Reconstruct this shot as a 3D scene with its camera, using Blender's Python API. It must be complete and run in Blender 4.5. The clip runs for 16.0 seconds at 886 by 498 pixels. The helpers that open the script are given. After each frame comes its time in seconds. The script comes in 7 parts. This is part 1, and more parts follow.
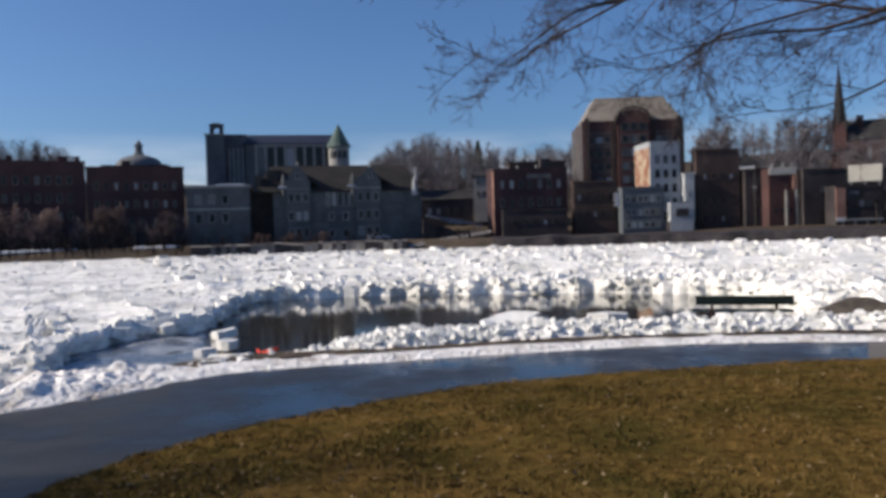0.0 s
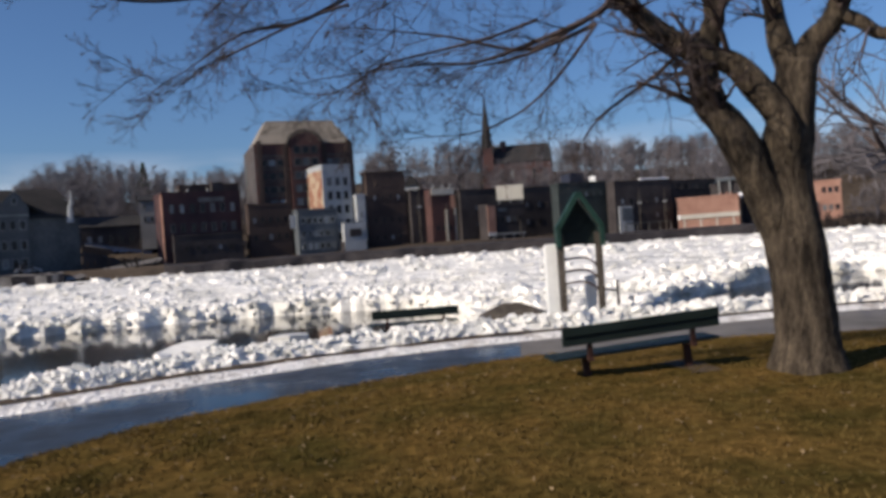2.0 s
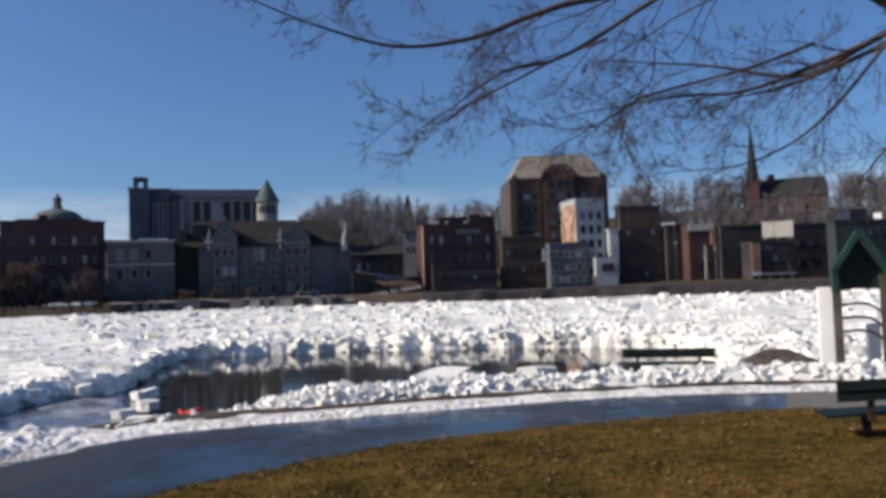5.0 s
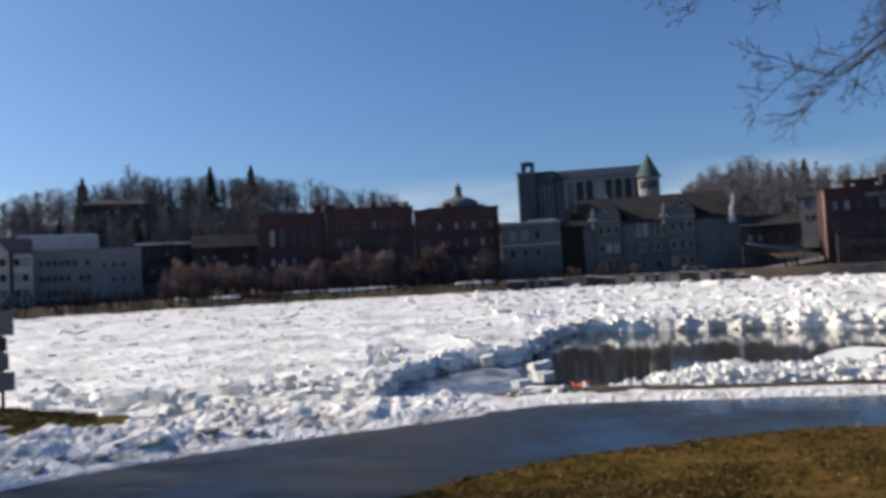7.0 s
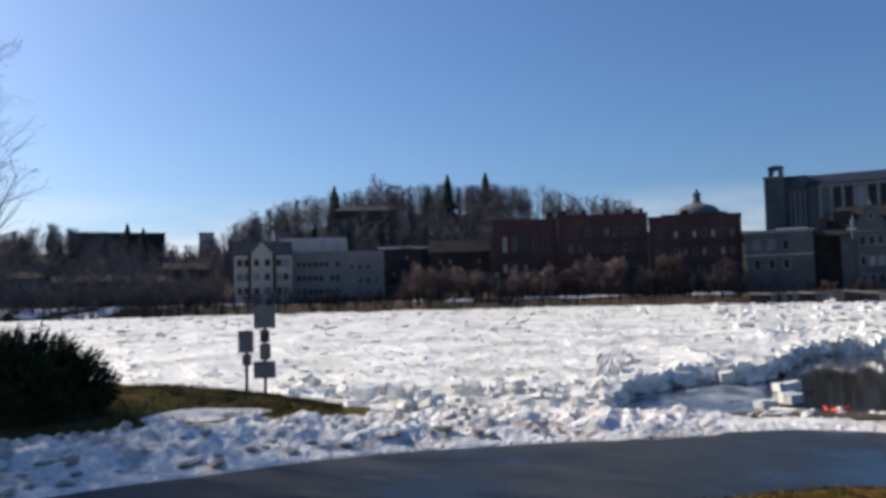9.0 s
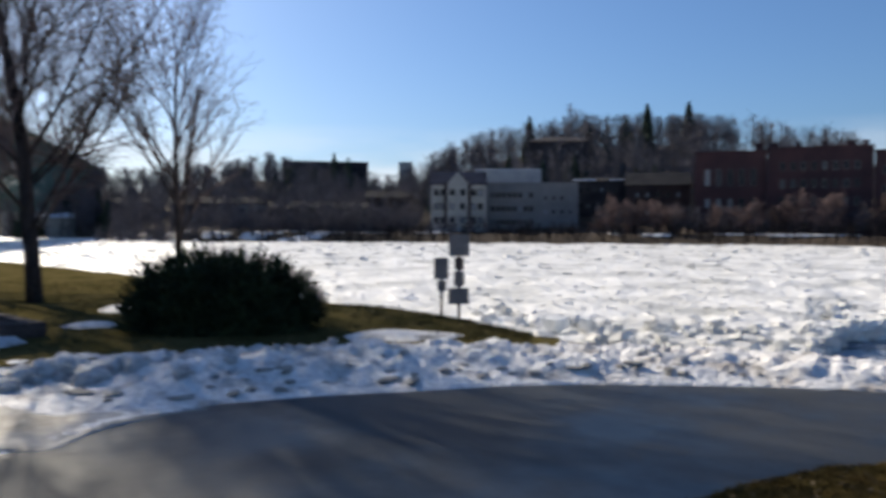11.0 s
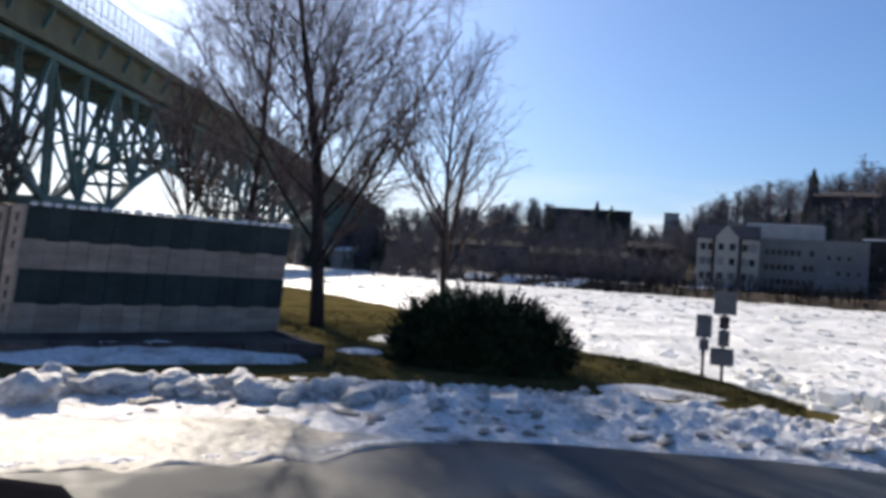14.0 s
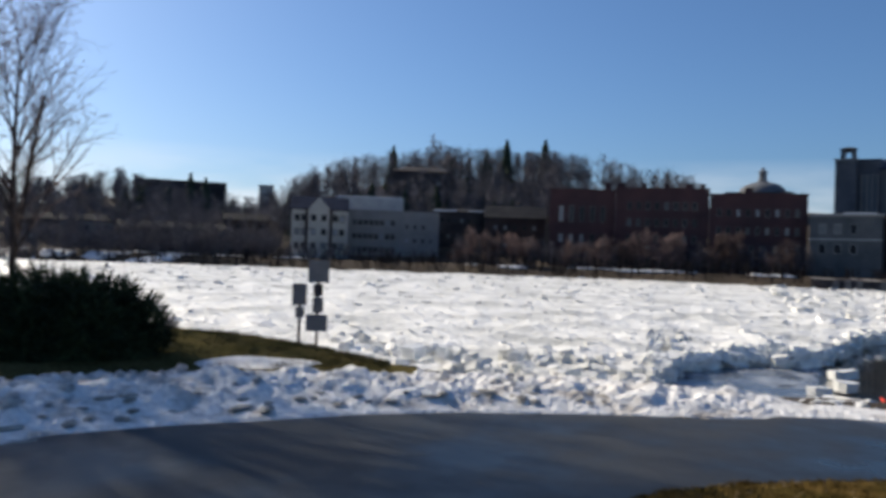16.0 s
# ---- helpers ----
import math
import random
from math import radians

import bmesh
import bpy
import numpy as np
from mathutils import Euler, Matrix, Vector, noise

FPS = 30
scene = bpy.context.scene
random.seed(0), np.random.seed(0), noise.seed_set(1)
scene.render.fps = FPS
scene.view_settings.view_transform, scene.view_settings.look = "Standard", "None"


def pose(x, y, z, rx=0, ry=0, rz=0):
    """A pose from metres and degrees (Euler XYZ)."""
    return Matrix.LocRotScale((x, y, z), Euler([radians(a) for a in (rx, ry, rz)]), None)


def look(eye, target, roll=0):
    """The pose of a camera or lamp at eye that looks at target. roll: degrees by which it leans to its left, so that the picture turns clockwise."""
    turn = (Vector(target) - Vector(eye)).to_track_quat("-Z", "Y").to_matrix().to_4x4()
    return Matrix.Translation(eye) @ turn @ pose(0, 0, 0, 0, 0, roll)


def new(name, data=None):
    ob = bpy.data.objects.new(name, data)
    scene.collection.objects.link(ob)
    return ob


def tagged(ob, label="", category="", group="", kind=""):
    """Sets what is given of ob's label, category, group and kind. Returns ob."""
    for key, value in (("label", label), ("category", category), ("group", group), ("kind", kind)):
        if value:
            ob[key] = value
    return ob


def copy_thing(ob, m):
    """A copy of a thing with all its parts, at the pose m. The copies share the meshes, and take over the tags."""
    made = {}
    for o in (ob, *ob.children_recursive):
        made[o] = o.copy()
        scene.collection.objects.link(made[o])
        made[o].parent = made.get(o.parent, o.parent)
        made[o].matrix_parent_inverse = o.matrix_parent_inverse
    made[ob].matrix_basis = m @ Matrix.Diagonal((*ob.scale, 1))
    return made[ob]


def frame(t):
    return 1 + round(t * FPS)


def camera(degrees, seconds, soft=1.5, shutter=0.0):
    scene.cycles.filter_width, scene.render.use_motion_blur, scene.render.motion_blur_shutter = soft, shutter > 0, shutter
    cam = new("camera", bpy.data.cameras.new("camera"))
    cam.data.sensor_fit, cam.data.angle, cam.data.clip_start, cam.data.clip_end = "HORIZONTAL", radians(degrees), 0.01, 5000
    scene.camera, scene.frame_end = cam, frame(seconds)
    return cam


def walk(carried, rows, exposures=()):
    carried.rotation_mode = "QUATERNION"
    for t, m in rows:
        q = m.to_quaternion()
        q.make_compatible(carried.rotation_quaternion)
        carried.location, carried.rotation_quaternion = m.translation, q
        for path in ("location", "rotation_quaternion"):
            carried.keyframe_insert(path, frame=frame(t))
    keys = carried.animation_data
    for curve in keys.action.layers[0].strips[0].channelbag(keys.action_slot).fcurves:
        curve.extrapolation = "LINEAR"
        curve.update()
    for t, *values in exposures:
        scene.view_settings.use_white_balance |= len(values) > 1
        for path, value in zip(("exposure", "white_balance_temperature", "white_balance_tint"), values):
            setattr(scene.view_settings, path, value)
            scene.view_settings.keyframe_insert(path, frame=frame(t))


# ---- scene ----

# ================= camera and its walk =================
EYE_Z = 2.3
cam = camera(58.2, 16.0, soft=3.6, shutter=0.3)
PATH = [
    (0.0, 88.75, 1.70, -0.02), (0.5, 88.81, 2.40, -2.78), (1.0, 88.53, 2.88, -6.97),
    (1.5, 89.21, 4.03, -16.39), (2.0, 89.21, 3.96, -23.00), (2.5, 90.08, 4.36, -25.21),
    (3.0, 95.84, 0.86, -11.16), (3.2, 96.33, 0.36, -9.21), (5.3, 92.34, 2.86, -3.51),
    (5.5, 92.53, 3.48, -1.80), (6.0, 92.41, 2.82, 7.60), (6.5, 91.93, 2.93, 14.75),
    (7.0, 92.06, 3.16, 22.13), (7.5, 92.95, 2.19, 26.85), (8.0, 92.81, 1.73, 31.92),
    (8.5, 92.71, 1.71, 34.94), (8.7, 93.17, 1.59, 36.72), (10.8, 88.49, -1.34, 47.90),
    (11.0, 88.40, -0.19, 52.42), (11.5, 89.59, 0.69, 60.34), (12.0, 90.97, -0.74, 65.62),
    (12.5, 92.45, -3.62, 74.73), (13.0, 92.48, -4.75, 78.48), (13.5, 92.24, -4.35, 75.33),
    (14.0, 91.13, -3.77, 70.90), (14.5, 91.93, -2.88, 63.45), (15.0, 92.08, -2.94, 54.19),
    (15.5, 91.55, -2.00, 49.56), (16.0, 90.57, -2.00, 42.43)]
walk(cam, [(t, pose(0, 0, EYE_Z, rx, ry, rz)) for t, rx, ry, rz in PATH],
     exposures=[(0.0, 0.42, 6780, 13), (2.3, 0.31, 6980, 14), (5.5, 0.44, 6780, 12), (8.7, 0.46, 6850, 11), (11.0, 0.50, 6900, 10), (13.0, 0.60, 6780, 14), (14.5, 0.56, 6850, 11), (16.0, 0.46, 6920, 9)])

# ================= sky and sun =================
SUN_AZ, SUN_EL = 94.0, 30.0          # degrees to the left of +y, and up
world = bpy.data.worlds.new("winter_sky")
scene.world = world
world.use_nodes = True
wn = world.node_tree
wn.nodes.clear()
w_out = wn.nodes.new("ShaderNodeOutputWorld")
w_bg = wn.nodes.new("ShaderNodeBackground")
w_sky = wn.nodes.new("ShaderNodeTexSky")
w_sky.sky_type = 'NISHITA'
w_sky.sun_disc = False
w_sky.sun_elevation = radians(SUN_EL)
w_sky.sun_rotation = radians(-SUN_AZ)
w_sky.air_density = 1.0
w_sky.dust_density = 1.1
w_sky.ozone_density = 10.0
w_bg.inputs["Strength"].default_value = 0.087
wn.links.new(w_sky.outputs[0], w_bg.inputs["Color"])
wn.links.new(w_bg.outputs[0], w_out.inputs["Surface"])

# thin pale cloud low over the far horizon
M_CLOUD = bpy.data.materials.new("thin_cloud")
M_CLOUD.use_nodes = True
cn = M_CLOUD.node_tree
cn.nodes.clear()
c_out, c_mix, c_tr, c_em = (cn.nodes.new("ShaderNode" + k) for k in ("OutputMaterial", "MixShader", "BsdfTransparent", "Emission"))
c_em.inputs["Color"].default_value = (0.80, 0.87, 1.0, 1)
c_em.inputs["Strength"].default_value = 0.80
c_tc, c_sep, c_map, c_noise, c_up, c_thick, c_mul = (cn.nodes.new("ShaderNode" + k) for k in ("TexCoord", "SeparateXYZ", "Mapping", "TexNoise", "ValToRGB", "MapRange", "Math"))
cn.links.new(c_tc.outputs["Object"], c_sep.inputs[0])
cn.links.new(c_tc.outputs["Object"], c_map.inputs[0])
c_map.inputs["Scale"].default_value = (0.0016, 0.0016, 0.0075)
cn.links.new(c_map.outputs[0], c_noise.inputs["Vector"])
c_noise.inputs["Scale"].default_value = 1.6
c_noise.inputs["Detail"].default_value = 5
c_thick.inputs["From Min"].default_value, c_thick.inputs["From Max"].default_value = 0.32, 0.68
cn.links.new(c_noise.outputs["Fac"], c_thick.inputs["Value"])
c_hi = cn.nodes.new("ShaderNodeMapRange")
c_hi.inputs["From Max"].default_value = 320
cn.links.new(c_sep.outputs["Z"], c_hi.inputs["Value"])
cn.links.new(c_hi.outputs[0], c_up.inputs["Fac"])
c_up.color_ramp.elements[0].color = (0.95, 0.95, 0.95, 1)
c_up.color_ramp.elements[1].color = (0, 0, 0, 1)
e = c_up.color_ramp.elements.new(0.55)
e.color = (0.66, 0.66, 0.66, 1)
c_mul.operation = 'MULTIPLY'
cn.links.new(c_thick.outputs[0], c_mul.inputs[0])
cn.links.new(c_up.outputs[0], c_mul.inputs[1])
cn.links.new(c_mul.outputs[0], c_mix.inputs[0])
cn.links.new(c_tr.outputs[0], c_mix.inputs[1])
cn.links.new(c_em.outputs[0], c_mix.inputs[2])
cn.links.new(c_mix.outputs[0], c_out.inputs[0])

sun_data = bpy.data.lights.new("sun", 'SUN')
sun_data.energy = 4.3
sun_data.angle = radians(0.53)
sun_data.color = (1.0, 0.92, 0.79)
sun = new("sun", sun_data)
_a, _e = radians(SUN_AZ), radians(SUN_EL)
sun_dir = Vector((-math.sin(_a) * math.cos(_e), math.cos(_a) * math.cos(_e), math.sin(_e)))
sun.matrix_world = look(sun_dir * 60, (0, 0, 0))

# ================= materials =================
def paint(name, c1, c2, scale=1.0, fine=12.0, rough=0.8, bump=0.4, depth=0.03, metal=0.0, spread=(0.35, 0.65),
        grain=0.25, rnd=0.0, rough2=None, spec=0.12, stretch=(1, 1, 1)):
    """Two colours mixed by a coarse noise, a finer grain over them, relief from both."""
    m = bpy.data.materials.new(name)
    m.use_nodes = True
    nt = m.node_tree
    bsdf = nt.nodes["Principled BSDF"]
    tc = nt.nodes.new("ShaderNodeTexCoord")
    mp = nt.nodes.new("ShaderNodeMapping")
    mp.inputs["Scale"].default_value = stretch
    nt.links.new(tc.outputs["Object"], mp.inputs["Vector"])
    n1 = nt.nodes.new("ShaderNodeTexNoise")
    n1.inputs["Scale"].default_value = scale
    n1.inputs["Detail"].default_value = 6
    n1.inputs["Roughness"].default_value = 0.6
    n2 = nt.nodes.new("ShaderNodeTexNoise")
    n2.inputs["Scale"].default_value = fine
    n2.inputs["Detail"].default_value = 4
    for n in (n1, n2):
        nt.links.new(mp.outputs[0], n.inputs["Vector"])
    ramp = nt.nodes.new("ShaderNodeValToRGB")
    ramp.color_ramp.elements[0].position, ramp.color_ramp.elements[1].position = spread
    ramp.color_ramp.elements[0].color = (*c1, 1)
    ramp.color_ramp.elements[1].color = (*c2, 1)
    nt.links.new(n1.outputs["Fac"], ramp.inputs["Fac"])
    hsv = nt.nodes.new("ShaderNodeHueSaturation")
    nt.links.new(ramp.outputs["Color"], hsv.inputs["Color"])
    mr = nt.nodes.new("ShaderNodeMapRange")
    mr.inputs["From Min"].default_value, mr.inputs["From Max"].default_value = 0.3, 0.7
    mr.inputs["To Min"].default_value, mr.inputs["To Max"].default_value = 1 - grain, 1 + grain
    nt.links.new(n2.outputs["Fac"], mr.inputs["Value"])
    val = mr.outputs[0]
    if rnd:
        oi = nt.nodes.new("ShaderNodeObjectInfo")
        m2 = nt.nodes.new("ShaderNodeMapRange")
        m2.inputs["To Min"].default_value, m2.inputs["To Max"].default_value = 1 - rnd, 1 + rnd
        nt.links.new(oi.outputs["Random"], m2.inputs["Value"])
        mu = nt.nodes.new("ShaderNodeMath")
        mu.operation = 'MULTIPLY'
        nt.links.new(val, mu.inputs[0])
        nt.links.new(m2.outputs[0], mu.inputs[1])
        val = mu.outputs[0]
    nt.links.new(val, hsv.inputs["Value"])
    nt.links.new(hsv.outputs["Color"], bsdf.inputs["Base Color"])
    bsdf.inputs["Roughness"].default_value = rough
    bsdf.inputs["Metallic"].default_value = metal
    bsdf.inputs["Specular IOR Level"].default_value = spec
    if rough2 is not None:
        r2 = nt.nodes.new("ShaderNodeMapRange")
        r2.inputs["From Min"].default_value, r2.inputs["From Max"].default_value = spread
        r2.inputs["To Min"].default_value, r2.inputs["To Max"].default_value = rough, rough2
        nt.links.new(n1.outputs["Fac"], r2.inputs["Value"])
        nt.links.new(r2.outputs[0], bsdf.inputs["Roughness"])
    if bump:
        ad = nt.nodes.new("ShaderNodeMath")
        ad.operation = 'ADD'
        nt.links.new(n1.outputs["Fac"], ad.inputs[0])
        nt.links.new(n2.outputs["Fac"], ad.inputs[1])
        bp = nt.nodes.new("ShaderNodeBump")
        bp.inputs["Strength"].default_value = bump
        bp.inputs["Distance"].default_value = depth
        nt.links.new(ad.outputs[0], bp.inputs["Height"])
        nt.links.new(bp.outputs[0], bsdf.inputs["Normal"])
    return m


M_EARTH = paint("earth_and_snow", (0.04, 0.032, 0.026), (0.095, 0.072, 0.052), 0.06, 0.6, 0.95, 0.5, 0.3, spread=(0.35, 0.7))
M_LAWN = paint("dry_lawn", (0.056, 0.043, 0.013), (0.122, 0.074, 0.023), 1.0, 7, 0.95, 0.8, 0.05, spread=(0.34, 0.66), grain=0.4, spec=0.0)
M_BANKLAWN = paint("olive_bank_grass", (0.068, 0.059, 0.023), (0.132, 0.105, 0.045), 0.7, 12, 1.0, 0.6, 0.05, spread=(0.34, 0.66), grain=0.35, spec=0.0)
M_BLADE = paint("grass_blades", (0.064, 0.052, 0.017), (0.158, 0.100, 0.036), 1.0, 7, 0.85, 0, spread=(0.32, 0.68), grain=0.35, spec=0.0)
M_ROAD = paint("wet_asphalt", (0.012, 0.014, 0.016), (0.028, 0.030, 0.033), 0.3, 60, 0.11, 0.10, 0.006, rough2=0.5, grain=0.4, spread=(0.40, 0.60), spec=0.26)
_nt = M_ROAD.node_tree
_tc, _sep, _dry, _add = (_nt.nodes.new("ShaderNode" + k) for k in ("TexCoord", "SeparateXYZ", "MapRange", "Math"))
_nt.links.new(_tc.outputs["Object"], _sep.inputs[0])
_nt.links.new(_sep.outputs["X"], _dry.inputs["Value"])
_dry.inputs["From Min"].default_value, _dry.inputs["From Max"].default_value = -1.5, -7.0
_dry.inputs["To Min"].default_value, _dry.inputs["To Max"].default_value = -0.03, 0.34
_bsdf = _nt.nodes["Principled BSDF"]
_pale, _gain = _nt.nodes.new("ShaderNodeMixRGB"), _nt.nodes.new("ShaderNodeMapRange")
_gain.inputs["From Min"].default_value, _gain.inputs["From Max"].default_value = -2.0, -8.0
_nt.links.new(_sep.outputs["X"], _gain.inputs["Value"])
_pale.blend_type = 'ADD'
_pale.inputs["Color2"].default_value = (0.019, 0.023, 0.028, 1)       # paler blue-grey added towards the left
_nt.links.new(_gain.outputs[0], _pale.inputs["Fac"])
_nt.links.new(_bsdf.inputs["Base Color"].links[0].from_socket, _pale.inputs["Color1"])
_nt.links.new(_pale.outputs[0], _bsdf.inputs["Base Color"])
_nt.links.new(_bsdf.inputs["Roughness"].links[0].from_socket, _add.inputs[0])
_nt.links.new(_dry.outputs[0], _add.inputs[1])
_nt.links.new(_add.outputs[0], _bsdf.inputs["Roughness"])
M_SNOW = paint("snow", (0.80, 0.82, 0.85), (0.88, 0.88, 0.89), 1.2, 14, 0.65, 0.55, 0.05, grain=0.07, spec=0.3)
M_SLUSH = paint("dirty_slush", (0.24, 0.22, 0.19), (0.46, 0.435, 0.395), 0.9, 6, 0.55, 0.5, 0.05, grain=0.18, spread=(0.38, 0.62), spec=0.1)
M_BANK = paint("dirty_and_shaded_snow", (0.40, 0.365, 0.33), (0.80, 0.785, 0.77), 1.5, 9, 0.65, 1.0, 0.10, grain=0.2, spread=(0.31, 0.50), spec=0.15)
M_ICE = paint("river_ice", (0.52, 0.515, 0.48), (0.89, 0.875, 0.835), 0.25, 3, 0.5, 0.8, 0.14, grain=0.16, spread=(0.35, 0.57), spec=0.3)
M_CHUNK = paint("ice_blocks", (0.70, 0.71, 0.69), (0.87, 0.855, 0.825), 1.2, 9, 0.42, 0.5, 0.05, grain=0.10, rnd=0.12, spec=0.3)
M_WATER = paint("river_water", (0.020, 0.018, 0.013), (0.035, 0.030, 0.022), 0.2, 3, 0.07, 0.05, 0.02, grain=0.1, spec=0.4)
M_BARK = paint("maple_bark", (0.020, 0.016, 0.013), (0.118, 0.094, 0.070), 2.0, 14, 0.95, 1.0, 0.06, grain=0.45, stretch=(3, 3, 0.7))
M_TWIG = paint("bare_twigs", (0.045, 0.034, 0.034), (0.092, 0.072, 0.068), 2.0, 20, 0.9, 0, grain=0.2)
# bare-tree grey made paler and bluer, with the distant haze mixed in
M_GREYTREE = paint("haze_grey_bare_trees", (0.10, 0.094, 0.105), (0.165, 0.152, 0.165), 0.3, 3, 0.95, 0, grain=0.2, rnd=0.25)
M_BRUSH = paint("dark_brown_bank_brush", (0.018, 0.015, 0.016), (0.036, 0.029, 0.028), 0.3, 3, 0.95, 0, grain=0.3)
M_SILL = paint("pale_stone_window_frame", (0.19, 0.205, 0.21), (0.28, 0.295, 0.295), 0.5, 6, 0.85, 0.2, 0.02, grain=0.2, rnd=0.35)
# darker copy of M_BRICK, with the shade on river fronts put into it
M_SHADEBRICK = paint("shaded_dark_brick", (0.042,0.028,0.032), (0.082,0.045,0.047), 0.12, 5, 0.9, 0.4, 0.05, grain=0.3)
M_GREYSIDING = paint("pale_grey_siding", (0.17, 0.17, 0.175), (0.25, 0.245, 0.24), 0.2, 4, 0.85, 0.2, 0.03, grain=0.15)
M_REDTREE = paint("reddish_brown_shrubs", (0.10, 0.070, 0.067), (0.18, 0.130, 0.122), 0.3, 3, 0.95, 0, grain=0.2, rnd=0.45)
M_CONIFER = paint("conifer_needles", (0.020, 0.034, 0.024), (0.045, 0.065, 0.042), 0.8, 8, 0.9, 0, grain=0.3, rnd=0.25)
M_YEW = paint("dark_evergreen_shrub", (0.012, 0.020, 0.010), (0.035, 0.05, 0.02), 2.0, 16, 0.75, 0, grain=0.4)
M_BRICK = paint("dark_red_brick", (0.054,0.033,0.034), (0.104,0.054,0.050), 0.12, 6, 0.9, 0.4, 0.05, grain=0.25)
# brick in the orange that sun gives it, for walls taken as sunlit
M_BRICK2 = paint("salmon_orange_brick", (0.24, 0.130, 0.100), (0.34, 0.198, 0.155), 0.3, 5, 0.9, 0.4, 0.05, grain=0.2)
M_BROWN = paint("brown_brick", (0.042,0.032,0.031), (0.078,0.057,0.051), 0.15, 5, 0.9, 0.4, 0.05, grain=0.25)
M_GRANITE = paint("grey_granite", (0.070, 0.080, 0.086), (0.112, 0.122, 0.128), 0.25, 3, 0.85, 0.6, 0.08, grain=0.25)
M_SLATE = paint("slate_roof", (0.022, 0.023, 0.026), (0.044, 0.042, 0.042), 0.3, 5, 0.8, 0.4, 0.05, grain=0.2)
M_BROWNROOF = paint("grey_green_roof", (0.022, 0.022, 0.022), (0.037, 0.034, 0.033), 0.25, 5, 0.85, 0.4, 0.05, grain=0.2)
M_BLUEROOF = paint("blue_metal_roof", (0.020, 0.025, 0.042), (0.034, 0.040, 0.062), 0.3, 5, 0.6, 0.2, 0.03, grain=0.1)
M_TANROOF = paint("tan_metal_roof", (0.18, 0.16, 0.135), (0.25, 0.22, 0.185), 0.3, 5, 0.6, 0.2, 0.03, grain=0.1)
M_COPPER = paint("green_copper", (0.055, 0.085, 0.080), (0.095, 0.135, 0.120), 0.6, 6, 0.7, 0.3, 0.03, grain=0.15)
M_WHITE = paint("white_paint", (0.68, 0.70, 0.70), (0.80, 0.80, 0.79), 0.5, 6, 0.6, 0.15, 0.02, grain=0.05)
# M_WHITE greyed down, the far fronts' shade put into the paint
M_FARWHITE = paint("shade_greyed_white_paint", (0.28, 0.30, 0.32), (0.39, 0.405, 0.415), 0.3, 4, 0.85, 0.2, 0.03, grain=0.15)
M_WINTRIM = paint("dull_window_trim", (0.075, 0.075, 0.075), (0.13, 0.128, 0.125), 0.3, 6, 0.8, 0.2, 0.02, grain=0.2, rnd=0.5)
M_CREAM = paint("cream_siding", (0.36, 0.345, 0.31), (0.46, 0.44, 0.39), 0.3, 5, 0.8, 0.2, 0.02, grain=0.1)
M_BLUEGREY = paint("blue_grey_siding", (0.075, 0.088, 0.102), (0.115, 0.13, 0.145), 0.3, 5, 0.8, 0.3, 0.03, grain=0.15)
M_TEAL = paint("grey_green_siding", (0.028, 0.037, 0.040), (0.046, 0.056, 0.057), 0.2, 4, 0.85, 0.3, 0.03, grain=0.2)
# near-black siding, holding the shade of the far shop backs in its colour
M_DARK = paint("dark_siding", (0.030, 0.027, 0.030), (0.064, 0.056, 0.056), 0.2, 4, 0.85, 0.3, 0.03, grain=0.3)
M_GLASS = paint("dark_window_glass", (0.010, 0.012, 0.016), (0.022, 0.025, 0.03), 0.6, 4, 0.15, 0, grain=0.1, rnd=0.4, spec=0.25)
# random panes go pale: reflected sky, and blinds, put into the colour
_nt = M_GLASS.node_tree
_oi, _ramp = _nt.nodes.new("ShaderNodeObjectInfo"), _nt.nodes.new("ShaderNodeValToRGB")
_ramp.color_ramp.elements[0].color, _ramp.color_ramp.elements[1].color = (0.012, 0.014, 0.018, 1), (0.30, 0.32, 0.34, 1)
_ramp.color_ramp.elements[0].position, _ramp.color_ramp.elements[1].position = 0.60, 0.98
_nt.links.new(_oi.outputs["Random"], _ramp.inputs["Fac"])
_nt.links.new(_ramp.outputs["Color"], _nt.nodes["Principled BSDF"].inputs["Base Color"])
M_TOWER = paint("blue_grey_stone", (0.070, 0.078, 0.092), (0.110, 0.118, 0.132), 0.25, 3, 0.85, 0.5, 0.06, grain=0.25)
M_DOME = paint("grey_lead_roof", (0.10, 0.105, 0.115), (0.15, 0.155, 0.165), 0.3, 4, 0.7, 0.2, 0.03, grain=0.15)
M_BANKBARK = paint("grey_brown_bark", (0.038, 0.031, 0.030), (0.092, 0.075, 0.070), 2.0, 14, 0.95, 0.8, 0.05, grain=0.4, stretch=(3, 3, 0.7))
# lighter than M_TWIG: sun flare over the bank trees is in the colour
M_BANKTWIG = paint("flare_paled_brown_twigs", (0.13, 0.098, 0.096), (0.22, 0.170, 0.165), 1.5, 18, 0.9, 0, grain=0.2)
M_LEAF = paint("dead_leaf_litter", (0.11, 0.075, 0.04), (0.27, 0.20, 0.12), 3.0, 30, 0.9, 0, grain=0.3, rnd=0.0)
# wet slush whose grey-blue also carries the ice ridge's shadow
M_WETSLUSH = paint("shaded_wet_slush", (0.10, 0.115, 0.14), (0.34, 0.37, 0.41), 0.8, 5, 0.10, 0.5, 0.05, grain=0.15, spread=(0.42, 0.66), rough2=0.5, spec=0.4)
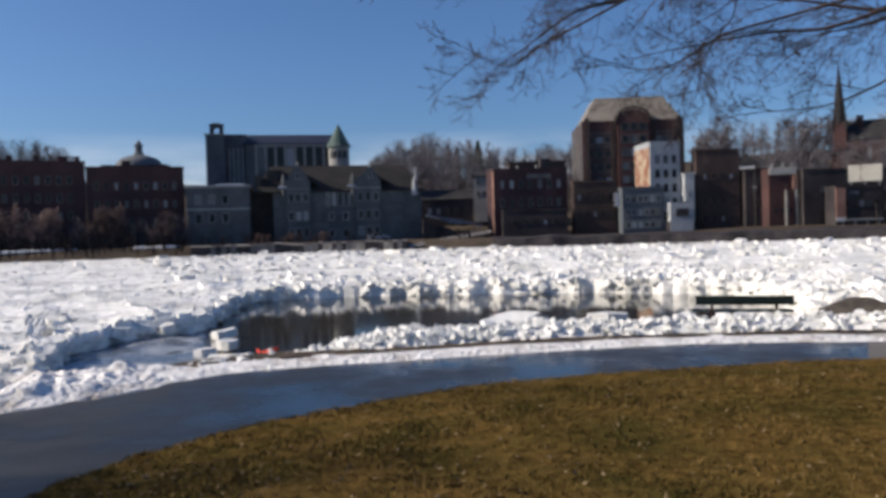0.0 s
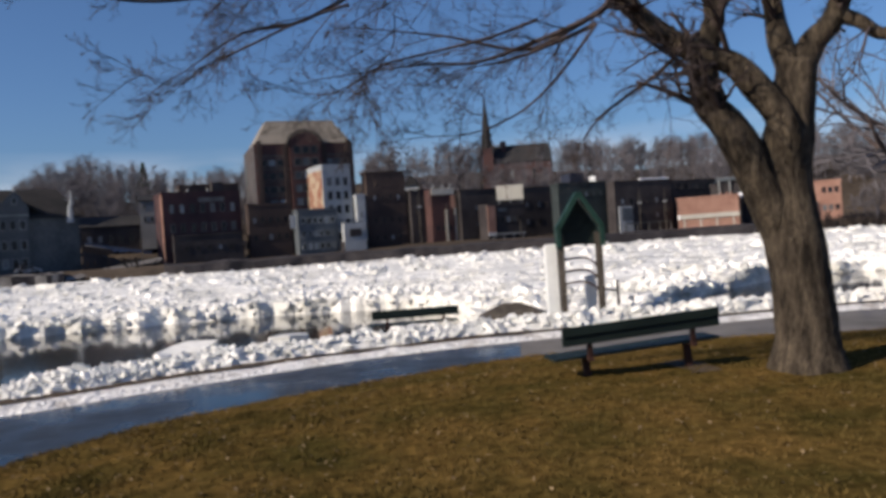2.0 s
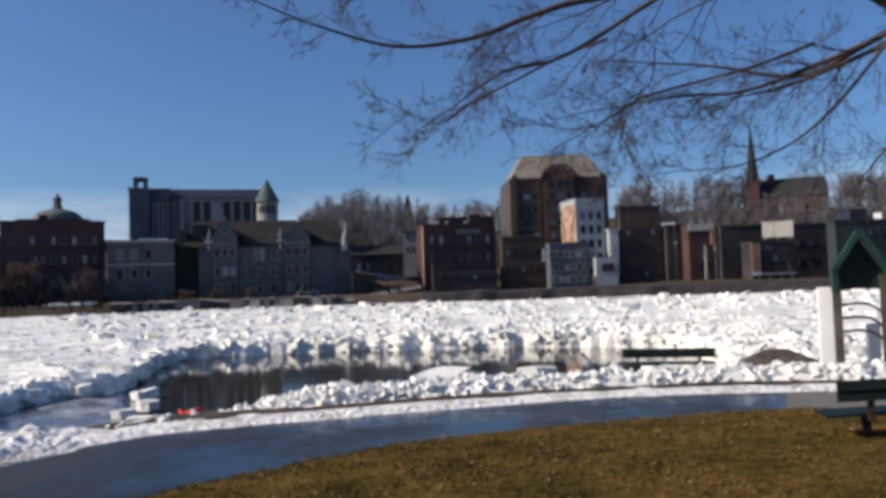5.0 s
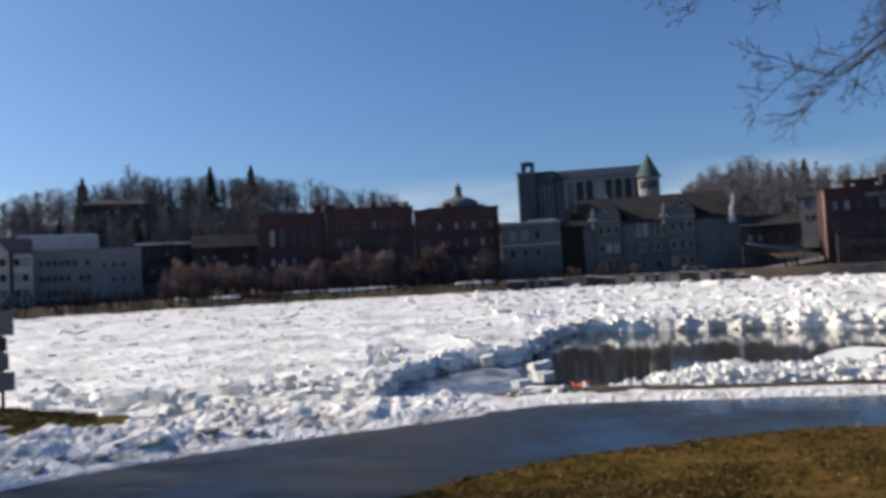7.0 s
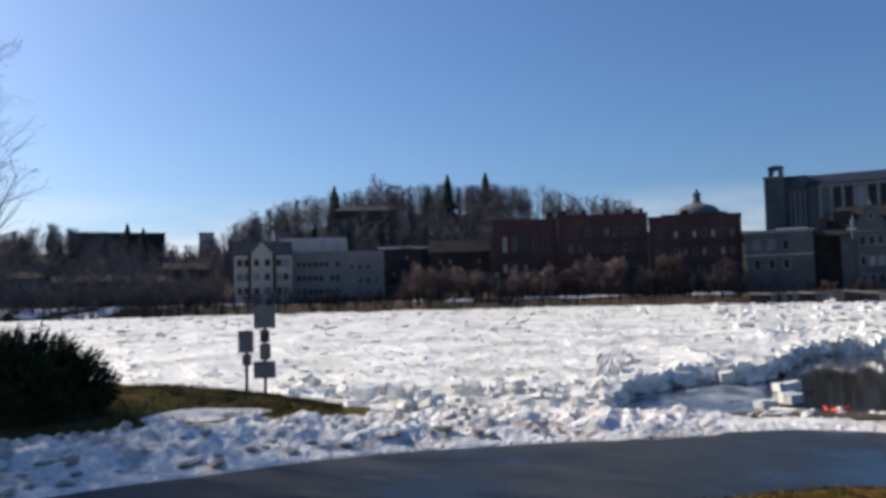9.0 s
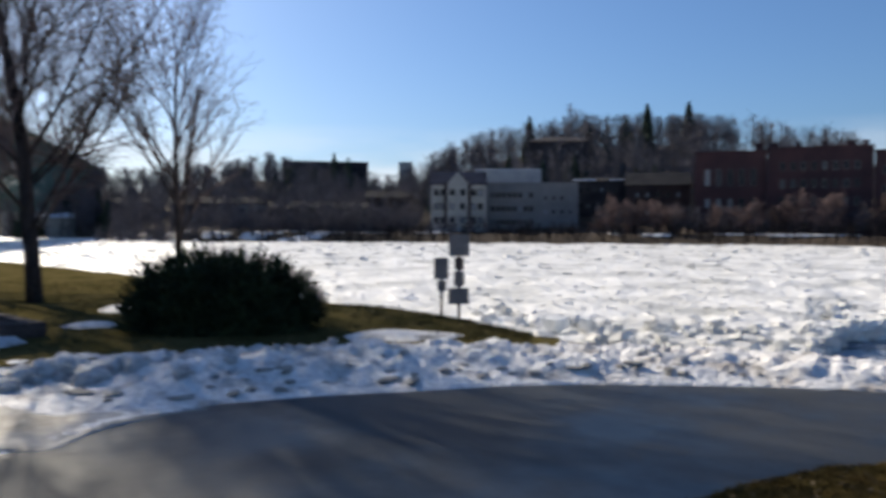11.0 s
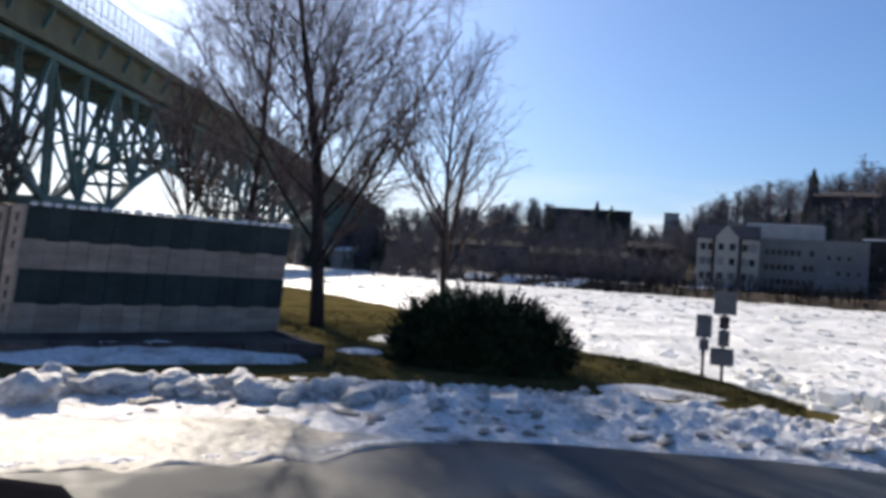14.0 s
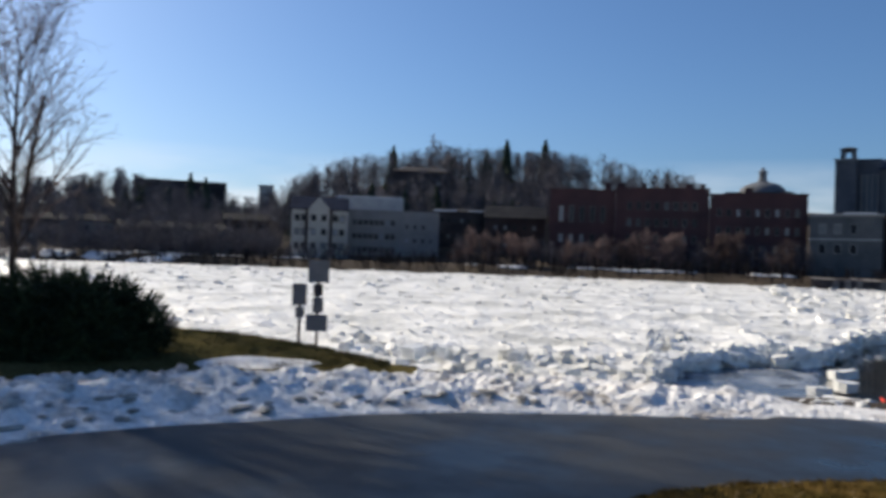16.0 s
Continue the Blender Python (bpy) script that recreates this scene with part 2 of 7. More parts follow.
M_TRIM = paint("stone_trim", (0.24, 0.24, 0.23), (0.32, 0.315, 0.30), 0.8, 8, 0.8, 0.2, 0.02, grain=0.1)
M_BRIDGE = paint("green_steel_paint", (0.085, 0.150, 0.140), (0.14, 0.21, 0.195), 0.5, 7, 0.65, 0.2, 0.02, grain=0.2)
M_DECK = paint("olive_bridge_deck", (0.105, 0.118, 0.085), (0.155, 0.160, 0.115), 0.4, 6, 0.8, 0.3, 0.04, grain=0.2)
M_RAIL = paint("pale_railing_steel", (0.42, 0.42, 0.43), (0.55, 0.55, 0.56), 1.0, 9, 0.5, 0.1, 0.01, grain=0.1)
# green paint darkened so its colour carries shade and wet on the benches
M_GREENPAINT = paint("green_painted_wood_in_shade", (0.008, 0.014, 0.013), (0.014, 0.024, 0.021), 2.0, 20, 0.5, 0.3, 0.01, grain=0.25, spec=0.25, stretch=(1, 6, 6))
M_KIOSKGREEN = paint("bright_green_paint", (0.010, 0.030, 0.026), (0.016, 0.045, 0.038), 2.0, 20, 0.6, 0.2, 0.01, grain=0.2)
M_BENCHLEG = paint("dark_brown_steel", (0.03, 0.018, 0.015), (0.06, 0.03, 0.025), 5, 30, 0.6, 0.3, 0.005, grain=0.2)
M_POST = paint("weathered_post", (0.045, 0.039, 0.034), (0.095, 0.082, 0.070), 3, 30, 0.85, 0.4, 0.01, grain=0.25)
M_WOOD = paint("weathered_boards", (0.29, 0.228, 0.185), (0.44, 0.350, 0.285), 1.2, 22, 0.85, 0.4, 0.02, grain=0.22, rnd=0.15, stretch=(1, 1, 4))
M_BLUEGREEN = paint("blue_green_paint", (0.036, 0.048, 0.046), (0.058, 0.074, 0.070), 1.2, 18, 0.65, 0.3, 0.015, grain=0.2, rnd=0.12)
M_STONE = paint("brown_stone_kerb", (0.075, 0.056, 0.052), (0.14, 0.11, 0.10), 1.5, 14, 0.85, 0.6, 0.03, grain=0.25, rnd=0.15)
M_METAL = paint("galvanised_steel", (0.22, 0.22, 0.22), (0.34, 0.34, 0.34), 3, 30, 0.45, 0.1, 0.004, metal=0.6, grain=0.15)
M_SIGN = paint("sign_back_aluminium", (0.15, 0.145, 0.145), (0.22, 0.212, 0.21), 2, 20, 0.6, 0.1, 0.004, grain=0.12, rnd=0.12)
M_SIGNDARK = paint("dark_red_sign", (0.045, 0.036, 0.040), (0.07, 0.055, 0.058), 3, 20, 0.5, 0.1, 0.004, grain=0.1)
M_CONE = paint("red_orange_plastic", (0.75, 0.06, 0.03), (0.85, 0.10, 0.05), 3, 20, 0.5, 0.1, 0.004, grain=0.08)
M_DIRT = paint("brown_dirt_mound", (0.085, 0.058, 0.046), (0.27, 0.205, 0.165), 0.22, 1.6, 0.95, 0.9, 0.3, grain=0.35, spread=(0.40, 0.66))
M_MUD = paint("wet_mud", (0.050, 0.038, 0.028), (0.100, 0.074, 0.052), 1.2, 15, 0.8, 0.4, 0.02, grain=0.25)
M_CARPAINT = paint("dark_car_paint", (0.006, 0.006, 0.008), (0.010, 0.010, 0.012), 1, 10, 0.9, 0, grain=0.05, spec=0.0)
M_TYRE = paint("black_rubber", (0.012, 0.012, 0.012), (0.022, 0.022, 0.022), 4, 30, 0.9, 0.2, 0.004, grain=0.15)
M_MURAL = paint("faded_red_mural_wall", (0.20, 0.075, 0.05), (0.36, 0.29, 0.21), 0.35, 3, 0.85, 0.2, 0.02, grain=0.2, spread=(0.42, 0.58))


# ================= building blocks =================
def P(az, d, z=0.0):
    a = radians(az)
    return Vector((-d * math.sin(a), d * math.cos(a), z))


def mesh_of(name, verts, faces, mats, smooth=False, idx=None):
    me = bpy.data.meshes.new(name)
    me.from_pydata([tuple(v) for v in verts], [], faces)
    for m in (mats if isinstance(mats, (list, tuple)) else [mats]):
        me.materials.append(m)
    if idx is not None:
        me.polygons.foreach_set("material_index", idx)
    if smooth:
        me.polygons.foreach_set("use_smooth", [True] * len(me.polygons))
    me.update()
    return me


def part(name, data, parent, label="", at=None):
    ob = new(name, data)
    if at is not None:
        ob.matrix_basis = at
    ob.parent = parent
    if label:
        tagged(ob, label)
    return ob


def thing(name, label, category, at=None, group="", kind=""):
    ob = new(name)
    ob.empty_display_size = 0.2
    if at is not None:
        ob.matrix_basis = at
    return tagged(ob, label, category, group, kind)


BOX_F = [(0, 3, 2, 1), (4, 5, 6, 7), (0, 1, 5, 4), (1, 2, 6, 5), (2, 3, 7, 6), (3, 0, 4, 7)]


def box_vf(x0, x1, y0, y1, z0, z1):
    return [(x0, y0, z0), (x1, y0, z0), (x1, y1, z0), (x0, y1, z0), (x0, y0, z1), (x1, y0, z1), (x1, y1, z1), (x0, y1, z1)], BOX_F


def join_vf(*pieces):
    V, F = [], []
    for v, f in pieces:
        o = len(V)
        V.extend(v)
        F.extend([tuple(i + o for i in q) for q in f])
    return V, F


def box_mesh(name, m, *dims, bevel=0.0):
    if not bevel:
        return mesh_of(name, *box_vf(*dims), m)
    bm = bmesh.new()
    v, f = box_vf(*dims)
    bv = [bm.verts.new(c) for c in v]
    for q in f:
        bm.faces.new([bv[i] for i in q])
    bmesh.ops.bevel(bm, geom=bm.edges[:], offset=bevel, segments=2, affect='EDGES')
    me = bpy.data.meshes.new(name)
    bm.to_mesh(me)
    bm.free()
    me.materials.append(m)
    return me


def beam_vf(a, b, w, h, upv=(0, 0, 1)):
    """A straight bar of w x h section from a to b."""
    a, b = Vector(a), Vector(b)
    d = (b - a).normalized()
    s = d.cross(Vector(upv))
    if s.length < 1e-4:
        s = d.cross(Vector((1, 0, 0)))
    s.normalize()
    u = s.cross(d)
    V = []
    for p in (a, b):
        for i, j in ((-1, -1), (1, -1), (1, 1), (-1, 1)):
            V.append(tuple(p + s * (i * w / 2) + u * (j * h / 2)))
    return V, BOX_F


def tube_vf(pts, radii, sides=6):
    V, F = [], []
    n = len(pts)
    prev = None
    for i in range(n):
        d = (pts[min(i + 1, n - 1)] - pts[max(i - 1, 0)])
        if d.length < 1e-6:
            d = Vector((0, 0, 1))
        d = d.normalized()
        ref = prev if prev is not None else (Vector((1, 0, 0)) if abs(d.x) < 0.8 else Vector((0, 1, 0)))
        s = d.cross(ref)
        if s.length < 1e-4:
            s = d.cross(Vector((0, 0.3, 1)))
        s.normalize()
        u = s.cross(d)
        prev = -s.cross(d) if False else u.cross(s) * 0 + ref
        for k in range(sides):
            a = 2 * math.pi * k / sides
            V.append(tuple(pts[i] + (s * math.cos(a) + u * math.sin(a)) * radii[i]))
    for i in range(n - 1):
        for k in range(sides):
            k2 = (k + 1) % sides
            F.append((i * sides + k, i * sides + k2, (i + 1) * sides + k2, (i + 1) * sides + k))
    F.append(tuple(range((n - 1) * sides, n * sides)))
    F.append(tuple(reversed(range(sides))))
    return V, F


def cyl_vf(r0, r1, z0, z1, sides=12, cx=0.0, cy=0.0):
    V = [(cx + r0 * math.cos(2 * math.pi * k / sides), cy + r0 * math.sin(2 * math.pi * k / sides), z0) for k in range(sides)]
    V += [(cx + r1 * math.cos(2 * math.pi * k / sides), cy + r1 * math.sin(2 * math.pi * k / sides), z1) for k in range(sides)]
    F = [(k, (k + 1) % sides, sides + (k + 1) % sides, sides + k) for k in range(sides)]
    F += [tuple(reversed(range(sides))), tuple(range(sides, 2 * sides))]
    return V, F


def lerp_tab(tab, a):
    """Value at a in a table of (key, value), keys rising."""
    ks = [k for k, _ in tab]
    return float(np.interp(a, ks, [v for _, v in tab]))


def nz(x, y, s, seed=0.0):
    return noise.noise(Vector((x * s + seed, y * s - seed * 0.7, seed * 1.3)))


def fbm(x, y, s, seed=0.0, octaves=4):
    return noise.fractal(Vector((x * s + seed, y * s + seed * 2, seed)), 0.9, 2.1, octaves)


def polar_sheet(name, m, azs, rads, height, smooth=True):
    """A sheet over the given angles; rads(az) gives the radii of one spoke, height(x, y, az, r) its heights."""
    V, F = [], []
    nr = None
    for a in azs:
        rr = rads(a)
        nr = len(rr)
        for r in rr:
            p = P(a, r)
            V.append((p.x, p.y, height(p.x, p.y, a, r)))
    for i in range(len(azs) - 1):
        for j in range(nr - 1):
            F.append((i * nr + j, i * nr + j + 1, (i + 1) * nr + j + 1, (i + 1) * nr + j))
    return mesh_of(name, V, F, m, smooth)

# ================= the land, by angle and distance from the lawn's middle =================
R_LAWN = [(-180, 3), (-140, 7), (-110, 13), (-75, 18), (-51.5, 17.0), (-27, 14.5), (-19, 13.5), (-12.5, 12.8), (-3.2, 11.8), (4.5, 10.95), (15.8, 9.7), (26.5, 8.5), (33.8, 7.1), (45, 5.2), (60, 3.6), (90, 2.4), (180, 3)]
R_ROAD = [(-180, 12), (-140, 16), (-110, 21), (-75, 25), (-51, 20.6), (-41, 18.4), (-31.3, 17.2), (-19, 16.0), (-7, 15.0), (3.7, 14.35), (15.6, 14.0), (23.6, 12.9), (43.6, 11.9), (55.8, 11.15), (67.8, 10.8), (73, 10.3), (80, 9.3), (93, 9.0), (112, 9.0), (180, 12)]
R_SHORE = [(-180, 200), (-125, 200), (-100, 40), (-75, 28), (-51, 23.6), (-41, 21.4), (-31.3, 20.2), (-19, 19.0), (-7, 18.0), (3.7, 17.3), (15.6, 16.9), (24, 15.6), (34, 15.6), (46, 17.3), (54, 21.5), (61, 24.5), (70, 31), (78, 47), (83, 60), (88, 110), (94, 200), (180, 200)]
R_FAR = [(-180, 330), (-125, 330), (-90, 185), (-60, 166), (-46, 158), (-40, 152), (-32, 141), (-5, 139), (1, 146), (10, 149), (30, 151), (50, 152), (70, 166), (76, 215), (90, 330), (180, 330)]
HILL = [(-180, 14), (-60, 20), (-38, 22), (-30, 24), (-24, 25), (-19, 25), (-10, 22), (-4, 20), (1, 24), (4, 22), (10, 18), (17, 21), (28, 22), (31, 27), (35, 31), (43, 32), (46, 29), (51, 22), (55, 11), (58, 10), (62, 16), (65, 19), (70, 14), (78, 14), (90, 18), (110, 20), (180, 14)]
POOL_FAR = [(-62, 24), (-58, 40), (-52, 46), (-49, 45), (-45, 41), (-41, 35), (-38, 30), (-35.5, 25), (-33.5, 21.2), (-30, 20.6), (-27, 21.5), (-25, 26), (-23, 32), (-20, 37), (-6, 39), (3.6, 39.6), (11.2, 40.2), (14.2, 38.5), (15.4, 33), (16.4, 29), (18, 27), (22, 26), (25, 24.5), (26.6, 21.5), (27.8, 17.5)]


def smooth(e0, e1, x):
    t = min(1.0, max(0.0, (x - e0) / (e1 - e0)))
    return t * t * (3 - 2 * t)


def ground_z(x, y, az, r):
    rs, rf = lerp_tab(R_SHORE, az), lerp_tab(R_FAR, az)
    if r < rs:
        return -0.04 - 0.05 * smooth(rs - 2, rs, r)
    if r < rf:
        return -0.09 - 2.6 * smooth(rs, rs + 3, r) + (1.2 * smooth(rf - 4, rf, r) if rs < rf - 5 else 0)
    z = -1.5 + 2.4 * smooth(rf, rf + 12, r) + lerp_tab(HILL, az) * smooth(max(rf, 166) + 8, max(rf, 166) + 140, r)
    return z + 1.2 * nz(x, y, 0.02, 3.0) * smooth(rf + 6, rf + 40, r)


def ground_radii(az):
    rs, rf = lerp_tab(R_SHORE, az), lerp_tab(R_FAR, az)
    rs = min(rs, rf - 20)
    a = list(np.linspace(0.0, rs - 2.2, 8)) + [rs - 1, rs - 0.2, rs + 1, rs + 2, rs + 3.2]
    a += list(np.linspace(rs + 6, rf - 5, 5)) + list(np.linspace(rf - 4, rf + 6, 7)) + list(np.linspace(rf + 12, rf + 160, 16))
    return a + [rf + 260, rf + 420, 900, 1500, 2600]


ground = new("ground", polar_sheet("ground", M_EARTH, list(np.linspace(-180, 180, 241)), ground_radii, ground_z))
tagged(ground, "brown winter earth of both river banks, rising to a far hill", "ground", kind="structure")

water_me = polar_sheet("water", M_WATER, list(np.linspace(-100, 110, 85)),
                       lambda a: list(np.linspace(lerp_tab(R_SHORE, a) - 0.5 if a < 84 else 60, max(lerp_tab(R_FAR, a) + 3, 100), 14)),
                       lambda x, y, a, r: -0.85)
water = tagged(new("water", water_me), "dark still open river water beside the ice", "water", kind="structure")

# the asphalt road that bends round the lawn
road_me = polar_sheet("road", M_ROAD, list(np.linspace(-180, 180, 181)),
                      lambda a: list(np.linspace(max(0.3, lerp_tab(R_LAWN, a) - 0.8), lerp_tab(R_ROAD, a) + 0.6, 14)),
                      lambda x, y, a, r: 0.012 * nz(x, y, 0.35, 8.0))
M_DRYROAD = paint("dry_salted_asphalt", (0.105, 0.098, 0.092), (0.19, 0.178, 0.168), 0.6, 40, 0.75, 0.15, 0.006, grain=0.25, spec=0.15)
road_me.materials.append(M_DRYROAD)
for f in road_me.polygons:
    if math.degrees(math.atan2(-f.center.x, f.center.y)) < -29 + 0.6 * (f.center.length - 15) and f.center.y > 0:
        f.material_index = 1
road = tagged(new("road", road_me), "wet dark asphalt road curving round the lawn", "road", kind="structure")


def lawn_edge(az):
    return lerp_tab(R_LAWN, az) + 0.10 * noise.noise(Vector((az * 0.35, 2, 0))) + 0.06 * noise.noise(Vector((az * 1.7, 5, 0)))


def lawn_z(x, y, az, r):
    e = lawn_edge(az)
    return -0.03 + 0.09 * smooth(e, e - 0.25, r) + 0.20 * smooth(e - 0.2, e - 4.0, r) + 0.03 * nz(x, y, 0.5, 1.0) + 0.012 * nz(x, y, 3.0, 2.0)


def lawn_rads(a):
    e = lawn_edge(a)
    return [e * q for q in np.linspace(0.0, 0.95, 45)] + [e - 0.3, e - 0.15, e - 0.07, e]


lawn_me = polar_sheet("lawn", M_LAWN, list(np.linspace(-180, 180, 361)), lawn_rads, lawn_z)
lawn = tagged(new("lawn", lawn_me), "short dry winter lawn, brown with olive-green patches", "lawn", kind="structure")


def blades(name, n, az0, az1, r_in, r_out, zf, hmin, hmax, seed, m):
    rng = random.Random(seed)
    V, F = [], []
    for _ in range(n):
        a = rng.uniform(az0, az1)
        r0, r1 = r_in(a), r_out(a)
        r = math.sqrt(rng.uniform(r0 * r0, r1 * r1))
        p = P(a, r)
        g = nz(p.x, p.y, 1.3, 11.0) + 0.6 * nz(p.x, p.y, 4.5, 3.0)
        if rng.random() > 0.62 + 0.75 * g:
            continue
        p.z = zf(p.x, p.y, a, r) - 0.004
        h, t = rng.uniform(hmin, hmax) * (1.0 + 0.9 * max(0.0, g)), rng.uniform(0, math.pi)
        w = rng.uniform(0.006, 0.014)
        dx, dy = w * math.cos(t), w * math.sin(t)
        lx, ly = rng.gauss(0, h * 0.7), rng.gauss(0, h * 0.7)
        o = len(V)
        V += [(p.x - dx, p.y - dy, p.z), (p.x + dx, p.y + dy, p.z), (p.x + lx, p.y + ly, p.z + h)]
        F.append((o, o + 1, o + 2))
    return mesh_of(name, V, F, m)


grass = new("grass", blades("grass", 110000, -60, 37, lambda a: 4.6, lambda a: lawn_edge(a) - 0.03, lawn_z, 0.012, 0.042, 5, M_BLADE))
tagged(grass, "short matted dry grass blades covering the lawn", "grass", kind="stuff")

rng = random.Random(17)
LV, LF = [], []
for _ in range(1900):
    a = rng.uniform(-60, 36)
    r = math.sqrt(rng.uniform(4.6 ** 2, (lawn_edge(a) - 0.1) ** 2))
    p = P(a, r)
    p.z = lawn_z(p.x, p.y, a, r) + 0.022
    m = Matrix.LocRotScale(p, Euler((rng.gauss(0, 0.5), rng.gauss(0, 0.5), rng.uniform(0, 6.3))), None)
    w = rng.uniform(0.008, 0.022)
    o = len(LV)
    LV += [tuple(m @ Vector(q)) for q in ((-w * 1.5, 0, 0.004), (-w * 0.2, -w * 0.8, 0), (w * 1.4, 0, 0.006), (0, w * 0.8, 0))]
    LF.append((o, o + 1, o + 2, o + 3))
tagged(new("leaf_litter", mesh_of("leaf_litter", LV, LF, M_LEAF)), "pale dead leaves and flecks scattered over the lawn", "leaves", kind="stuff")

# snow shoulder, mud line and the ridge of pushed-up ice beyond the road
sh_me = polar_sheet("snow_shoulder", M_BANK, list(np.linspace(-80, 21, 200)),
                    lambda a: [lerp_tab(R_ROAD, a) + 0.24 * noise.noise(Vector((a * 0.5, 0, 0))) + 0.12 * noise.noise(Vector((a * 2.1, 4, 0))) + q for q in (-0.35, -0.15, 0.0, 0.2, 0.45, 0.7, 0.85)],
                    lambda x, y, a, r: -0.03 + 0.10 * smooth(lerp_tab(R_ROAD, a) - 0.2, lerp_tab(R_ROAD, a) + 0.3, r) + 0.02 * nz(x, y, 1.4, 4.0))
tagged(new("snow_shoulder", sh_me), "thin strip of trodden snow along the road edge", "snow", kind="structure")
mud_me = polar_sheet("mud_strip", M_MUD, list(np.linspace(-80, 12, 120)),
                     lambda a: [lerp_tab(R_ROAD, a) + q for q in (0.6, 0.8, 1.0, 1.3, 1.6)],
                     lambda x, y, a, r: 0.085 + 0.03 * nz(x, y, 1.1, 6.0) - 0.04 * smooth(1.0, 1.6, r - lerp_tab(R_ROAD, a)))
tagged(new("mud_strip", mud_me), "bare wet mud between snow shoulder and ice ridge", "mud", kind="structure")


def berm_z(x, y, a, r):
    q = r - lerp_tab(R_ROAD, a)
    h = smooth(0.95, 1.5, q) * (1 - smooth(2.3, 3.1, q))
    amp = 0.20 + 0.10 * noise.noise(Vector((a * 0.35, 9, 0)))
    low = 1 - 0.8 * smooth(3, 11, a)
    amp *= low
    return -0.25 - 0.16 * (1 - low) + 0.25 * smooth(0.9, 1.1, q) * (1 - smooth(2.7, 3.1, q)) + h * (amp + 0.10 * low * abs(fbm(x, y, 1.6, 3.0))) - 0.9 * smooth(2.6, 3.1, q)


berm_me = polar_sheet("ice_ridge", M_CHUNK, list(np.linspace(-80, 23, 420)), lambda a: [lerp_tab(R_ROAD, a) + q for q in np.linspace(0.9, 3.1, 16)], berm_z)
berm = tagged(new("ice_ridge", berm_me), "ridge of broken snowy river ice pushed up beside the road", "ice ridge", kind="structure")


def chunk_vf(seed, flat=0.6, n=11):
    """A broken lump: the hull of a few points, with its edges knocked off."""
    rng = random.Random(seed)
    bm = bmesh.new()
    for _ in range(n):
        p = Vector((rng.gauss(0, 1), rng.gauss(0, 1), rng.gauss(0, 1))).normalized()
        p = Vector((p.x * rng.uniform(0.75, 1.1), p.y * rng.uniform(0.75, 1.1), p.z * flat))
        bm.verts.new(p * 0.5)
    bmesh.ops.convex_hull(bm, input=bm.verts[:])
    bmesh.ops.delete(bm, geom=[v for v in bm.verts if not v.link_faces], context='VERTS')
    bmesh.ops.bevel(bm, geom=bm.edges[:], offset=0.03, segments=1, affect='EDGES')
    bm.verts.index_update()
    V = [tuple(v.co) for v in bm.verts]
    F = [tuple(v.index for v in f.verts) for f in bm.faces]
    bm.free()
    return V, F


def slab_vf(rng, size, thick):
    k = rng.choice((4, 5, 5, 6))
    ang = sorted(rng.uniform(0, 2 * math.pi) for _ in range(k))
    ang = [2 * math.pi * (i + rng.uniform(-0.3, 0.3)) / k for i in range(k)]
    rad = [size * 0.5 * rng.uniform(0.75, 1.15) for _ in range(k)]
    top = [Vector((rad[i] * math.cos(ang[i]), rad[i] * math.sin(ang[i]), thick / 2 * rng.uniform(0.8, 1.2))) for i in range(k)]
    bot = [Vector((v.x * rng.uniform(0.85, 1.05), v.y * rng.uniform(0.85, 1.05), -thick / 2)) for v in top]
    F = [tuple(range(k)), tuple(reversed(range(k, 2 * k)))] + [(k + i, k + (i + 1) % k, (i + 1) % k, i) for i in range(k)]
    return top + bot, F


CHUNKS = [mesh_of("ice_chunk", *chunk_vf(100 + i, random.Random(i).uniform(0.45, 0.8)), M_CHUNK) for i in range(14)]
rng = random.Random(11)
for i in range(285):
    a = rng.uniform(-52, 20)
    q = rng.choice((rng.uniform(1.05, 1.5), rng.uniform(1.3, 2.5)))
    s = rng.uniform(0.15, 0.34) * (1.4 if rng.random() < 0.14 else 1) * (1 - 0.35 * smooth(2, 10, a))
    r = lerp_tab(R_ROAD, a) + q
    p = P(a, r)
    p.z = berm_z(p.x, p.y, a, r) + s * 0.12
    part("ice_chunk", CHUNKS[i % 14], berm, at=Matrix.LocRotScale(p, Euler((rng.gauss(0, 0.4), rng.gauss(0, 0.4), rng.uniform(0, 6.3))), (s * rng.uniform(0.9, 1.5), s, s * rng.uniform(0.8, 1.1))))


RV, RF = [], []
RUBBLE = [chunk_vf(200 + i, 0.7, 9) for i in range(8)]
for i in range(1150):
    a = rng.uniform(-56, 11)
    r = lerp_tab(R_ROAD, a) + rng.uniform(1.0, 2.6)
    s = rng.uniform(0.07, 0.22)
    p = P(a, r)
    p.z = berm_z(p.x, p.y, a, r) + s * 0.2
    m = Matrix.LocRotScale(p, Euler((rng.uniform(0, 6), rng.uniform(0, 6), rng.uniform(0, 6))), (s * 1.2, s, s))
    v, f = RUBBLE[i % 8]
    o = len(RV)
    RV.extend([tuple(m @ Vector(q)) for q in v])
    RF.extend([tuple(k + o for k in q) for q in f])
tagged(part("ice_rubble", mesh_of("ice_rubble", RV, RF, M_CHUNK), berm, "small rubble between the ice chunks"), kind="stuff")


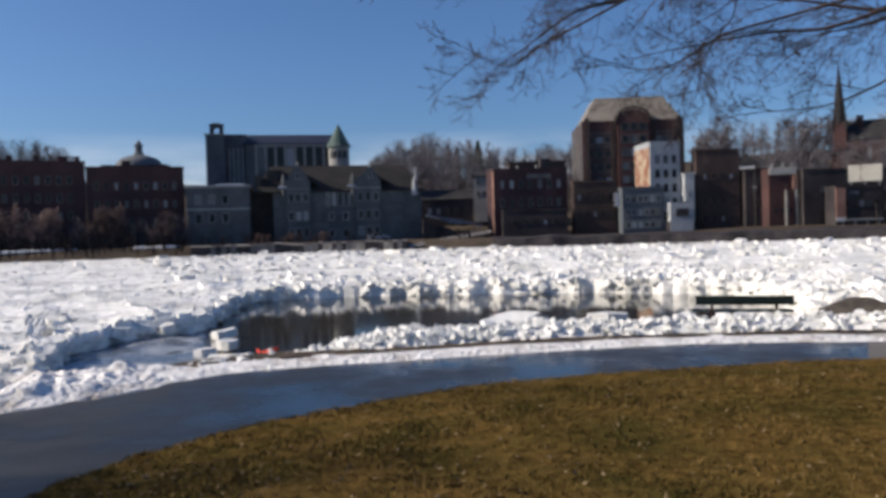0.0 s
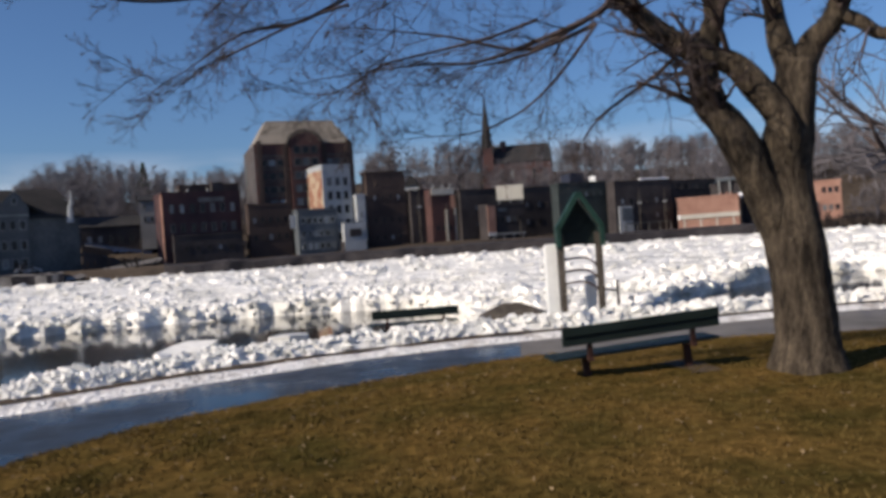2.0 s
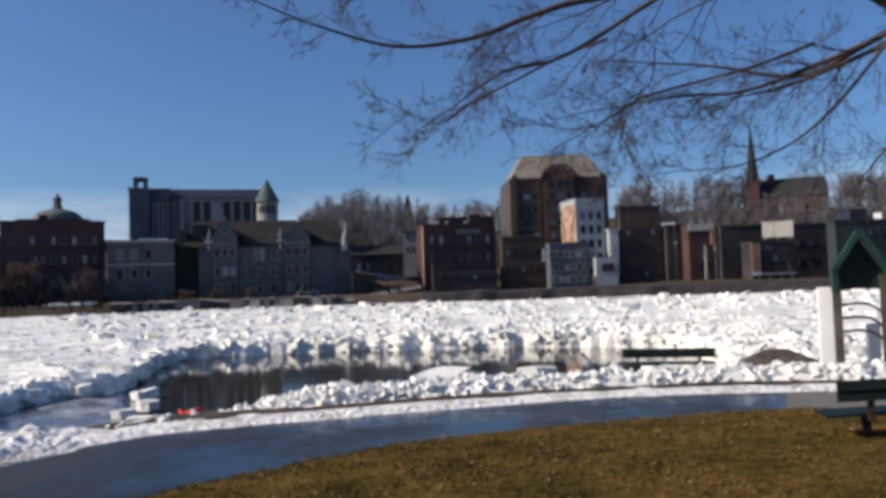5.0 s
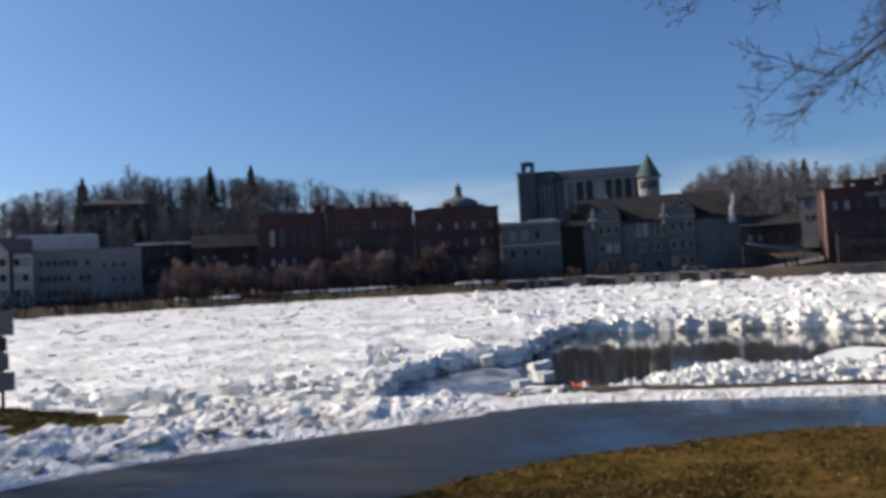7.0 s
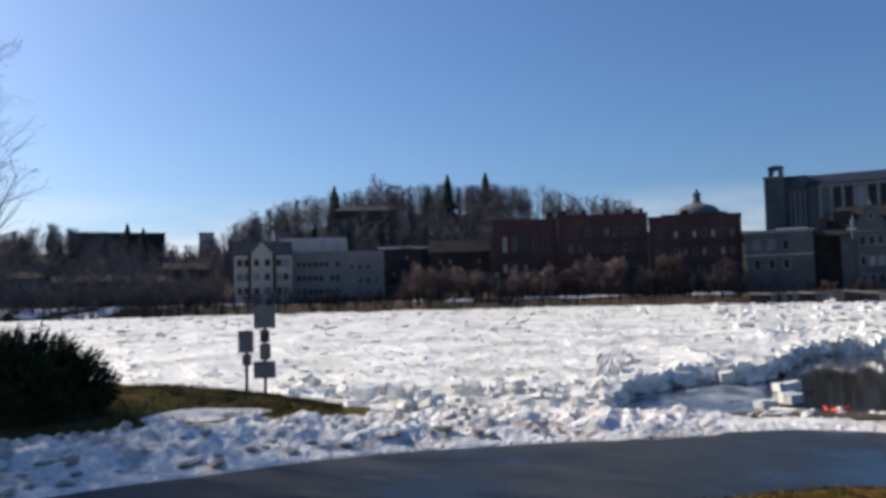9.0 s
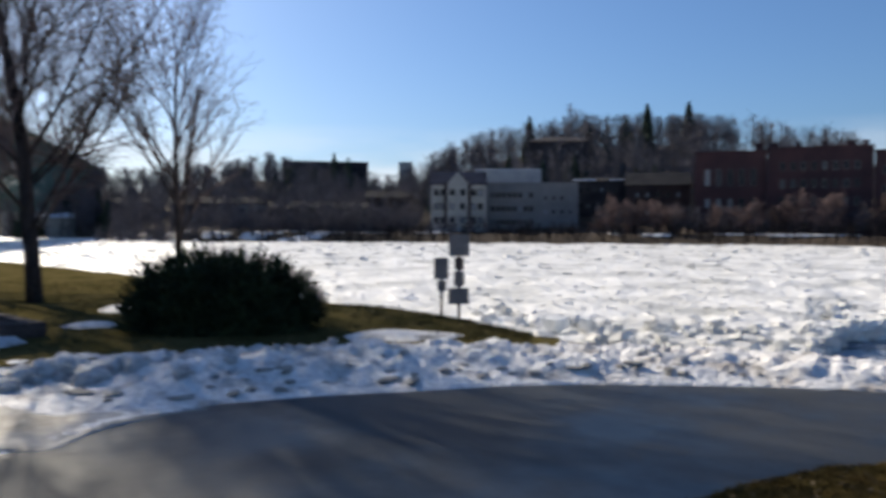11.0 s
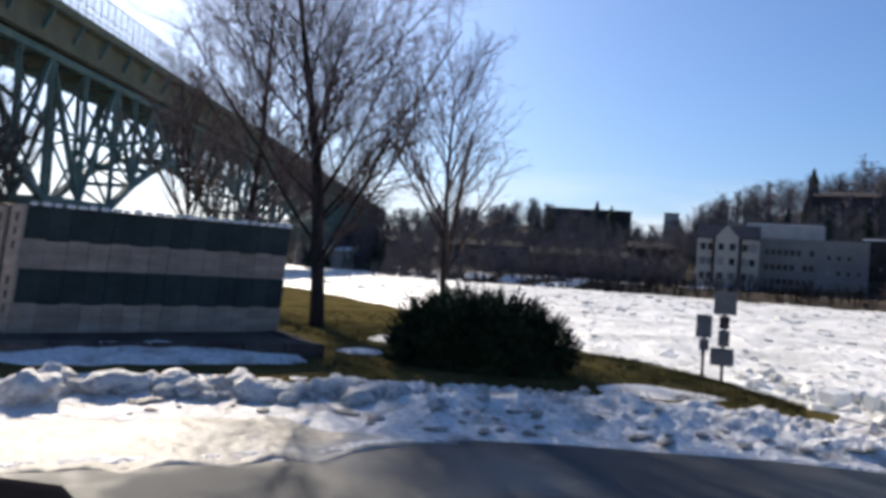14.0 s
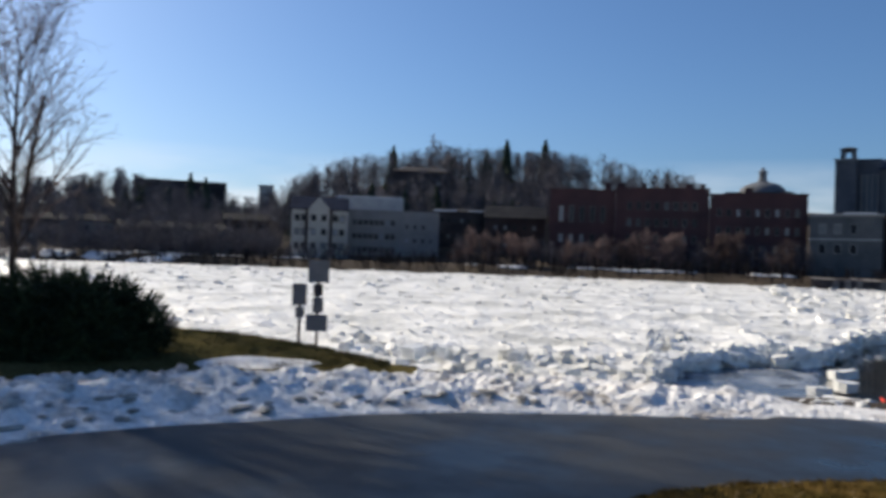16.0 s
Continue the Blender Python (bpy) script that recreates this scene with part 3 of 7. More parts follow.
# ---- the ice that fills the river ----
def ice_start(a):
    if -62 < a < 27.8:
        return lerp_tab(POOL_FAR, a) + 0.7 * noise.noise(Vector((a * 0.8, 1, 0)))
    return lerp_tab(R_SHORE, a) - 0.6


def slush_w(a, r):
    """1 inside the flat wet slush at the pool's end, 0 outside."""
    return smooth(15.6, 17.2, a) * (1 - smooth(27.0, 28.5, a))


def ice_z(x, y, a, r):
    e = ice_start(a)
    base = -0.42 - 0.45 * smooth(20, 150, r)
    rough = 0.22 * fbm(x, y, 0.16, 1.0) + 0.17 * abs(fbm(x, y, 0.55, 2.0)) + 0.07 * nz(x, y, 1.7, 5.0)
    if a < 24:
        rough += 0.35 * math.exp(-((r - e - 3) / 6) ** 2) * (0.6 + 0.6 * nz(x, y, 0.3, 7.0)) * (1 - smooth(8, 17, a))
    rough += 0.20 * abs(fbm(x, y, 0.33, 8.0)) * smooth(14, 26, a)
    return base + rough * (0.9 - 0.15 * smooth(16, 30, a)) - 1.0 * (1 - smooth(0.0, 0.5, r - e))


def ice_rads(a):
    e, f = ice_start(a), lerp_tab(R_FAR, a) + 1.5
    return [e + (f - e) * q ** 2.1 for q in np.linspace(0, 1, 150)]


ICE_AZ0, ICE_AZ1 = -80, 84
ice_me = polar_sheet("river_ice", M_ICE, list(np.linspace(ICE_AZ0, ICE_AZ1, 460)), ice_rads, ice_z, smooth=False)
ice = tagged(new("river_ice", ice_me), "jammed white river ice with a rough broken surface", "ice", kind="structure")

rng = random.Random(21)
VV, FF = [], []


def add_slab(a, r, size, thick, tilt, lift):
    p = P(a, r)
    p.z = ice_z(p.x, p.y, a, r) + lift
    m = Matrix.LocRotScale(p, Euler((rng.gauss(0, tilt), rng.gauss(0, tilt), rng.uniform(0, 6.3))), None)
    v, f = slab_vf(rng, size, thick)
    if r < 27 and size > 0.22 and len(ice.children) < 300:
        part("ice_slab", mesh_of("ice_slab", v, f, M_ICE), ice, at=m)
        return
    o = len(VV)
    VV.extend([tuple(m @ c) for c in v])
    FF.extend([tuple(i + o for i in q) for q in f])


for i in range(9800):
    a = rng.uniform(-72, 82)
    e = ice_start(a)
    u = rng.random()
    r = e + 0.25 + (min(158, lerp_tab(R_FAR, a) - 1) - e) * u ** 2.0
    s = rng.uniform(0.2, 0.55) * (0.75 + r * 0.008) * math.exp(rng.gauss(-0.1, 0.4)) * (0.62 + 0.38 * smooth(35, 80, r))
    if a > 20:
        if rng.random() < 0.15:
            continue
        add_slab(a, r, s * rng.uniform(0.7, 1.1), s * rng.uniform(0.1, 0.24), 0.14, s * rng.uniform(-0.08, 0.07))
        continue
    add_slab(a, r, s, s * rng.uniform(0.2, 0.45), 0.2, s * rng.uniform(-0.08, 0.10))
for i in range(520):
    a = rng.uniform(-52, 13)
    r = ice_start(a) + 0.3 + 9 * rng.random() ** 1.6
    s = rng.uniform(0.18, 0.5)
    add_slab(a, r, s, s * rng.uniform(0.35, 0.7), 0.4, s * rng.uniform(-0.05, 0.18))
for i in range(200):
    a = rng.uniform(-48, -26)
    r = ice_start(a) + 1.5 + 14 * rng.random()
    s = rng.uniform(0.2, 0.55)
    add_slab(a, r, s, s * rng.uniform(0.35, 0.6), 0.35, s * rng.uniform(0.0, 0.25))
for i in range(300):
    a = rng.uniform(25, 50)
    r = ice_start(a) + 0.2 + 7 * rng.random() ** 1.4
    s = rng.uniform(0.18, 0.5)
    add_slab(a, r, s, s * rng.uniform(0.35, 0.6), 0.3, s * rng.uniform(0.0, 0.2))
for i in range(900):
    a = rng.choice((rng.uniform(12.5, 28.0), rng.uniform(-50, -22)))
    e = ice_start(a)
    s = rng.uniform(0.25, 0.8)
    add_slab(a, e + 0.35 + 1.6 * rng.random() ** 2, s, s * rng.uniform(0.2, 0.4), 0.22, rng.uniform(-0.28, 0.05))
ice_blocks = new("ice_blocks", mesh_of("ice_blocks", VV, FF, M_ICE))
tagged(ice_blocks, "countless jumbled slabs of broken river ice", "ice", kind="stuff")

wet_me = polar_sheet("wet_slush", M_WETSLUSH, list(np.linspace(15.4, 28.2, 90)),
                     lambda a: [15.4 + q * 13.0 for q in np.linspace(0, 1, 60)],
                     lambda x, y, a, r: -0.80 + 0.09 * fbm(x, y, 0.5, 6.0) + 0.04 * nz(x, y, 2.0, 2.0) - 0.3 * (1 - slush_w(a, r)))
tagged(new("wet_slush", wet_me), "flat wet slush, greyed with shade, at the end of the open pool", "slush", kind="structure")

# single floes that stand out at the pool's end and on the jam
FLOES = [(15.6, 25.6, 1.0, 0.25, -0.68), (15.4, 23.0, 0.9, 0.25, -0.68), (14.8, 19.6, 1.0, 0.25, -0.62), (-4.5, 19.4, 1.7, 0.25, 0.06), (-11.5, 20.2, 1.5, 0.25, 0.02), (16.9, 21.8, 0.7, 0.22, -0.70), (17.2, 20.0, 0.55, 0.22, -0.72), (16.2, 20.8, 0.45, 0.2, -0.74), (44.2, 20.6, 0.7, 0.3, -0.16), (42.2, 21.2, 0.5, 0.3, -0.22),
         (-6.5, 18.6, 1.0, 0.22, 0.12), (2.4, 17.6, 0.55, 0.25, 0.12)]
for i, (a, r, s, h, z) in enumerate(FLOES):
    rr = random.Random(60 + i)
    v, f = slab_vf(rr, 1.0, 1.0)
    ob = new("ice_floe", mesh_of("ice_floe", v, f, M_CHUNK))
    p = P(a, r, z)
    ob.matrix_basis = Matrix.LocRotScale(p, Euler((rr.gauss(0, 0.1), rr.gauss(0, 0.1), rr.uniform(0, 6))), (s, s * 0.8, h))
    tagged(ob, "large loose slab of snow-topped ice lying on the jam", "ice floe", "loose floes")


# ---- snowbank, slush and grass on the bank by the bridge ----
def bank_w(a):
    return lerp_tab([(14, 2.0), (24, 2.6), (36, 3.2), (46, 3.6), (56, 4.2), (70, 4.6), (80, 6.2), (104, 6.2), (118, 5.2)], a)


def bank_z(x, y, a, r):
    q = (r - (lerp_tab(R_ROAD, a) - 0.3)) / bank_w(a)
    f = smooth(70, 78, a)
    c0 = 0.02 + 0.50 * f
    h = smooth(c0, c0 + 0.33, q) * (1 - smooth(0.80, 1.0, q))
    rough = 0.24 * abs(fbm(x, y, 0.9, 4.0, 5)) + 0.06 * abs(fbm(x, y, 2.6, 2.0, 4)) + 0.03 * nz(x, y, 7.0, 9.0)
    rough *= 1 - 0.6 * f
    rough += f * 0.10 * abs(fbm(x, y, 4.0, 6.0, 4)) * math.exp(-((q - c0 - 0.1) / 0.07) ** 2)
    return -0.03 - 0.16 * (1 - smooth(15, 22, a)) + 0.06 * smooth(0, 0.05, q) + h * smooth(16, 25, a) * (lerp_tab([(14, 0.06), (30, 0.12), (45, 0.10), (60, 0.10), (75, 0.10), (115, 0.12)], a) + rough) + 0.02 * nz(x, y, 1.2, 1.0)


def bank_rads(a):
    r0 = lerp_tab(R_ROAD, a) - 0.3 + 0.25 * noise.noise(Vector((a * 0.22, 4, 0))) * smooth(20, 30, a)
    return [r0 + bank_w(a) * q for q in np.linspace(0, 1, 72)]


bank_me = polar_sheet("snowbank", M_BANK, list(np.linspace(15, 118, 1000)), bank_rads, bank_z)
bank = tagged(new("snowbank", bank_me), "low ploughed snowbank, rough and lumpy, along the road", "snowbank", kind="structure")

def slush_edge(a):
    return lerp_tab(R_ROAD, a) - 0.4 + 0.35 * noise.noise(Vector((a * 0.3, 7, 0)))


slush_me = polar_sheet("slush", M_SLUSH, list(np.linspace(69, 118, 420)),
                       lambda a: [slush_edge(a) - 0.1 + q * (0.25 + 2.2 * smooth(71, 84, a)) for q in np.linspace(0, 1, 36)],
                       lambda x, y, a, r: -0.03 + 0.07 * smooth(lerp_tab(R_ROAD, a) - 0.7, lerp_tab(R_ROAD, a) + 0.5, r) + 0.03 * abs(fbm(x, y, 0.7, 3.0)) + 0.016 * abs(fbm(x, y, 3.2, 5.0)) + 0.02 * math.exp(-((r - slush_edge(a) - 0.2) / 0.12) ** 2) - 0.12 * (1 - smooth(-0.1, 0.14, r - slush_edge(a))))
tagged(new("slush", slush_me), "trampled dirty slush and ice at the road edge", "slush", kind="structure")


def lump_mesh(seed, m=None):
    bm = bmesh.new()
    bmesh.ops.create_icosphere(bm, subdivisions=3, radius=0.5)
    for v in bm.verts:
        n = noise.fractal(v.co * 2.2 + Vector((seed * 3.1, 0, 0)), 0.9, 2.0, 4)
        v.co *= 1 + 0.34 * n + 0.12 * noise.noise(v.co * 7 + Vector((seed, 0, 0)))
        v.co.z *= 0.85
    me = bpy.data.meshes.new("snow_lump")
    bm.to_mesh(me)
    bm.free()
    me.materials.append(m or M_BANK)
    me.polygons.foreach_set("use_smooth", [True] * len(me.polygons))
    return me


LUMPS = [lump_mesh(s) for s in range(5)]
rng = random.Random(4)
LUMP_AT = [(105.2, 11.4, 1.15), (97.9, 12.3, 0.8), (93.4, 12.9, 0.55), (101, 12.5, 0.5), (99.9, 12.6, 0.45)]
LUMP_AT += [(73.5 + i * 1.42, 12.9 + rng.uniform(-0.4, 0.4), rng.uniform(0.34, 0.6)) for i in range(17)]
LUMP_AT += [(rng.uniform(72, 104), 12.9 + rng.uniform(-0.6, 0.7), rng.uniform(0.15, 0.32)) for i in range(26)]
LUMP_AT += [(rng.uniform(26, 72), 0, rng.uniform(0.08, 0.20)) for i in range(34)]
for i, (a, r, s) in enumerate(LUMP_AT):
    if not r:
        r = lerp_tab(R_ROAD, a) + bank_w(a) * rng.uniform(0.15, 0.75)
    p = P(a, r)
    p.z = bank_z(p.x, p.y, a, r) + s * 0.16
    part("snow_lump", LUMPS[i % 5], bank, at=Matrix.LocRotScale(p, Euler((rng.uniform(-0.4, 0.4), rng.uniform(-0.4, 0.4), rng.uniform(0, 6))), (s * rng.uniform(0.95, 1.3), s, s * 0.85)))
# ploughed-up dirty lumps along the foot of the bank
DIRTY_LUMPS = [lump_mesh(20 + s, M_SLUSH) for s in range(3)]
for i in range(60):
    a, s = rng.uniform(30, 92), rng.uniform(0.06, 0.2)
    r = lerp_tab(R_ROAD, a) + bank_w(a) * (rng.uniform(0.02, 0.22) + 0.36 * smooth(71, 80, a))
    p = P(a, r)
    p.z = bank_z(p.x, p.y, a, r) + s * 0.1
    part("snow_lump", DIRTY_LUMPS[i % 3], bank, "lump of brownish dirty snow", Matrix.LocRotScale(p, Euler((0, 0, rng.uniform(0, 6))), (s * rng.uniform(1.0, 2.4), s, s * 0.5)))


def bank_lawn_z(x, y, a, r):
    e = lerp_tab(R_SHORE, a)
    z = 0.06 + 0.10 * smooth(e - 0.2, e - 2.5, r) + 0.05 * nz(x, y, 0.3, 5.0) + 0.02 * nz(x, y, 1.5, 1.0)
    return z - 0.55 * smooth(e - 0.9, e + 0.3, r)


def bank_lawn_rads(a):
    r0, r1 = lerp_tab(R_ROAD, a) + bank_w(a) * 0.72, lerp_tab(R_SHORE, a) + 0.3 + 0.5 * noise.noise(Vector((a * 0.4, 3, 0)))
    r1 = min(r1, 75)
    return [r0 + (r1 - r0) * q for q in np.linspace(0, 1, 40)]


blawn_me = polar_sheet("bank_lawn", M_BANKLAWN, list(np.linspace(44, 125, 200)), bank_lawn_rads, bank_lawn_z)
tagged(new("bank_lawn", blawn_me), "dry olive-brown grass on the river bank, patched with snow", "lawn", kind="structure")
bgrass = new("grass", blades("bank_grass", 26000, 46, 86, lambda a: lerp_tab(R_ROAD, a) + bank_w(a) * 0.85, lambda a: min(lerp_tab(R_SHORE, a) - 0.3, 34), bank_lawn_z, 0.03, 0.09, 9, M_BANKLAWN))
tagged(bgrass, "short dry grass blades on the river bank", "grass", kind="stuff")


def patch(a0, a1, r0, r1, seed, m=M_BANK, name="snow_patch", label="thin leftover snow patch lying on the grass"):
    ac, rc = (a0 + a1) / 2, (r0 + r1) / 2
    ring = []
    V, F = [(*P(ac, rc).xy, bank_lawn_z(*P(ac, rc).xy, ac, rc) + 0.07)], []
    n = 40
    for k in (0.45, 0.8, 1.0):
        for i in range(n):
            t = 2 * math.pi * i / n
            w = 1 + 0.3 * noise.noise(Vector((math.cos(t) * 1.6, math.sin(t) * 1.6, seed)))
            a, r = ac + (a1 - a0) / 2 * math.cos(t) * k * w, rc + (r1 - r0) / 2 * math.sin(t) * k * w
            p = P(a, r)
            V.append((p.x, p.y, bank_lawn_z(p.x, p.y, a, r) + (0.06, 0.035, -0.01)[(0.45, 0.8, 1.0).index(k)]))
    for i in range(n):
        j = (i + 1) % n
        F.append((0, 1 + i, 1 + j))
        F.append((1 + i, 1 + n + i, 1 + n + j, 1 + j))
        F.append((1 + n + i, 1 + 2 * n + i, 1 + 2 * n + j, 1 + n + j))
    return tagged(new(name, mesh_of(name, V, F, m, True)), label, "snow", "snow patches")


for i, (a0, a1, r0, r1) in enumerate([(51, 60.5, 14.8, 16.3), (74.5, 78, 18.0, 19.2), (99, 124, 21.5, 62), (101, 108, 15.5, 19.0), (103.5, 118, 17.5, 23), (73, 76, 21, 23)]):
    patch(a0, a1, r0, r1, i * 3.7)

cloud_me = bpy.data.meshes.new("backdrop")
CV, CF = [], []
for i in range(120):
    a = radians(-180 + 3 * i)
    for z in (-20, 420):
        CV.append((-2480 * math.sin(a), 2480 * math.cos(a), z))
for i in range(120):
    j = (i + 1) % 120
    CF.append((2 * i, 2 * j, 2 * j + 1, 2 * i + 1))
backdrop = new("backdrop", mesh_of("backdrop", CV, CF, M_CLOUD, True))
tagged(backdrop, "thin pale cloud bank low over the horizon", "sky", kind="structure")
backdrop.visible_shadow = False

# ================= trees =================
def grow(out, p, d, length, r, level, cfg, rng):
    """One branch and, from along it, its own branches. cfg[level] = (segments, wander, lift, children, child length, child angle, child start)."""
    seg, wander, lift, kids, klen, kang, kstart = cfg[level]
    pts, rad = [p.copy()], [r]
    d = d.normalized()
    for i in range(seg):
        d = (d + Vector((rng.gauss(0, wander), rng.gauss(0, wander), rng.gauss(0, wander) + lift))).normalized()
        pts.append(pts[-1] + d * (length / seg))
        rad.append(max(0.004, r * (1 - 0.72 * (i + 1) / seg)))
    out[level].append((pts, rad))
    if level + 1 >= len(cfg):
        return
    for k in range(kids):
        t = kstart + (1 - kstart) * (k + rng.random()) / kids
        f = t * seg
        i = min(int(f), seg - 1)
        q = pts[i].lerp(pts[i + 1], f - i)
        ax = (pts[i + 1] - pts[i]).normalized()
        side = ax.cross(Vector((rng.gauss(0, 1), rng.gauss(0, 1), rng.gauss(0, 1))))
        if side.length < 1e-3:
            continue
        side.normalize()
        ang = radians(kang) * rng.uniform(0.7, 1.3)
        nd = ax * math.cos(ang) + side * math.sin(ang)
        grow(out, q, nd, length * klen * rng.uniform(0.7, 1.25) * (1.1 - 0.5 * t), max(0.004, rad[i] * 0.62), level + 1, cfg, rng)


def wood_meshes(out, trunk_levels, m1, m2, sides=(8, 6, 4, 3, 3, 3), floor=0.0, thin=1.0):
    A, B = [], []
    for lv, lst in enumerate(out):
        for pts, rad in lst:
            (A if lv < trunk_levels else B).append(tube_vf(pts, [max(q if lv == 0 else q * thin, floor) for q in rad], sides[lv]))
    return mesh_of("trunk", *join_vf(*A), m1, True), mesh_of("crown", *join_vf(*B), m2, True)


def bare_tree(name, label, at, height, r, cfg, seed, m1, m2, trunk_levels=2, floor=0.0, group="", lean=(0, 0), thin=1.0):
    rng = random.Random(seed)
    out = [[] for _ in cfg]
    grow(out, Vector((0, 0, -0.15)), Vector((lean[0], lean[1], 1)), height, r, 0, cfg, rng)
    root = thing(name, label, "tree", at, group)
    a, b = wood_meshes(out, trunk_levels, m1, m2, floor=floor, thin=thin)
    part("trunk", a, root)
    part("crown", b, root)
    return root


FAR_CFG = [(5, 0.05, 0.0, 9, 0.6, 38, 0.22), (3, 0.09, 0.05, 6, 0.5, 40, 0.2), (2, 0.12, 0.04, 4, 0.5, 40, 0.2), (1, 0.12, 0.02, 0, 0, 0, 0)]
FAR_LABEL = "bare grey deciduous tree on the far hillside"
FAR_TREES = [bare_tree("tree", FAR_LABEL, pose(0, -400 - 20 * i, 0), 9.0, 0.24, FAR_CFG, 300 + i, M_GREYTREE, M_GREYTREE, 1, 0.055, "far bare trees") for i in range(5)]
SHRUB_CFG = [(3, 0.1, 0.0, 10, 0.75, 40, 0.05), (3, 0.12, 0.08, 8, 0.55, 36, 0.15), (2, 0.15, 0.05, 4, 0.5, 40, 0.1), (1, 0.15, 0.0, 0, 0, 0, 0)]
SHRUBS = [bare_tree("shrub", "bare reddish-brown shrub on the far river bank", pose(0, -600 - 20 * i, 0), 5.0, 0.12, SHRUB_CFG, 340 + i, M_REDTREE, M_REDTREE, 1, 0.045, "far bank shrubs") for i in range(3)]


def conifer(seed, height, width):
    rng = random.Random(seed)
    V, F = [], []
    n = int(height * 2.6)
    for i in range(n):
        t = i / n
        z = height * (0.10 + 0.88 * t)
        L = width * (1 - t) ** 0.8 * rng.uniform(0.75, 1.15) + 0.15
        k = 9
        for j in range(k):
            a = 2 * math.pi * (j + rng.random()) / k
            l = L * rng.uniform(0.7, 1.1)
            w = 0.16 * l + 0.12
            c, s = math.cos(a), math.sin(a)
            o = len(V)
            dz = -0.28 * l
            V += [(0, 0, z + 0.1), (c * l * 0.5 - s * w, s * l * 0.5 + c * w, z + dz * 0.4), (c * l, s * l, z + dz), (c * l * 0.5 + s * w, s * l * 0.5 - c * w, z + dz * 0.4), (c * l * 0.45, s * l * 0.45, z + 0.22)]
            F += [(o, o + 1, o + 4), (o + 1, o + 2, o + 4), (o + 2, o + 3, o + 4), (o + 3, o, o + 4)]
    root = thing("conifer", "tall dark narrow conifer on the far hill", "tree", pose(0, -700 - seed * 9, 0), "far conifers")
    part("trunk", mesh_of("trunk", *cyl_vf(0.2, 0.03, -0.5, height * 0.97, 6), M_TWIG), root)
    part("crown", mesh_of("crown", V, F, M_CONIFER), root)
    return root


CONIFERS = [conifer(1, 12, 2.0), conifer(2, 12, 2.5)]


def plant(proto, az, d, h, base_h, turn=0.0, z=None, wide=1.0):
    p = P(az, d)
    p.z = (ground_z(p.x, p.y, az, d) if z is None else z) - 0.2
    ob = copy_thing(proto, pose(p.x, p.y, p.z, 0, 0, turn))
    s = h / base_h
    ob.scale = (s * wide, s * wide, s)
    return ob


rng = random.Random(77)


def drop_trees(n, az0, az1, d0, d1, top, protos, base_h, hmin, hmax, wide=1.0):
    """Trees over a stretch of hillside, kept below the skyline top(az) in degrees."""
    for _ in range(n):
        az, d = rng.uniform(az0, az1), rng.uniform(d0, d1)
        p = P(az, d)
        gz = ground_z(p.x, p.y, az, d)
        h = min(rng.uniform(hmin, hmax), EYE_Z + d * math.tan(radians(top(az))) - gz)
        if h > 3:
            plant(rng.choice(protos), az, d, h, base_h, rng.uniform(0, 360), wide=wide * rng.uniform(0.85, 1.2) * max(1.0, 7.5 / h if wide > 1 else 1))


SKY = [(-60, 5.8), (-52, 5.9), (-38, 6.3), (-31, 6.8), (-24, 7.0), (-19, 7.3), (-13, 6.4), (-9.3, 6.4), (-7.3, 6.6), (-4.6, 5.8), (-3, 6.4), (0.7, 7.2), (3.4, 6.5), (5, 5.2), (16, 5.3), (18, 4.9), (24, 5.6), (26.5, 6.6), (28.6, 7.1), (31, 7.6), (36, 7.7), (43, 7.9), (47, 7.2), (51, 6.6), (54, 4.8), (56, 3.5), (58, 4.2), (60, 4.9), (62, 4.5), (65, 5.2), (68.5, 4.2), (72, 4.2), (79, 4.6), (90, 4.8), (104, 4.5)]
TREE_H = 13.5


def sky_top(az):
    return lerp_tab(SKY, az) + 0.25 * noise.noise(Vector((az * 0.9, 0, 0)))


drop_trees(56, -58, -17.5, 225, 300, sky_top, FAR_TREES, TREE_H, 9, 16, 1.5)
drop_trees(10, -13, -4.5, 235, 300, sky_top, FAR_TREES, TREE_H, 9, 15, 1.2)
drop_trees(18, -4.2, 4.6, 225, 300, sky_top, FAR_TREES, TREE_H, 9, 18, 1.2)
drop_trees(40, 25, 54, 225, 300, sky_top, FAR_TREES, TREE_H, 9, 17, 1.2)
drop_trees(26, 54, 73, 190, 310, sky_top, FAR_TREES, TREE_H, 7, 13, 1.3)
drop_trees(22, 73, 103, 225, 380, sky_top, FAR_TREES, TREE_H, 8, 14, 1.3)
drop_trees(60, 37, 54, 205, 270, lambda a: sky_top(a) - 0.4, CONIFERS, 12, 7, 12, 1.5)
drop_trees(24, 56, 69, 215, 300, lambda a: sky_top(a) - 0.2, CONIFERS, 12, 6, 12, 1.7)
drop_trees(44, 69, 102, 215, 300, lambda a: sky_top(a) - 0.3, CONIFERS, 12, 6, 11, 1.7)

# the woods between them: slender stems and twigs, uncountable from over the river
WV, WF = [], []


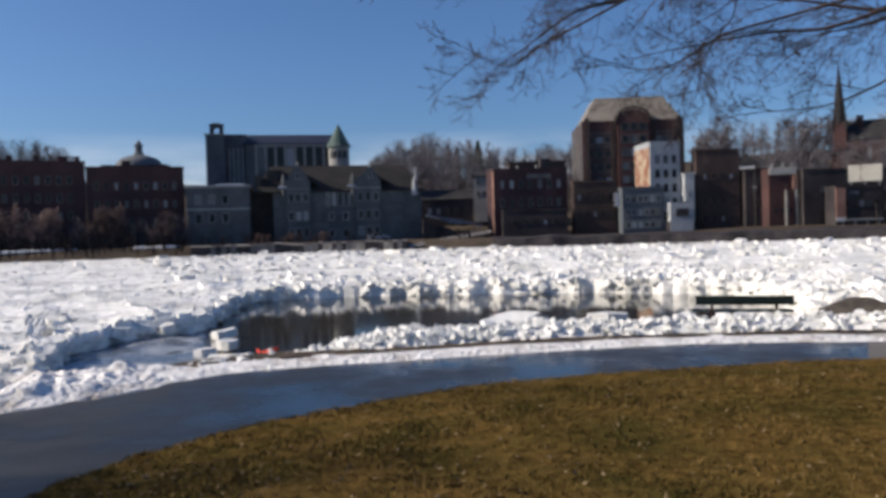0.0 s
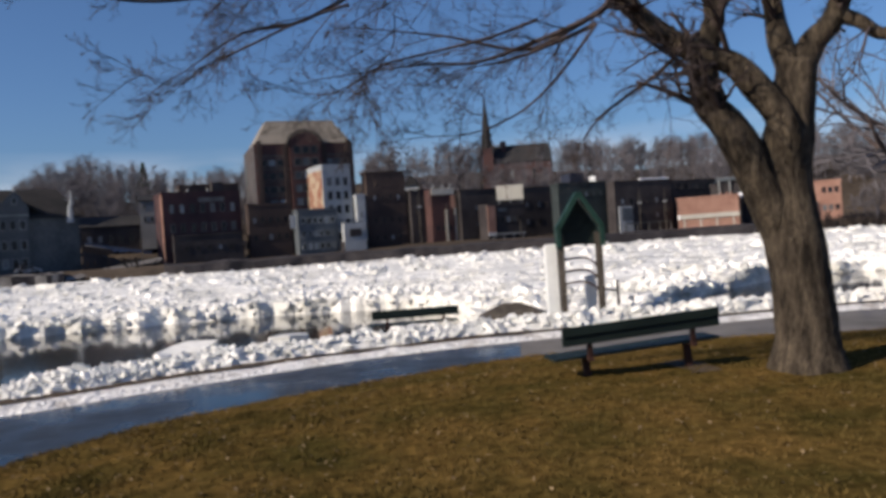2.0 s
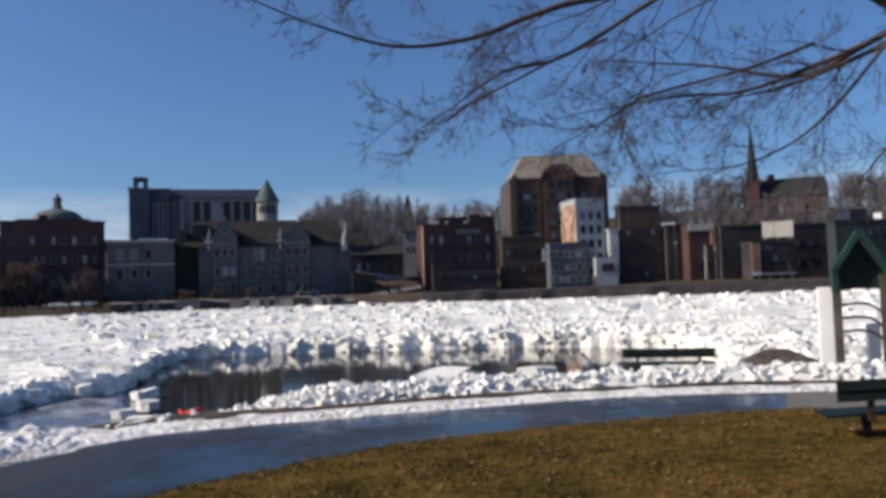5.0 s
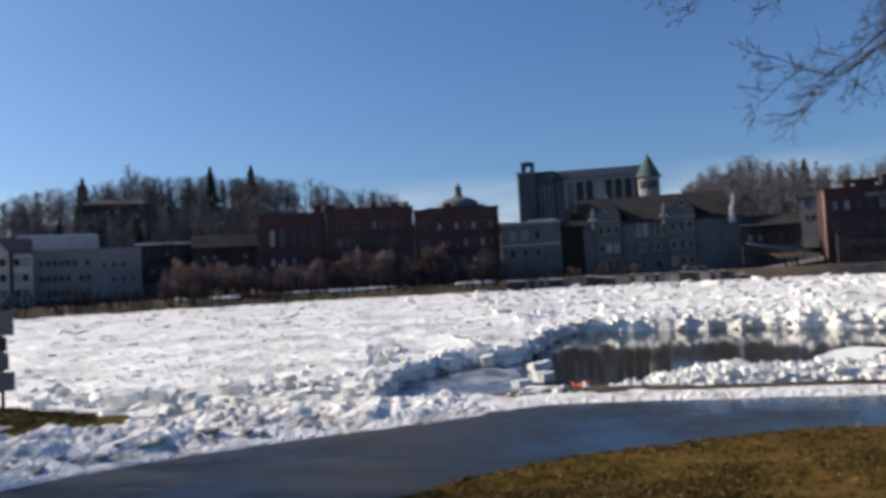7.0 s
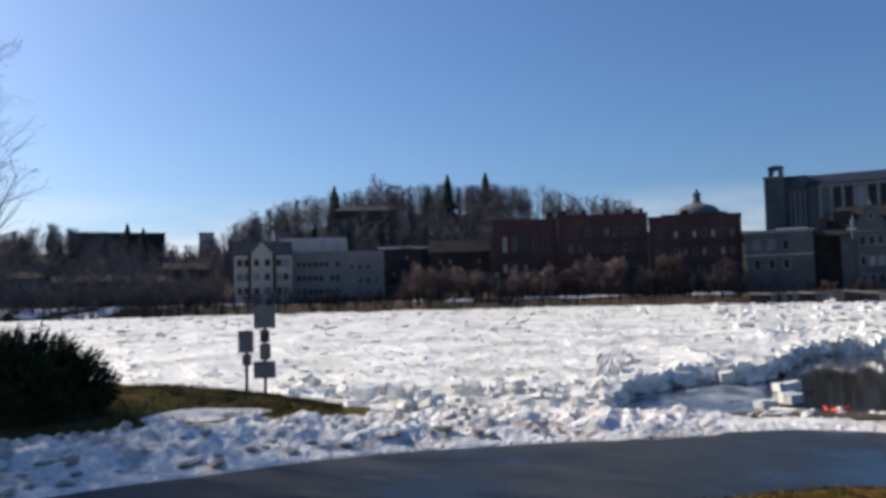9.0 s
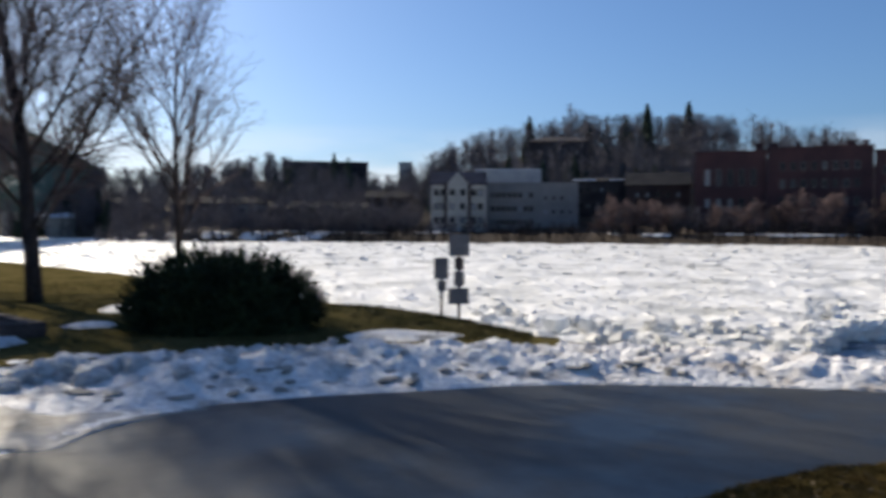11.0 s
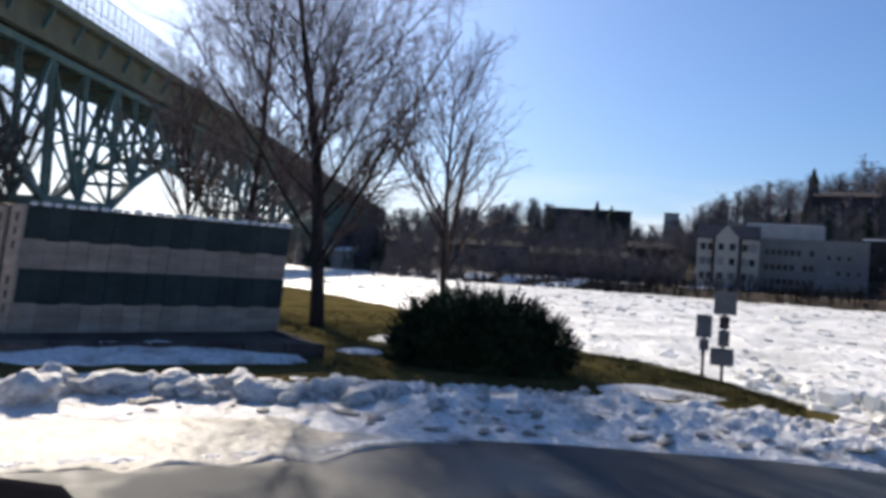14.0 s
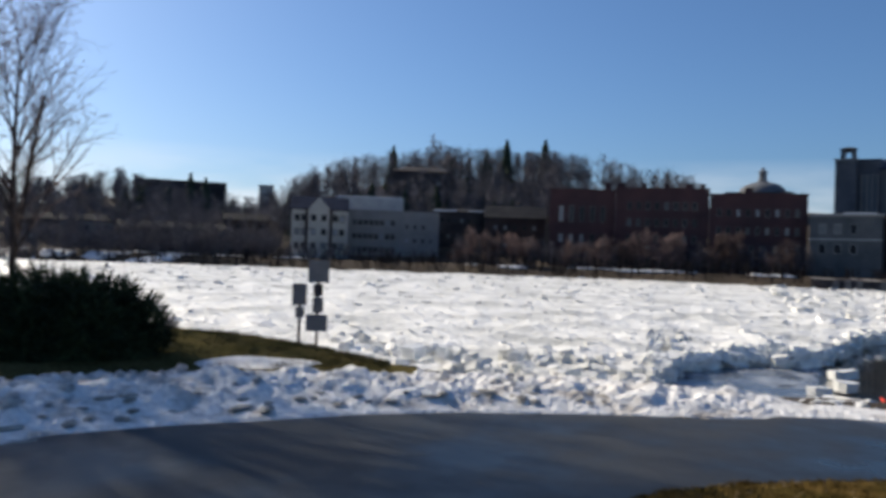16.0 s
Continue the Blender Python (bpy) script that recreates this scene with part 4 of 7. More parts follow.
def thicket(n, az0, az1, d0, d1, top, hmin, hmax, twigs=70):
    for _ in range(n):
        az, d = rng.uniform(az0, az1), rng.uniform(d0, d1)
        p = P(az, d)
        gz = ground_z(p.x, p.y, az, d) - 0.3
        h = min(rng.uniform(hmin, hmax), EYE_Z + d * math.tan(radians(top(az))) - gz)
        if h < 2.0:
            continue
        k = d / 240

        def blade(a, b, w):
            dd = (b - a).normalized()
            s = dd.cross(Vector((rng.gauss(0, 1), rng.gauss(0, 1), rng.gauss(0, 1))))
            s = s.normalized() * w * 0.5 * k
            o = len(WV)
            WV.extend([tuple(a - s), tuple(a + s), tuple(b)])
            WF.append((o, o + 1, o + 2))
        base = Vector((p.x, p.y, gz))
        tip = base + Vector((rng.gauss(0, 0.3), rng.gauss(0, 0.3), h))
        for t in range(3):
            blade(base, tip, 0.34)
        for j in range(twigs):
            t = rng.uniform(0.22, 0.95)
            q = base.lerp(tip, t)
            a = rng.uniform(0, 6.283)
            L = h * rng.uniform(0.15, 0.38) * (1.25 - 0.75 * t)
            e = q + Vector((math.cos(a), math.sin(a), rng.uniform(0.2, 1.1))) * L * 0.8
            blade(q, e, 0.15)
            q2 = q.lerp(e, rng.uniform(0.3, 0.8))
            blade(q2, q2 + Vector((rng.gauss(0, 0.6), rng.gauss(0, 0.6), rng.uniform(0.1, 0.9))) * L * 0.5, 0.10)


thicket(620, -60, -17.5, 205, 300, lambda a: sky_top(a) - 0.3, 7, 14, 55)
thicket(150, -13.5, -4.5, 215, 300, sky_top, 7, 14)
thicket(190, -4.2, 5, 212, 300, sky_top, 8, 16)
thicket(30, 5, 25, 230, 300, lambda a: min(sky_top(a), 5.0), 5, 9)
thicket(560, 25, 54, 205, 300, sky_top, 8, 16)
thicket(520, 54, 75, 175, 310, sky_top, 6, 13)
thicket(640, 75, 106, 225, 360, sky_top, 7, 14)
thicket(190, 54, 76, 168.5, 180, lambda a: 3.0, 3.5, 7, 50)
thicket(40, 43, 54, 167, 170, lambda a: 0.7, 2.5, 4, 40)
thicket(150, 17.5, 42, 167.5, 173, lambda a: 3.0, 3.5, 7, 50)
WOODS_V, WOODS_F = WV, WF
WV, WF = [], []
thicket(260, -62, -46, 158.5, 166, lambda a: 0.75, 2.5, 3.6, 30)
thicket(420, 17.5, 72, 155, 165, lambda a: 0.35, 2.5, 3.0, 26)
thicket(50, -3.2, 17.5, 158, 166, lambda a: 0.2, 2.2, 2.8, 26)
brush = new("bank_brush", mesh_of("bank_brush", WV, WF, M_BRUSH))
tagged(brush, "dark tangled brush along the foot of the far bank", "brush", kind="stuff")
WV, WF = WOODS_V, WOODS_F
woods = new("far_woods", mesh_of("far_woods", WV, WF, M_GREYTREE))
tagged(woods, "hazy grey-brown leafless woods on the far hills", "woods", kind="stuff")
for az, el, d in ((46.25, 7.95, 270), (38.1, 8.65, 265), (35.35, 8.7, 268), (39.5, 7.7, 262), (60.2, 5.3, 290), (59.2, 5.0, 290), (-2.7, 6.6, 262)):
    gz = ground_z(*P(az, d).xy, az, d)
    plant(CONIFERS[0], az, d, EYE_Z + d * math.tan(radians(el)) - gz + 0.2, 12, 40 * az, wide=1.5)
plant(FAR_TREES[1], 43.2, 280, 18, TREE_H, 20, wide=0.8)
for i in range(20):
    az = rng.uniform(17.5, 42)
    d = rng.uniform(167.5, 171)
    plant(rng.choice(SHRUBS), az, d, rng.uniform(4.5, 8.5), 7.0, rng.uniform(0, 360), z=0.2)
for az, h in ((40.2, 8.6), (38.9, 7.6), (31.2, 7.5), (28.6, 9.0), (27.2, 9.2), (24.0, 9.4), (22.6, 9.0)):
    plant(SHRUBS[int(az) % 3], az, 168.5, h, 7.0, az * 9, z=0.2, wide=1.1)
for az in (12.7, 10.7, 8.7):
    ob = plant(SHRUBS[1], az, 167.5, 2.9, 7.0, az * 31, z=0.3, wide=2.0)
    tagged(ob, "low rounded pale bare shrub before the stone building")
for i in range(22):
    az = rng.uniform(54, 73)
    plant(rng.choice(FAR_TREES), az, rng.uniform(168.5, 185), rng.uniform(5, 8), TREE_H, rng.uniform(0, 360), z=0.4, wide=1.3)
for i in range(10):
    plant(rng.choice(FAR_TREES), rng.uniform(-57, -46), rng.uniform(169, 180), rng.uniform(6, 9), TREE_H, rng.uniform(0, 360), z=0.4, wide=1.3)

# ================= the town on the far bank =================
WIN_CACHE = {}


def window_mesh(w, h, m):
    key = (round(w, 2), round(h, 2), m.name)
    if key not in WIN_CACHE:
        t = min(0.14, w * 0.16)
        o = [(-w / 2, -h / 2), (w / 2, -h / 2), (w / 2, h / 2), (-w / 2, h / 2)]
        q = [(-w / 2 + t, -h / 2 + t), (w / 2 - t, -h / 2 + t), (w / 2 - t, h / 2 - t), (-w / 2 + t, h / 2 - t)]
        V = [(x, 0.04, z) for x, z in o] + [(x, -0.10, z) for x, z in o] + [(x, -0.10, z) for x, z in q] + [(x, -0.02, z) for x, z in q]
        F = []
        for i in range(4):
            j = (i + 1) % 4
            F += [(i, j, 4 + j, 4 + i), (4 + i, 4 + j, 8 + j, 8 + i), (8 + i, 8 + j, 12 + j, 12 + i)]
        WIN_CACHE[key] = (mesh_of("window", V, F, m), mesh_of("pane", V[12:], [(0, 1, 2, 3)], M_GLASS))
    return WIN_CACHE[key]


def add_window(root, w, h, m, at, name="window"):
    frame_me, pane_me = window_mesh(w, h, m)
    part("pane", pane_me, part(name, frame_me, root, at=at))


def windows(root, rows, W, m=M_WINTRIM, y=0.0, turn=0.0, x_off=0.0):
    """rows: (height of centre, count, width, height, from, to) with from/to as parts of the front's width."""
    for zc, n, w, h, u0, u1 in rows:
        for i in range(n):
            u = u0 + (u1 - u0) * ((i + 0.5) / n)
            if turn:
                add_window(root, w, h, m, pose(x_off, y + u * W, zc, 0, 0, turn))
            else:
                add_window(root, w, h, m, pose((u - 0.5) * W + x_off, y, zc))


def prism_roof(x0, x1, y0, y1, z0, zr, over=0.3, hip=0.0):
    x0, x1, y0, y1 = x0 - over, x1 + over, y0 - over, y1 + over
    ym = (y0 + y1) / 2
    V = [(x0, y0, z0), (x1, y0, z0), (x1, y1, z0), (x0, y1, z0), (x0 + hip, ym, zr), (x1 - hip, ym, zr)]
    V += [(x, y, z - 0.25) for x, y, z in V[:4]]
    F = [(0, 1, 5, 4), (2, 3, 4, 5), (3, 0, 4), (1, 2, 5), (6, 9, 8, 7), (6, 7, 1, 0), (7, 8, 2, 1), (8, 9, 3, 2), (9, 6, 0, 3)]
    return V, F


def house(name, label, category, az1, az2, D, zb, zt, depth, wm, rows=(), roof="flat", rm=M_SLATE, rh=2.0, yaw=0.0, hip=0.0, trim=None, side_rows=(), cap=True, square=True, lit=2.0):
    trim = trim or wm
    azc = (az1 + az2) / 2
    W = 2 * D * math.tan(radians((az1 - az2) / 2))
    p = P(azc, D, zb)
    if azc < -2 and square:
        yaw += -azc * 0.97
        depth = min(depth, max(3.0, lit / math.sin(radians(yaw))))
    if yaw:
        W = max(2.0, (W - depth * math.sin(radians(abs(yaw)))) / math.cos(radians(yaw)))
    root = thing(name, label, category, pose(p.x, p.y, p.z, 0, 0, azc + yaw), "far bank buildings")
    H = zt - zb
    part("wall", box_mesh("wall", wm, -W / 2, W / 2, 0, depth, -2.5, H), root)
    if roof == "flat":
        t = 0.35
        V, F = join_vf(box_vf(-W / 2 - 0.12, W / 2 + 0.12, -0.12, t, H, H + 0.45), box_vf(-W / 2 - 0.12, W / 2 + 0.12, depth - t, depth + 0.12, H, H + 0.45),
                       box_vf(-W / 2 - 0.12, -W / 2 + t, t, depth - t, H, H + 0.45), box_vf(W / 2 - t, W / 2 + 0.12, t, depth - t, H, H + 0.45))
        if cap:
            part("parapet", mesh_of("parapet", V, F, wm), root)
        part("roof", box_mesh("roof", rm, -W / 2 + t, W / 2 - t, t, depth - t, H, H + 0.15), root)
    elif roof == "gable":
        part("roof", mesh_of("roof", *prism_roof(-W / 2, W / 2, 0, depth, H, H + rh, hip=hip), rm), root)
    elif roof == "front_gable":
        V, F = prism_roof(0, depth, -W / 2, W / 2, H, H + rh)
        V = [(y, x, z) for x, y, z in V]
        part("roof", mesh_of("roof", V, [tuple(reversed(f)) for f in F], rm), root)
    windows(root, rows, W, trim)
    for row in side_rows:
        windows(root, [row], depth, trim, 0.0, -90, -W / 2)
    return root, W, H


def chimney(root, x, y, z, w=0.8, h=2.0, m=M_BRICK):
    part("chimney", mesh_of("chimney", *join_vf(box_vf(x - w / 2, x + w / 2, y - w / 2, y + w / 2, z, z + h), box_vf(x - w / 2 - 0.1, x + w / 2 + 0.1, y - w / 2 - 0.1, y + w / 2 + 0.1, z + h, z + h + 0.2)), m), root)


# the granite building with two front gables
D0, AZ0 = 172.0, 9.65


def LX(az, D=D0, c=AZ0):
    return D * math.tan(radians(c - az))


p = P(AZ0, D0, -0.6)
stone = thing("stone_building", "grey granite building with two gables and a brown hipped roof", "building", pose(p.x, p.y, p.z, 0, 0, AZ0), "far bank buildings")
xa, xb, xc, xd = LX(17.75), LX(13.56), LX(11.95), LX(1.45)
part("left_block", box_mesh("left_block", M_GRANITE, xa, xb, 0, 16, -2, 13.5), stone)
part("cornice", box_mesh("cornice", M_TRIM, xa - 0.2, xb + 0.2, -0.2, 16.2, 13.5, 14.0), stone)
part("snow_ledge", box_mesh("snow_ledge", M_SNOW, xa + 6.0, xb - 1.0, -0.28, 0.5, 14.0, 14.2), stone, "snow lying on the cornice")
part("string_course", box_mesh("string_course", M_SILL, xa - 0.1, xb + 0.1, -0.14, 0.02, 8.8, 9.15), stone)
# recess coloured near black, its shade put into the wall
part("recess_wall", box_mesh("recess_wall", M_SLATE, xb + 0.01, xc - 0.01, 3.5, 16, -2, 12.6), stone)
part("main_wall", box_mesh("main_wall", M_GRANITE, xc, xd, 0.5, 18, -2, 12.4), stone)
part("roof", mesh_of("roof", *prism_roof(xb + 1.5, xd, 0.5, 18, 12.4, 18.5, 0.4, hip=3.0), M_BROWNROOF), stone)
for ga, gm, gb, ge, zt in ((11.05, 10.2, 9.35, 8.3, 17.9), (6.2, 5.1, 4.35, 3.1, 17.3)):
    g0, g1, gx, gr = LX(ga), LX(gb), LX(gm), LX(ge)
    V = [(g0, 0, -2), (g1, 0, -2), (g1, 0, 14.4), (gx + 0.9, 0, zt - 0.7), (gx + 0.3, 0, zt), (gx - 0.3, 0, zt), (gx - 0.9, 0, zt - 0.7), (g0, 0, 14.4)]
    V += [(x, 1.6, z) for x, y, z in V]
    F = [tuple(range(8)), tuple(reversed(range(8, 16)))] + [(i, 8 + i, 8 + (i + 1) % 8, (i + 1) % 8) for i in range(8)]
    part("front_gable", mesh_of("front_gable", V, F, M_GRANITE), stone)
    V = [(gr, 0.8, 12.5), (gx, 0.8, zt - 0.5), (gx, 9, zt - 0.5), (gr, 9, 12.5), (g0 - 1.2, 0.8, 13.2), (g0 - 1.2, 9, 13.2)]
    V += [(x, y, z - 0.3) for x, y, z in V]
    F = [(0, 3, 2, 1), (1, 2, 5, 4), (6, 7, 8, 9), (7, 10, 11, 8), (0, 1, 7, 6), (1, 4, 10, 7), (0, 6, 9, 3), (4, 5, 11, 10)]
    part("gable_roof", mesh_of("gable_roof", V, F, M_SLATE), stone, "dark slate cross roof")
    part("snow_ledge", box_mesh("snow_ledge", M_SNOW, g0 - 1.5, g0 + 0.1, -0.25, 0.6, 13.2, 13.5), stone, "snow lying on a ledge")
    part("sill_course", box_mesh("sill_course", M_SILL, g0 - 0.1, g1 + 0.1, -0.12, 0.02, 12.7, 13.0), stone)
    for zc in (15.6,):
        add_window(stone, 0.9, 1.3, M_SILL, pose(gx, 0, zc))
    for zc in (11.0, 7.1, 3.6):
        for u in (0.2, 0.5, 0.8):
            add_window(stone, 1.15, 1.9, M_SILL, pose(g0 + (g1 - g0) * u, 0, zc))
    part("finial", mesh_of("finial", *cyl_vf(0.25, 0.05, zt, zt + 0.9, 6, gx, 0.6), M_TRIM), stone)
    part("corner_turret", mesh_of("corner_turret", *join_vf(cyl_vf(0.5, 0.5, 11.5, 14.6, 8, g0 - 0.4, 0.2), cyl_vf(0.6, 0.05, 14.6, 16.2, 8, g0 - 0.4, 0.2)), M_GRANITE), stone)
for zc in (11.0, 7.1):
    for az in (17.0, 16.1, 15.2):
        add_window(stone, 1.3, 2.0, M_SILL, pose(LX(az), 0, zc))
for i in range(6):
    add_window(stone, 0.75, 3.0, M_SILL, pose(LX(8.1 - i * 0.42), 0.5, 10.6))
for az in (7.9, 6.9, 6.0):
    for zc in (6.9, 3.2):
        add_window(stone, 1.2, 1.7, M_SILL, pose(LX(az), 0.5, zc))
part("dormer", box_mesh("dormer", M_SLATE, LX(12.4), LX(11.3), 3.5, 8, 14.4, 17.2), stone)
part("dormer", box_mesh("dormer", M_SLATE, LX(13.2), LX(12.75), 2.0, 5, 13.0, 16.0), stone)
part("flue", mesh_of("flue", *cyl_vf(0.7, 0.35, 11.0, 14.5, 8, LX(1.95), -0.3), M_FARWHITE), stone, "white conical stack")
part("flue", mesh_of("flue", *cyl_vf(0.4, 0.1, 14.5, 17.2, 8, LX(1.85), -0.3), M_FARWHITE), stone)

# the large building with a bell tower and a round copper-roofed turret, up the slope
D1, AZ1 = 215.0, 11.5
p = P(AZ1, D1, 2.0)
court = thing("tower_building", "tall stone building with blue-grey roof, bell tower and round turret", "building", pose(p.x, p.y, p.z, 0, 0, AZ1), "far bank buildings")
x0, x1, x2, x3 = (LX(a, D1, AZ1) for a in (16.35, 15.1, 13.7, 7.5))
part("bell_tower", box_mesh("bell_tower", M_TOWER, x0, x1, -1, 4, -3, 27.4), court)
xk, xl = LX(16.08, D1, AZ1), LX(15.2, D1, AZ1)
xm, hw = (xk + xl) / 2, (xl - xk) / 2
for q in (-1, 1):
    part("arch_pier", box_mesh("arch_pier", M_TOWER, xm + q * hw - (0.95 if q > 0 else 0), xm + q * hw + (0.95 if q < 0 else 0), 0.2, 3.2, 27.4, 29.0), court)
V, n = [], 8
for y in (0.2, 3.2):
    V += [(xm + (hw - 0.95) * math.cos(math.pi * i / n), y, 28.6 + 0.75 * math.sin(math.pi * i / n)) for i in range(n + 1)]
    V += [(xm + hw * max(-1.0, min(1.0, 1.6 * math.cos(math.pi * i / n))), y, 28.6 + (1.25 if 0 < i < n else 0.3)) for i in range(n + 1)]
k = 2 * (n + 1)
F = []
for i in range(n):
    F += [(i, i + 1, n + 2 + i, n + 1 + i), (k + n + 1 + i, k + n + 2 + i, k + i + 1, k + i), (n + 1 + i, n + 2 + i, k + n + 2 + i, k + n + 1 + i), (k + i, k + i + 1, i + 1, i)]
part("arch_head", mesh_of("arch_head", V, F, M_TOWER), court)
part("arch_cap", mesh_of("arch_cap", *prism_roof(xm - hw, xm + hw, 0.2, 3.2, 29.95, 30.5, 0.15, hip=1.2), M_SLATE), court)
part("tower_cap", box_mesh("tower_cap", M_SILL, x0 - 0.25, x1 + 0.2, -1.25, 4.2, 27.0, 27.4), court)
part("link_wall", box_mesh("link_wall", M_TOWER, x1, x2, 1, 14, -3, 27.0), court)
part("link_window", box_mesh("link_window", M_BLUEGREY, x1 + 1.0, x2 - 0.8, 0.85, 1.02, 10, 23.5), court, "tall glazed stair window")
for k in range(4):
    part("mullion", box_mesh("mullion", M_TRIM, x1 + 1.0 + k * (x2 - x1 - 1.8) / 3 - 0.12, x1 + 1.0 + k * (x2 - x1 - 1.8) / 3 + 0.12, 0.7, 0.9, 10, 23.7), court)
part("main_wall", box_mesh("main_wall", M_GRANITE, x2, x3, 0, 18, -3, 24.8), court)
part("roof", mesh_of("roof", *prism_roof(x2, x3, 0, 18, 24.8, 28.2, 0.6, hip=0.5), M_BLUEROOF), court)
part("roof", box_mesh("roof", M_BLUEROOF, x1, x2, 0.9, 14, 27.0, 27.4), court)
nb = 8
for k in range(nb + 1):
    xx = x2 + 2.6 + k * (x3 - x2 - 3.2) / nb
    part("pilaster", box_mesh("pilaster", M_TRIM, xx - 0.28, xx + 0.28, -0.4, 0, 10, 24.4), court)
    if k < nb:
        add_window(court, 1.9, 5.6, M_WINTRIM, pose(xx + (x3 - x2 - 3.2) / nb / 2, -0.02, 21.0))
part("frieze", box_mesh("frieze", M_TRIM, x2 + 2.2, x3, -0.42, 0, 24.0, 24.7), court)
tx = LX(7.25, 205, AZ1)
part("turret_drum", mesh_of("turret_drum", *cyl_vf(2.6, 2.6, 6, 22.6, 16, tx, -10), M_TRIM, False), court)
part("turret_roof", mesh_of("turret_roof", *cyl_vf(3.2, 0.1, 22.6, 28.4, 16, tx, -10), M_COPPER, False), court, "green copper cone roof")
for k in range(-2, 3):
    a = radians(k * 24)
    add_window(court, 0.7, 1.9, M_WINTRIM, pose(tx + 2.62 * math.sin(a), -10 - 2.62 * math.cos(a), 20.6, 0, 0, math.degrees(a)), "turret_window")

# long red-brick blocks along the bank, with chimneys and a domed building behind
r1, W, H = house("brick_block", "long dark red brick mill block, four storeys", "building", 24.0, 17.9, 178, -0.5, 17.3, 14, M_SHADEBRICK,
                 [(14.2, 9, 0.9, 1.7, 0.05, 0.95), (10.4, 9, 0.9, 1.7, 0.05, 0.95), (6.6, 8, 0.9, 1.7, 0.05, 0.95)], trim=M_WINTRIM)
chimney(r1, -W * 0.1, 5, H, 1.6, 1.8, M_SHADEBRICK)
chimney(r1, W * 0.3, 6, H, 1.2, 1.2, M_SHADEBRICK)
r2, W, H = house("brick_block", "dark brick commercial block with pale window lintels", "building", 30.3, 24.05, 178, -0.5, 18.4, 14, M_SHADEBRICK,
                 [(15.4, 8, 1.0, 1.8, 0.1, 0.9), (11.8, 8, 1.0, 1.8, 0.1, 0.9), (8.2, 8, 1.0, 1.8, 0.1, 0.9)], trim=M_WINTRIM)
for u in (-0.45, -0.2, 0.05, 0.3, 0.44):
    chimney(r2, W * u, 4, H, 1.8 if u in (-0.45, 0.3) else 0.9, 1.5, M_SHADEBRICK)
r3, W, H = house("brick_block", "dark brick house block with tall windows", "building", 34.9, 30.35, 179, -0.5, 18.0, 14, M_SHADEBRICK,
                 [(13.4, 5, 1.1, 3.6, 0.1, 0.9), (8.0, 5, 1.1, 2.0, 0.1, 0.9)], trim=M_WINTRIM)
chimney(r3, W * 0.4, 5, H, 1.5, 2.2, M_SHADEBRICK)
p = P(20.7, 262, 14)
dome = thing("domed_building", "grey domed public building with a small lantern", "building", pose(p.x, p.y, p.z, 0, 0, 20.7), "far bank buildings")
part("wall", box_mesh("wall", M_BROWN, -11, 9, 0, 16, -8, 11.5), dome)
V, F = [], []
for i in range(9):
    e = math.pi / 2 * i / 8
    for k in range(24):
        a = 2 * math.pi * k / 24
        V.append((7.2 * math.cos(e) * math.cos(a), 8 + 7.2 * math.cos(e) * math.sin(a), 11.6 + 3.8 * math.sin(e)))
for i in range(8):
    for k in range(24):
        F.append((i * 24 + k, i * 24 + (k + 1) % 24, (i + 1) * 24 + (k + 1) % 24, (i + 1) * 24 + k))
part("dome", mesh_of("dome", V, F, M_DOME, True), dome)
part("lantern", mesh_of("lantern", *join_vf(cyl_vf(1.7, 1.5, 15.0, 16.0, 8, 0, 8), cyl_vf(1.15, 1.1, 16.0, 18.2, 8, 0, 8), cyl_vf(1.5, 1.4, 18.2, 18.6, 8, 0, 8), cyl_vf(1.0, 0.1, 18.6, 20.2, 8, 0, 8)), M_DOME), dome)

# houses up the hill above the shrubs
rh1, Wh, Hh = house("hill_house", "dark hillside house with a snow-edged roof", "house", 43.2, 39.6, 200, 3, 13.8, 10, M_DARK, [(8.5, 6, 0.9, 1.3, 0.1, 0.9), (4.5, 6, 0.9, 1.3, 0.1, 0.9)], "gable", M_SLATE, 0.9)
part("snow_edge", box_mesh("snow_edge", M_SNOW, -Wh * 0.5, -Wh * 0.05, -0.55, -0.2, Hh, Hh + 0.3), rh1, "snow lying on the eaves")
part("snow_edge", box_mesh("snow_edge", M_SNOW, Wh * 0.2, Wh * 0.5, -0.55, -0.2, Hh, Hh + 0.22), rh1, "snow lying on the eaves")
house("hill_house", "dark wooden house with porch posts", "house", 39.5, 35.2, 195, 1, 12.4, 10, M_BROWN, [(9.0, 5, 1.0, 1.4, 0.1, 0.9), (4.8, 5, 1.0, 1.4, 0.1, 0.9)], "gable", M_SLATE, 3.2)
house("hill_house", "large dark roofed house among hilltop trees", "house", 46.3, 42.2, 236, 15, 27.4, 14, M_DARK, [(9, 5, 1.0, 1.6, 0.1, 0.9)], "gable", M_DARK, 2.0, hip=4)

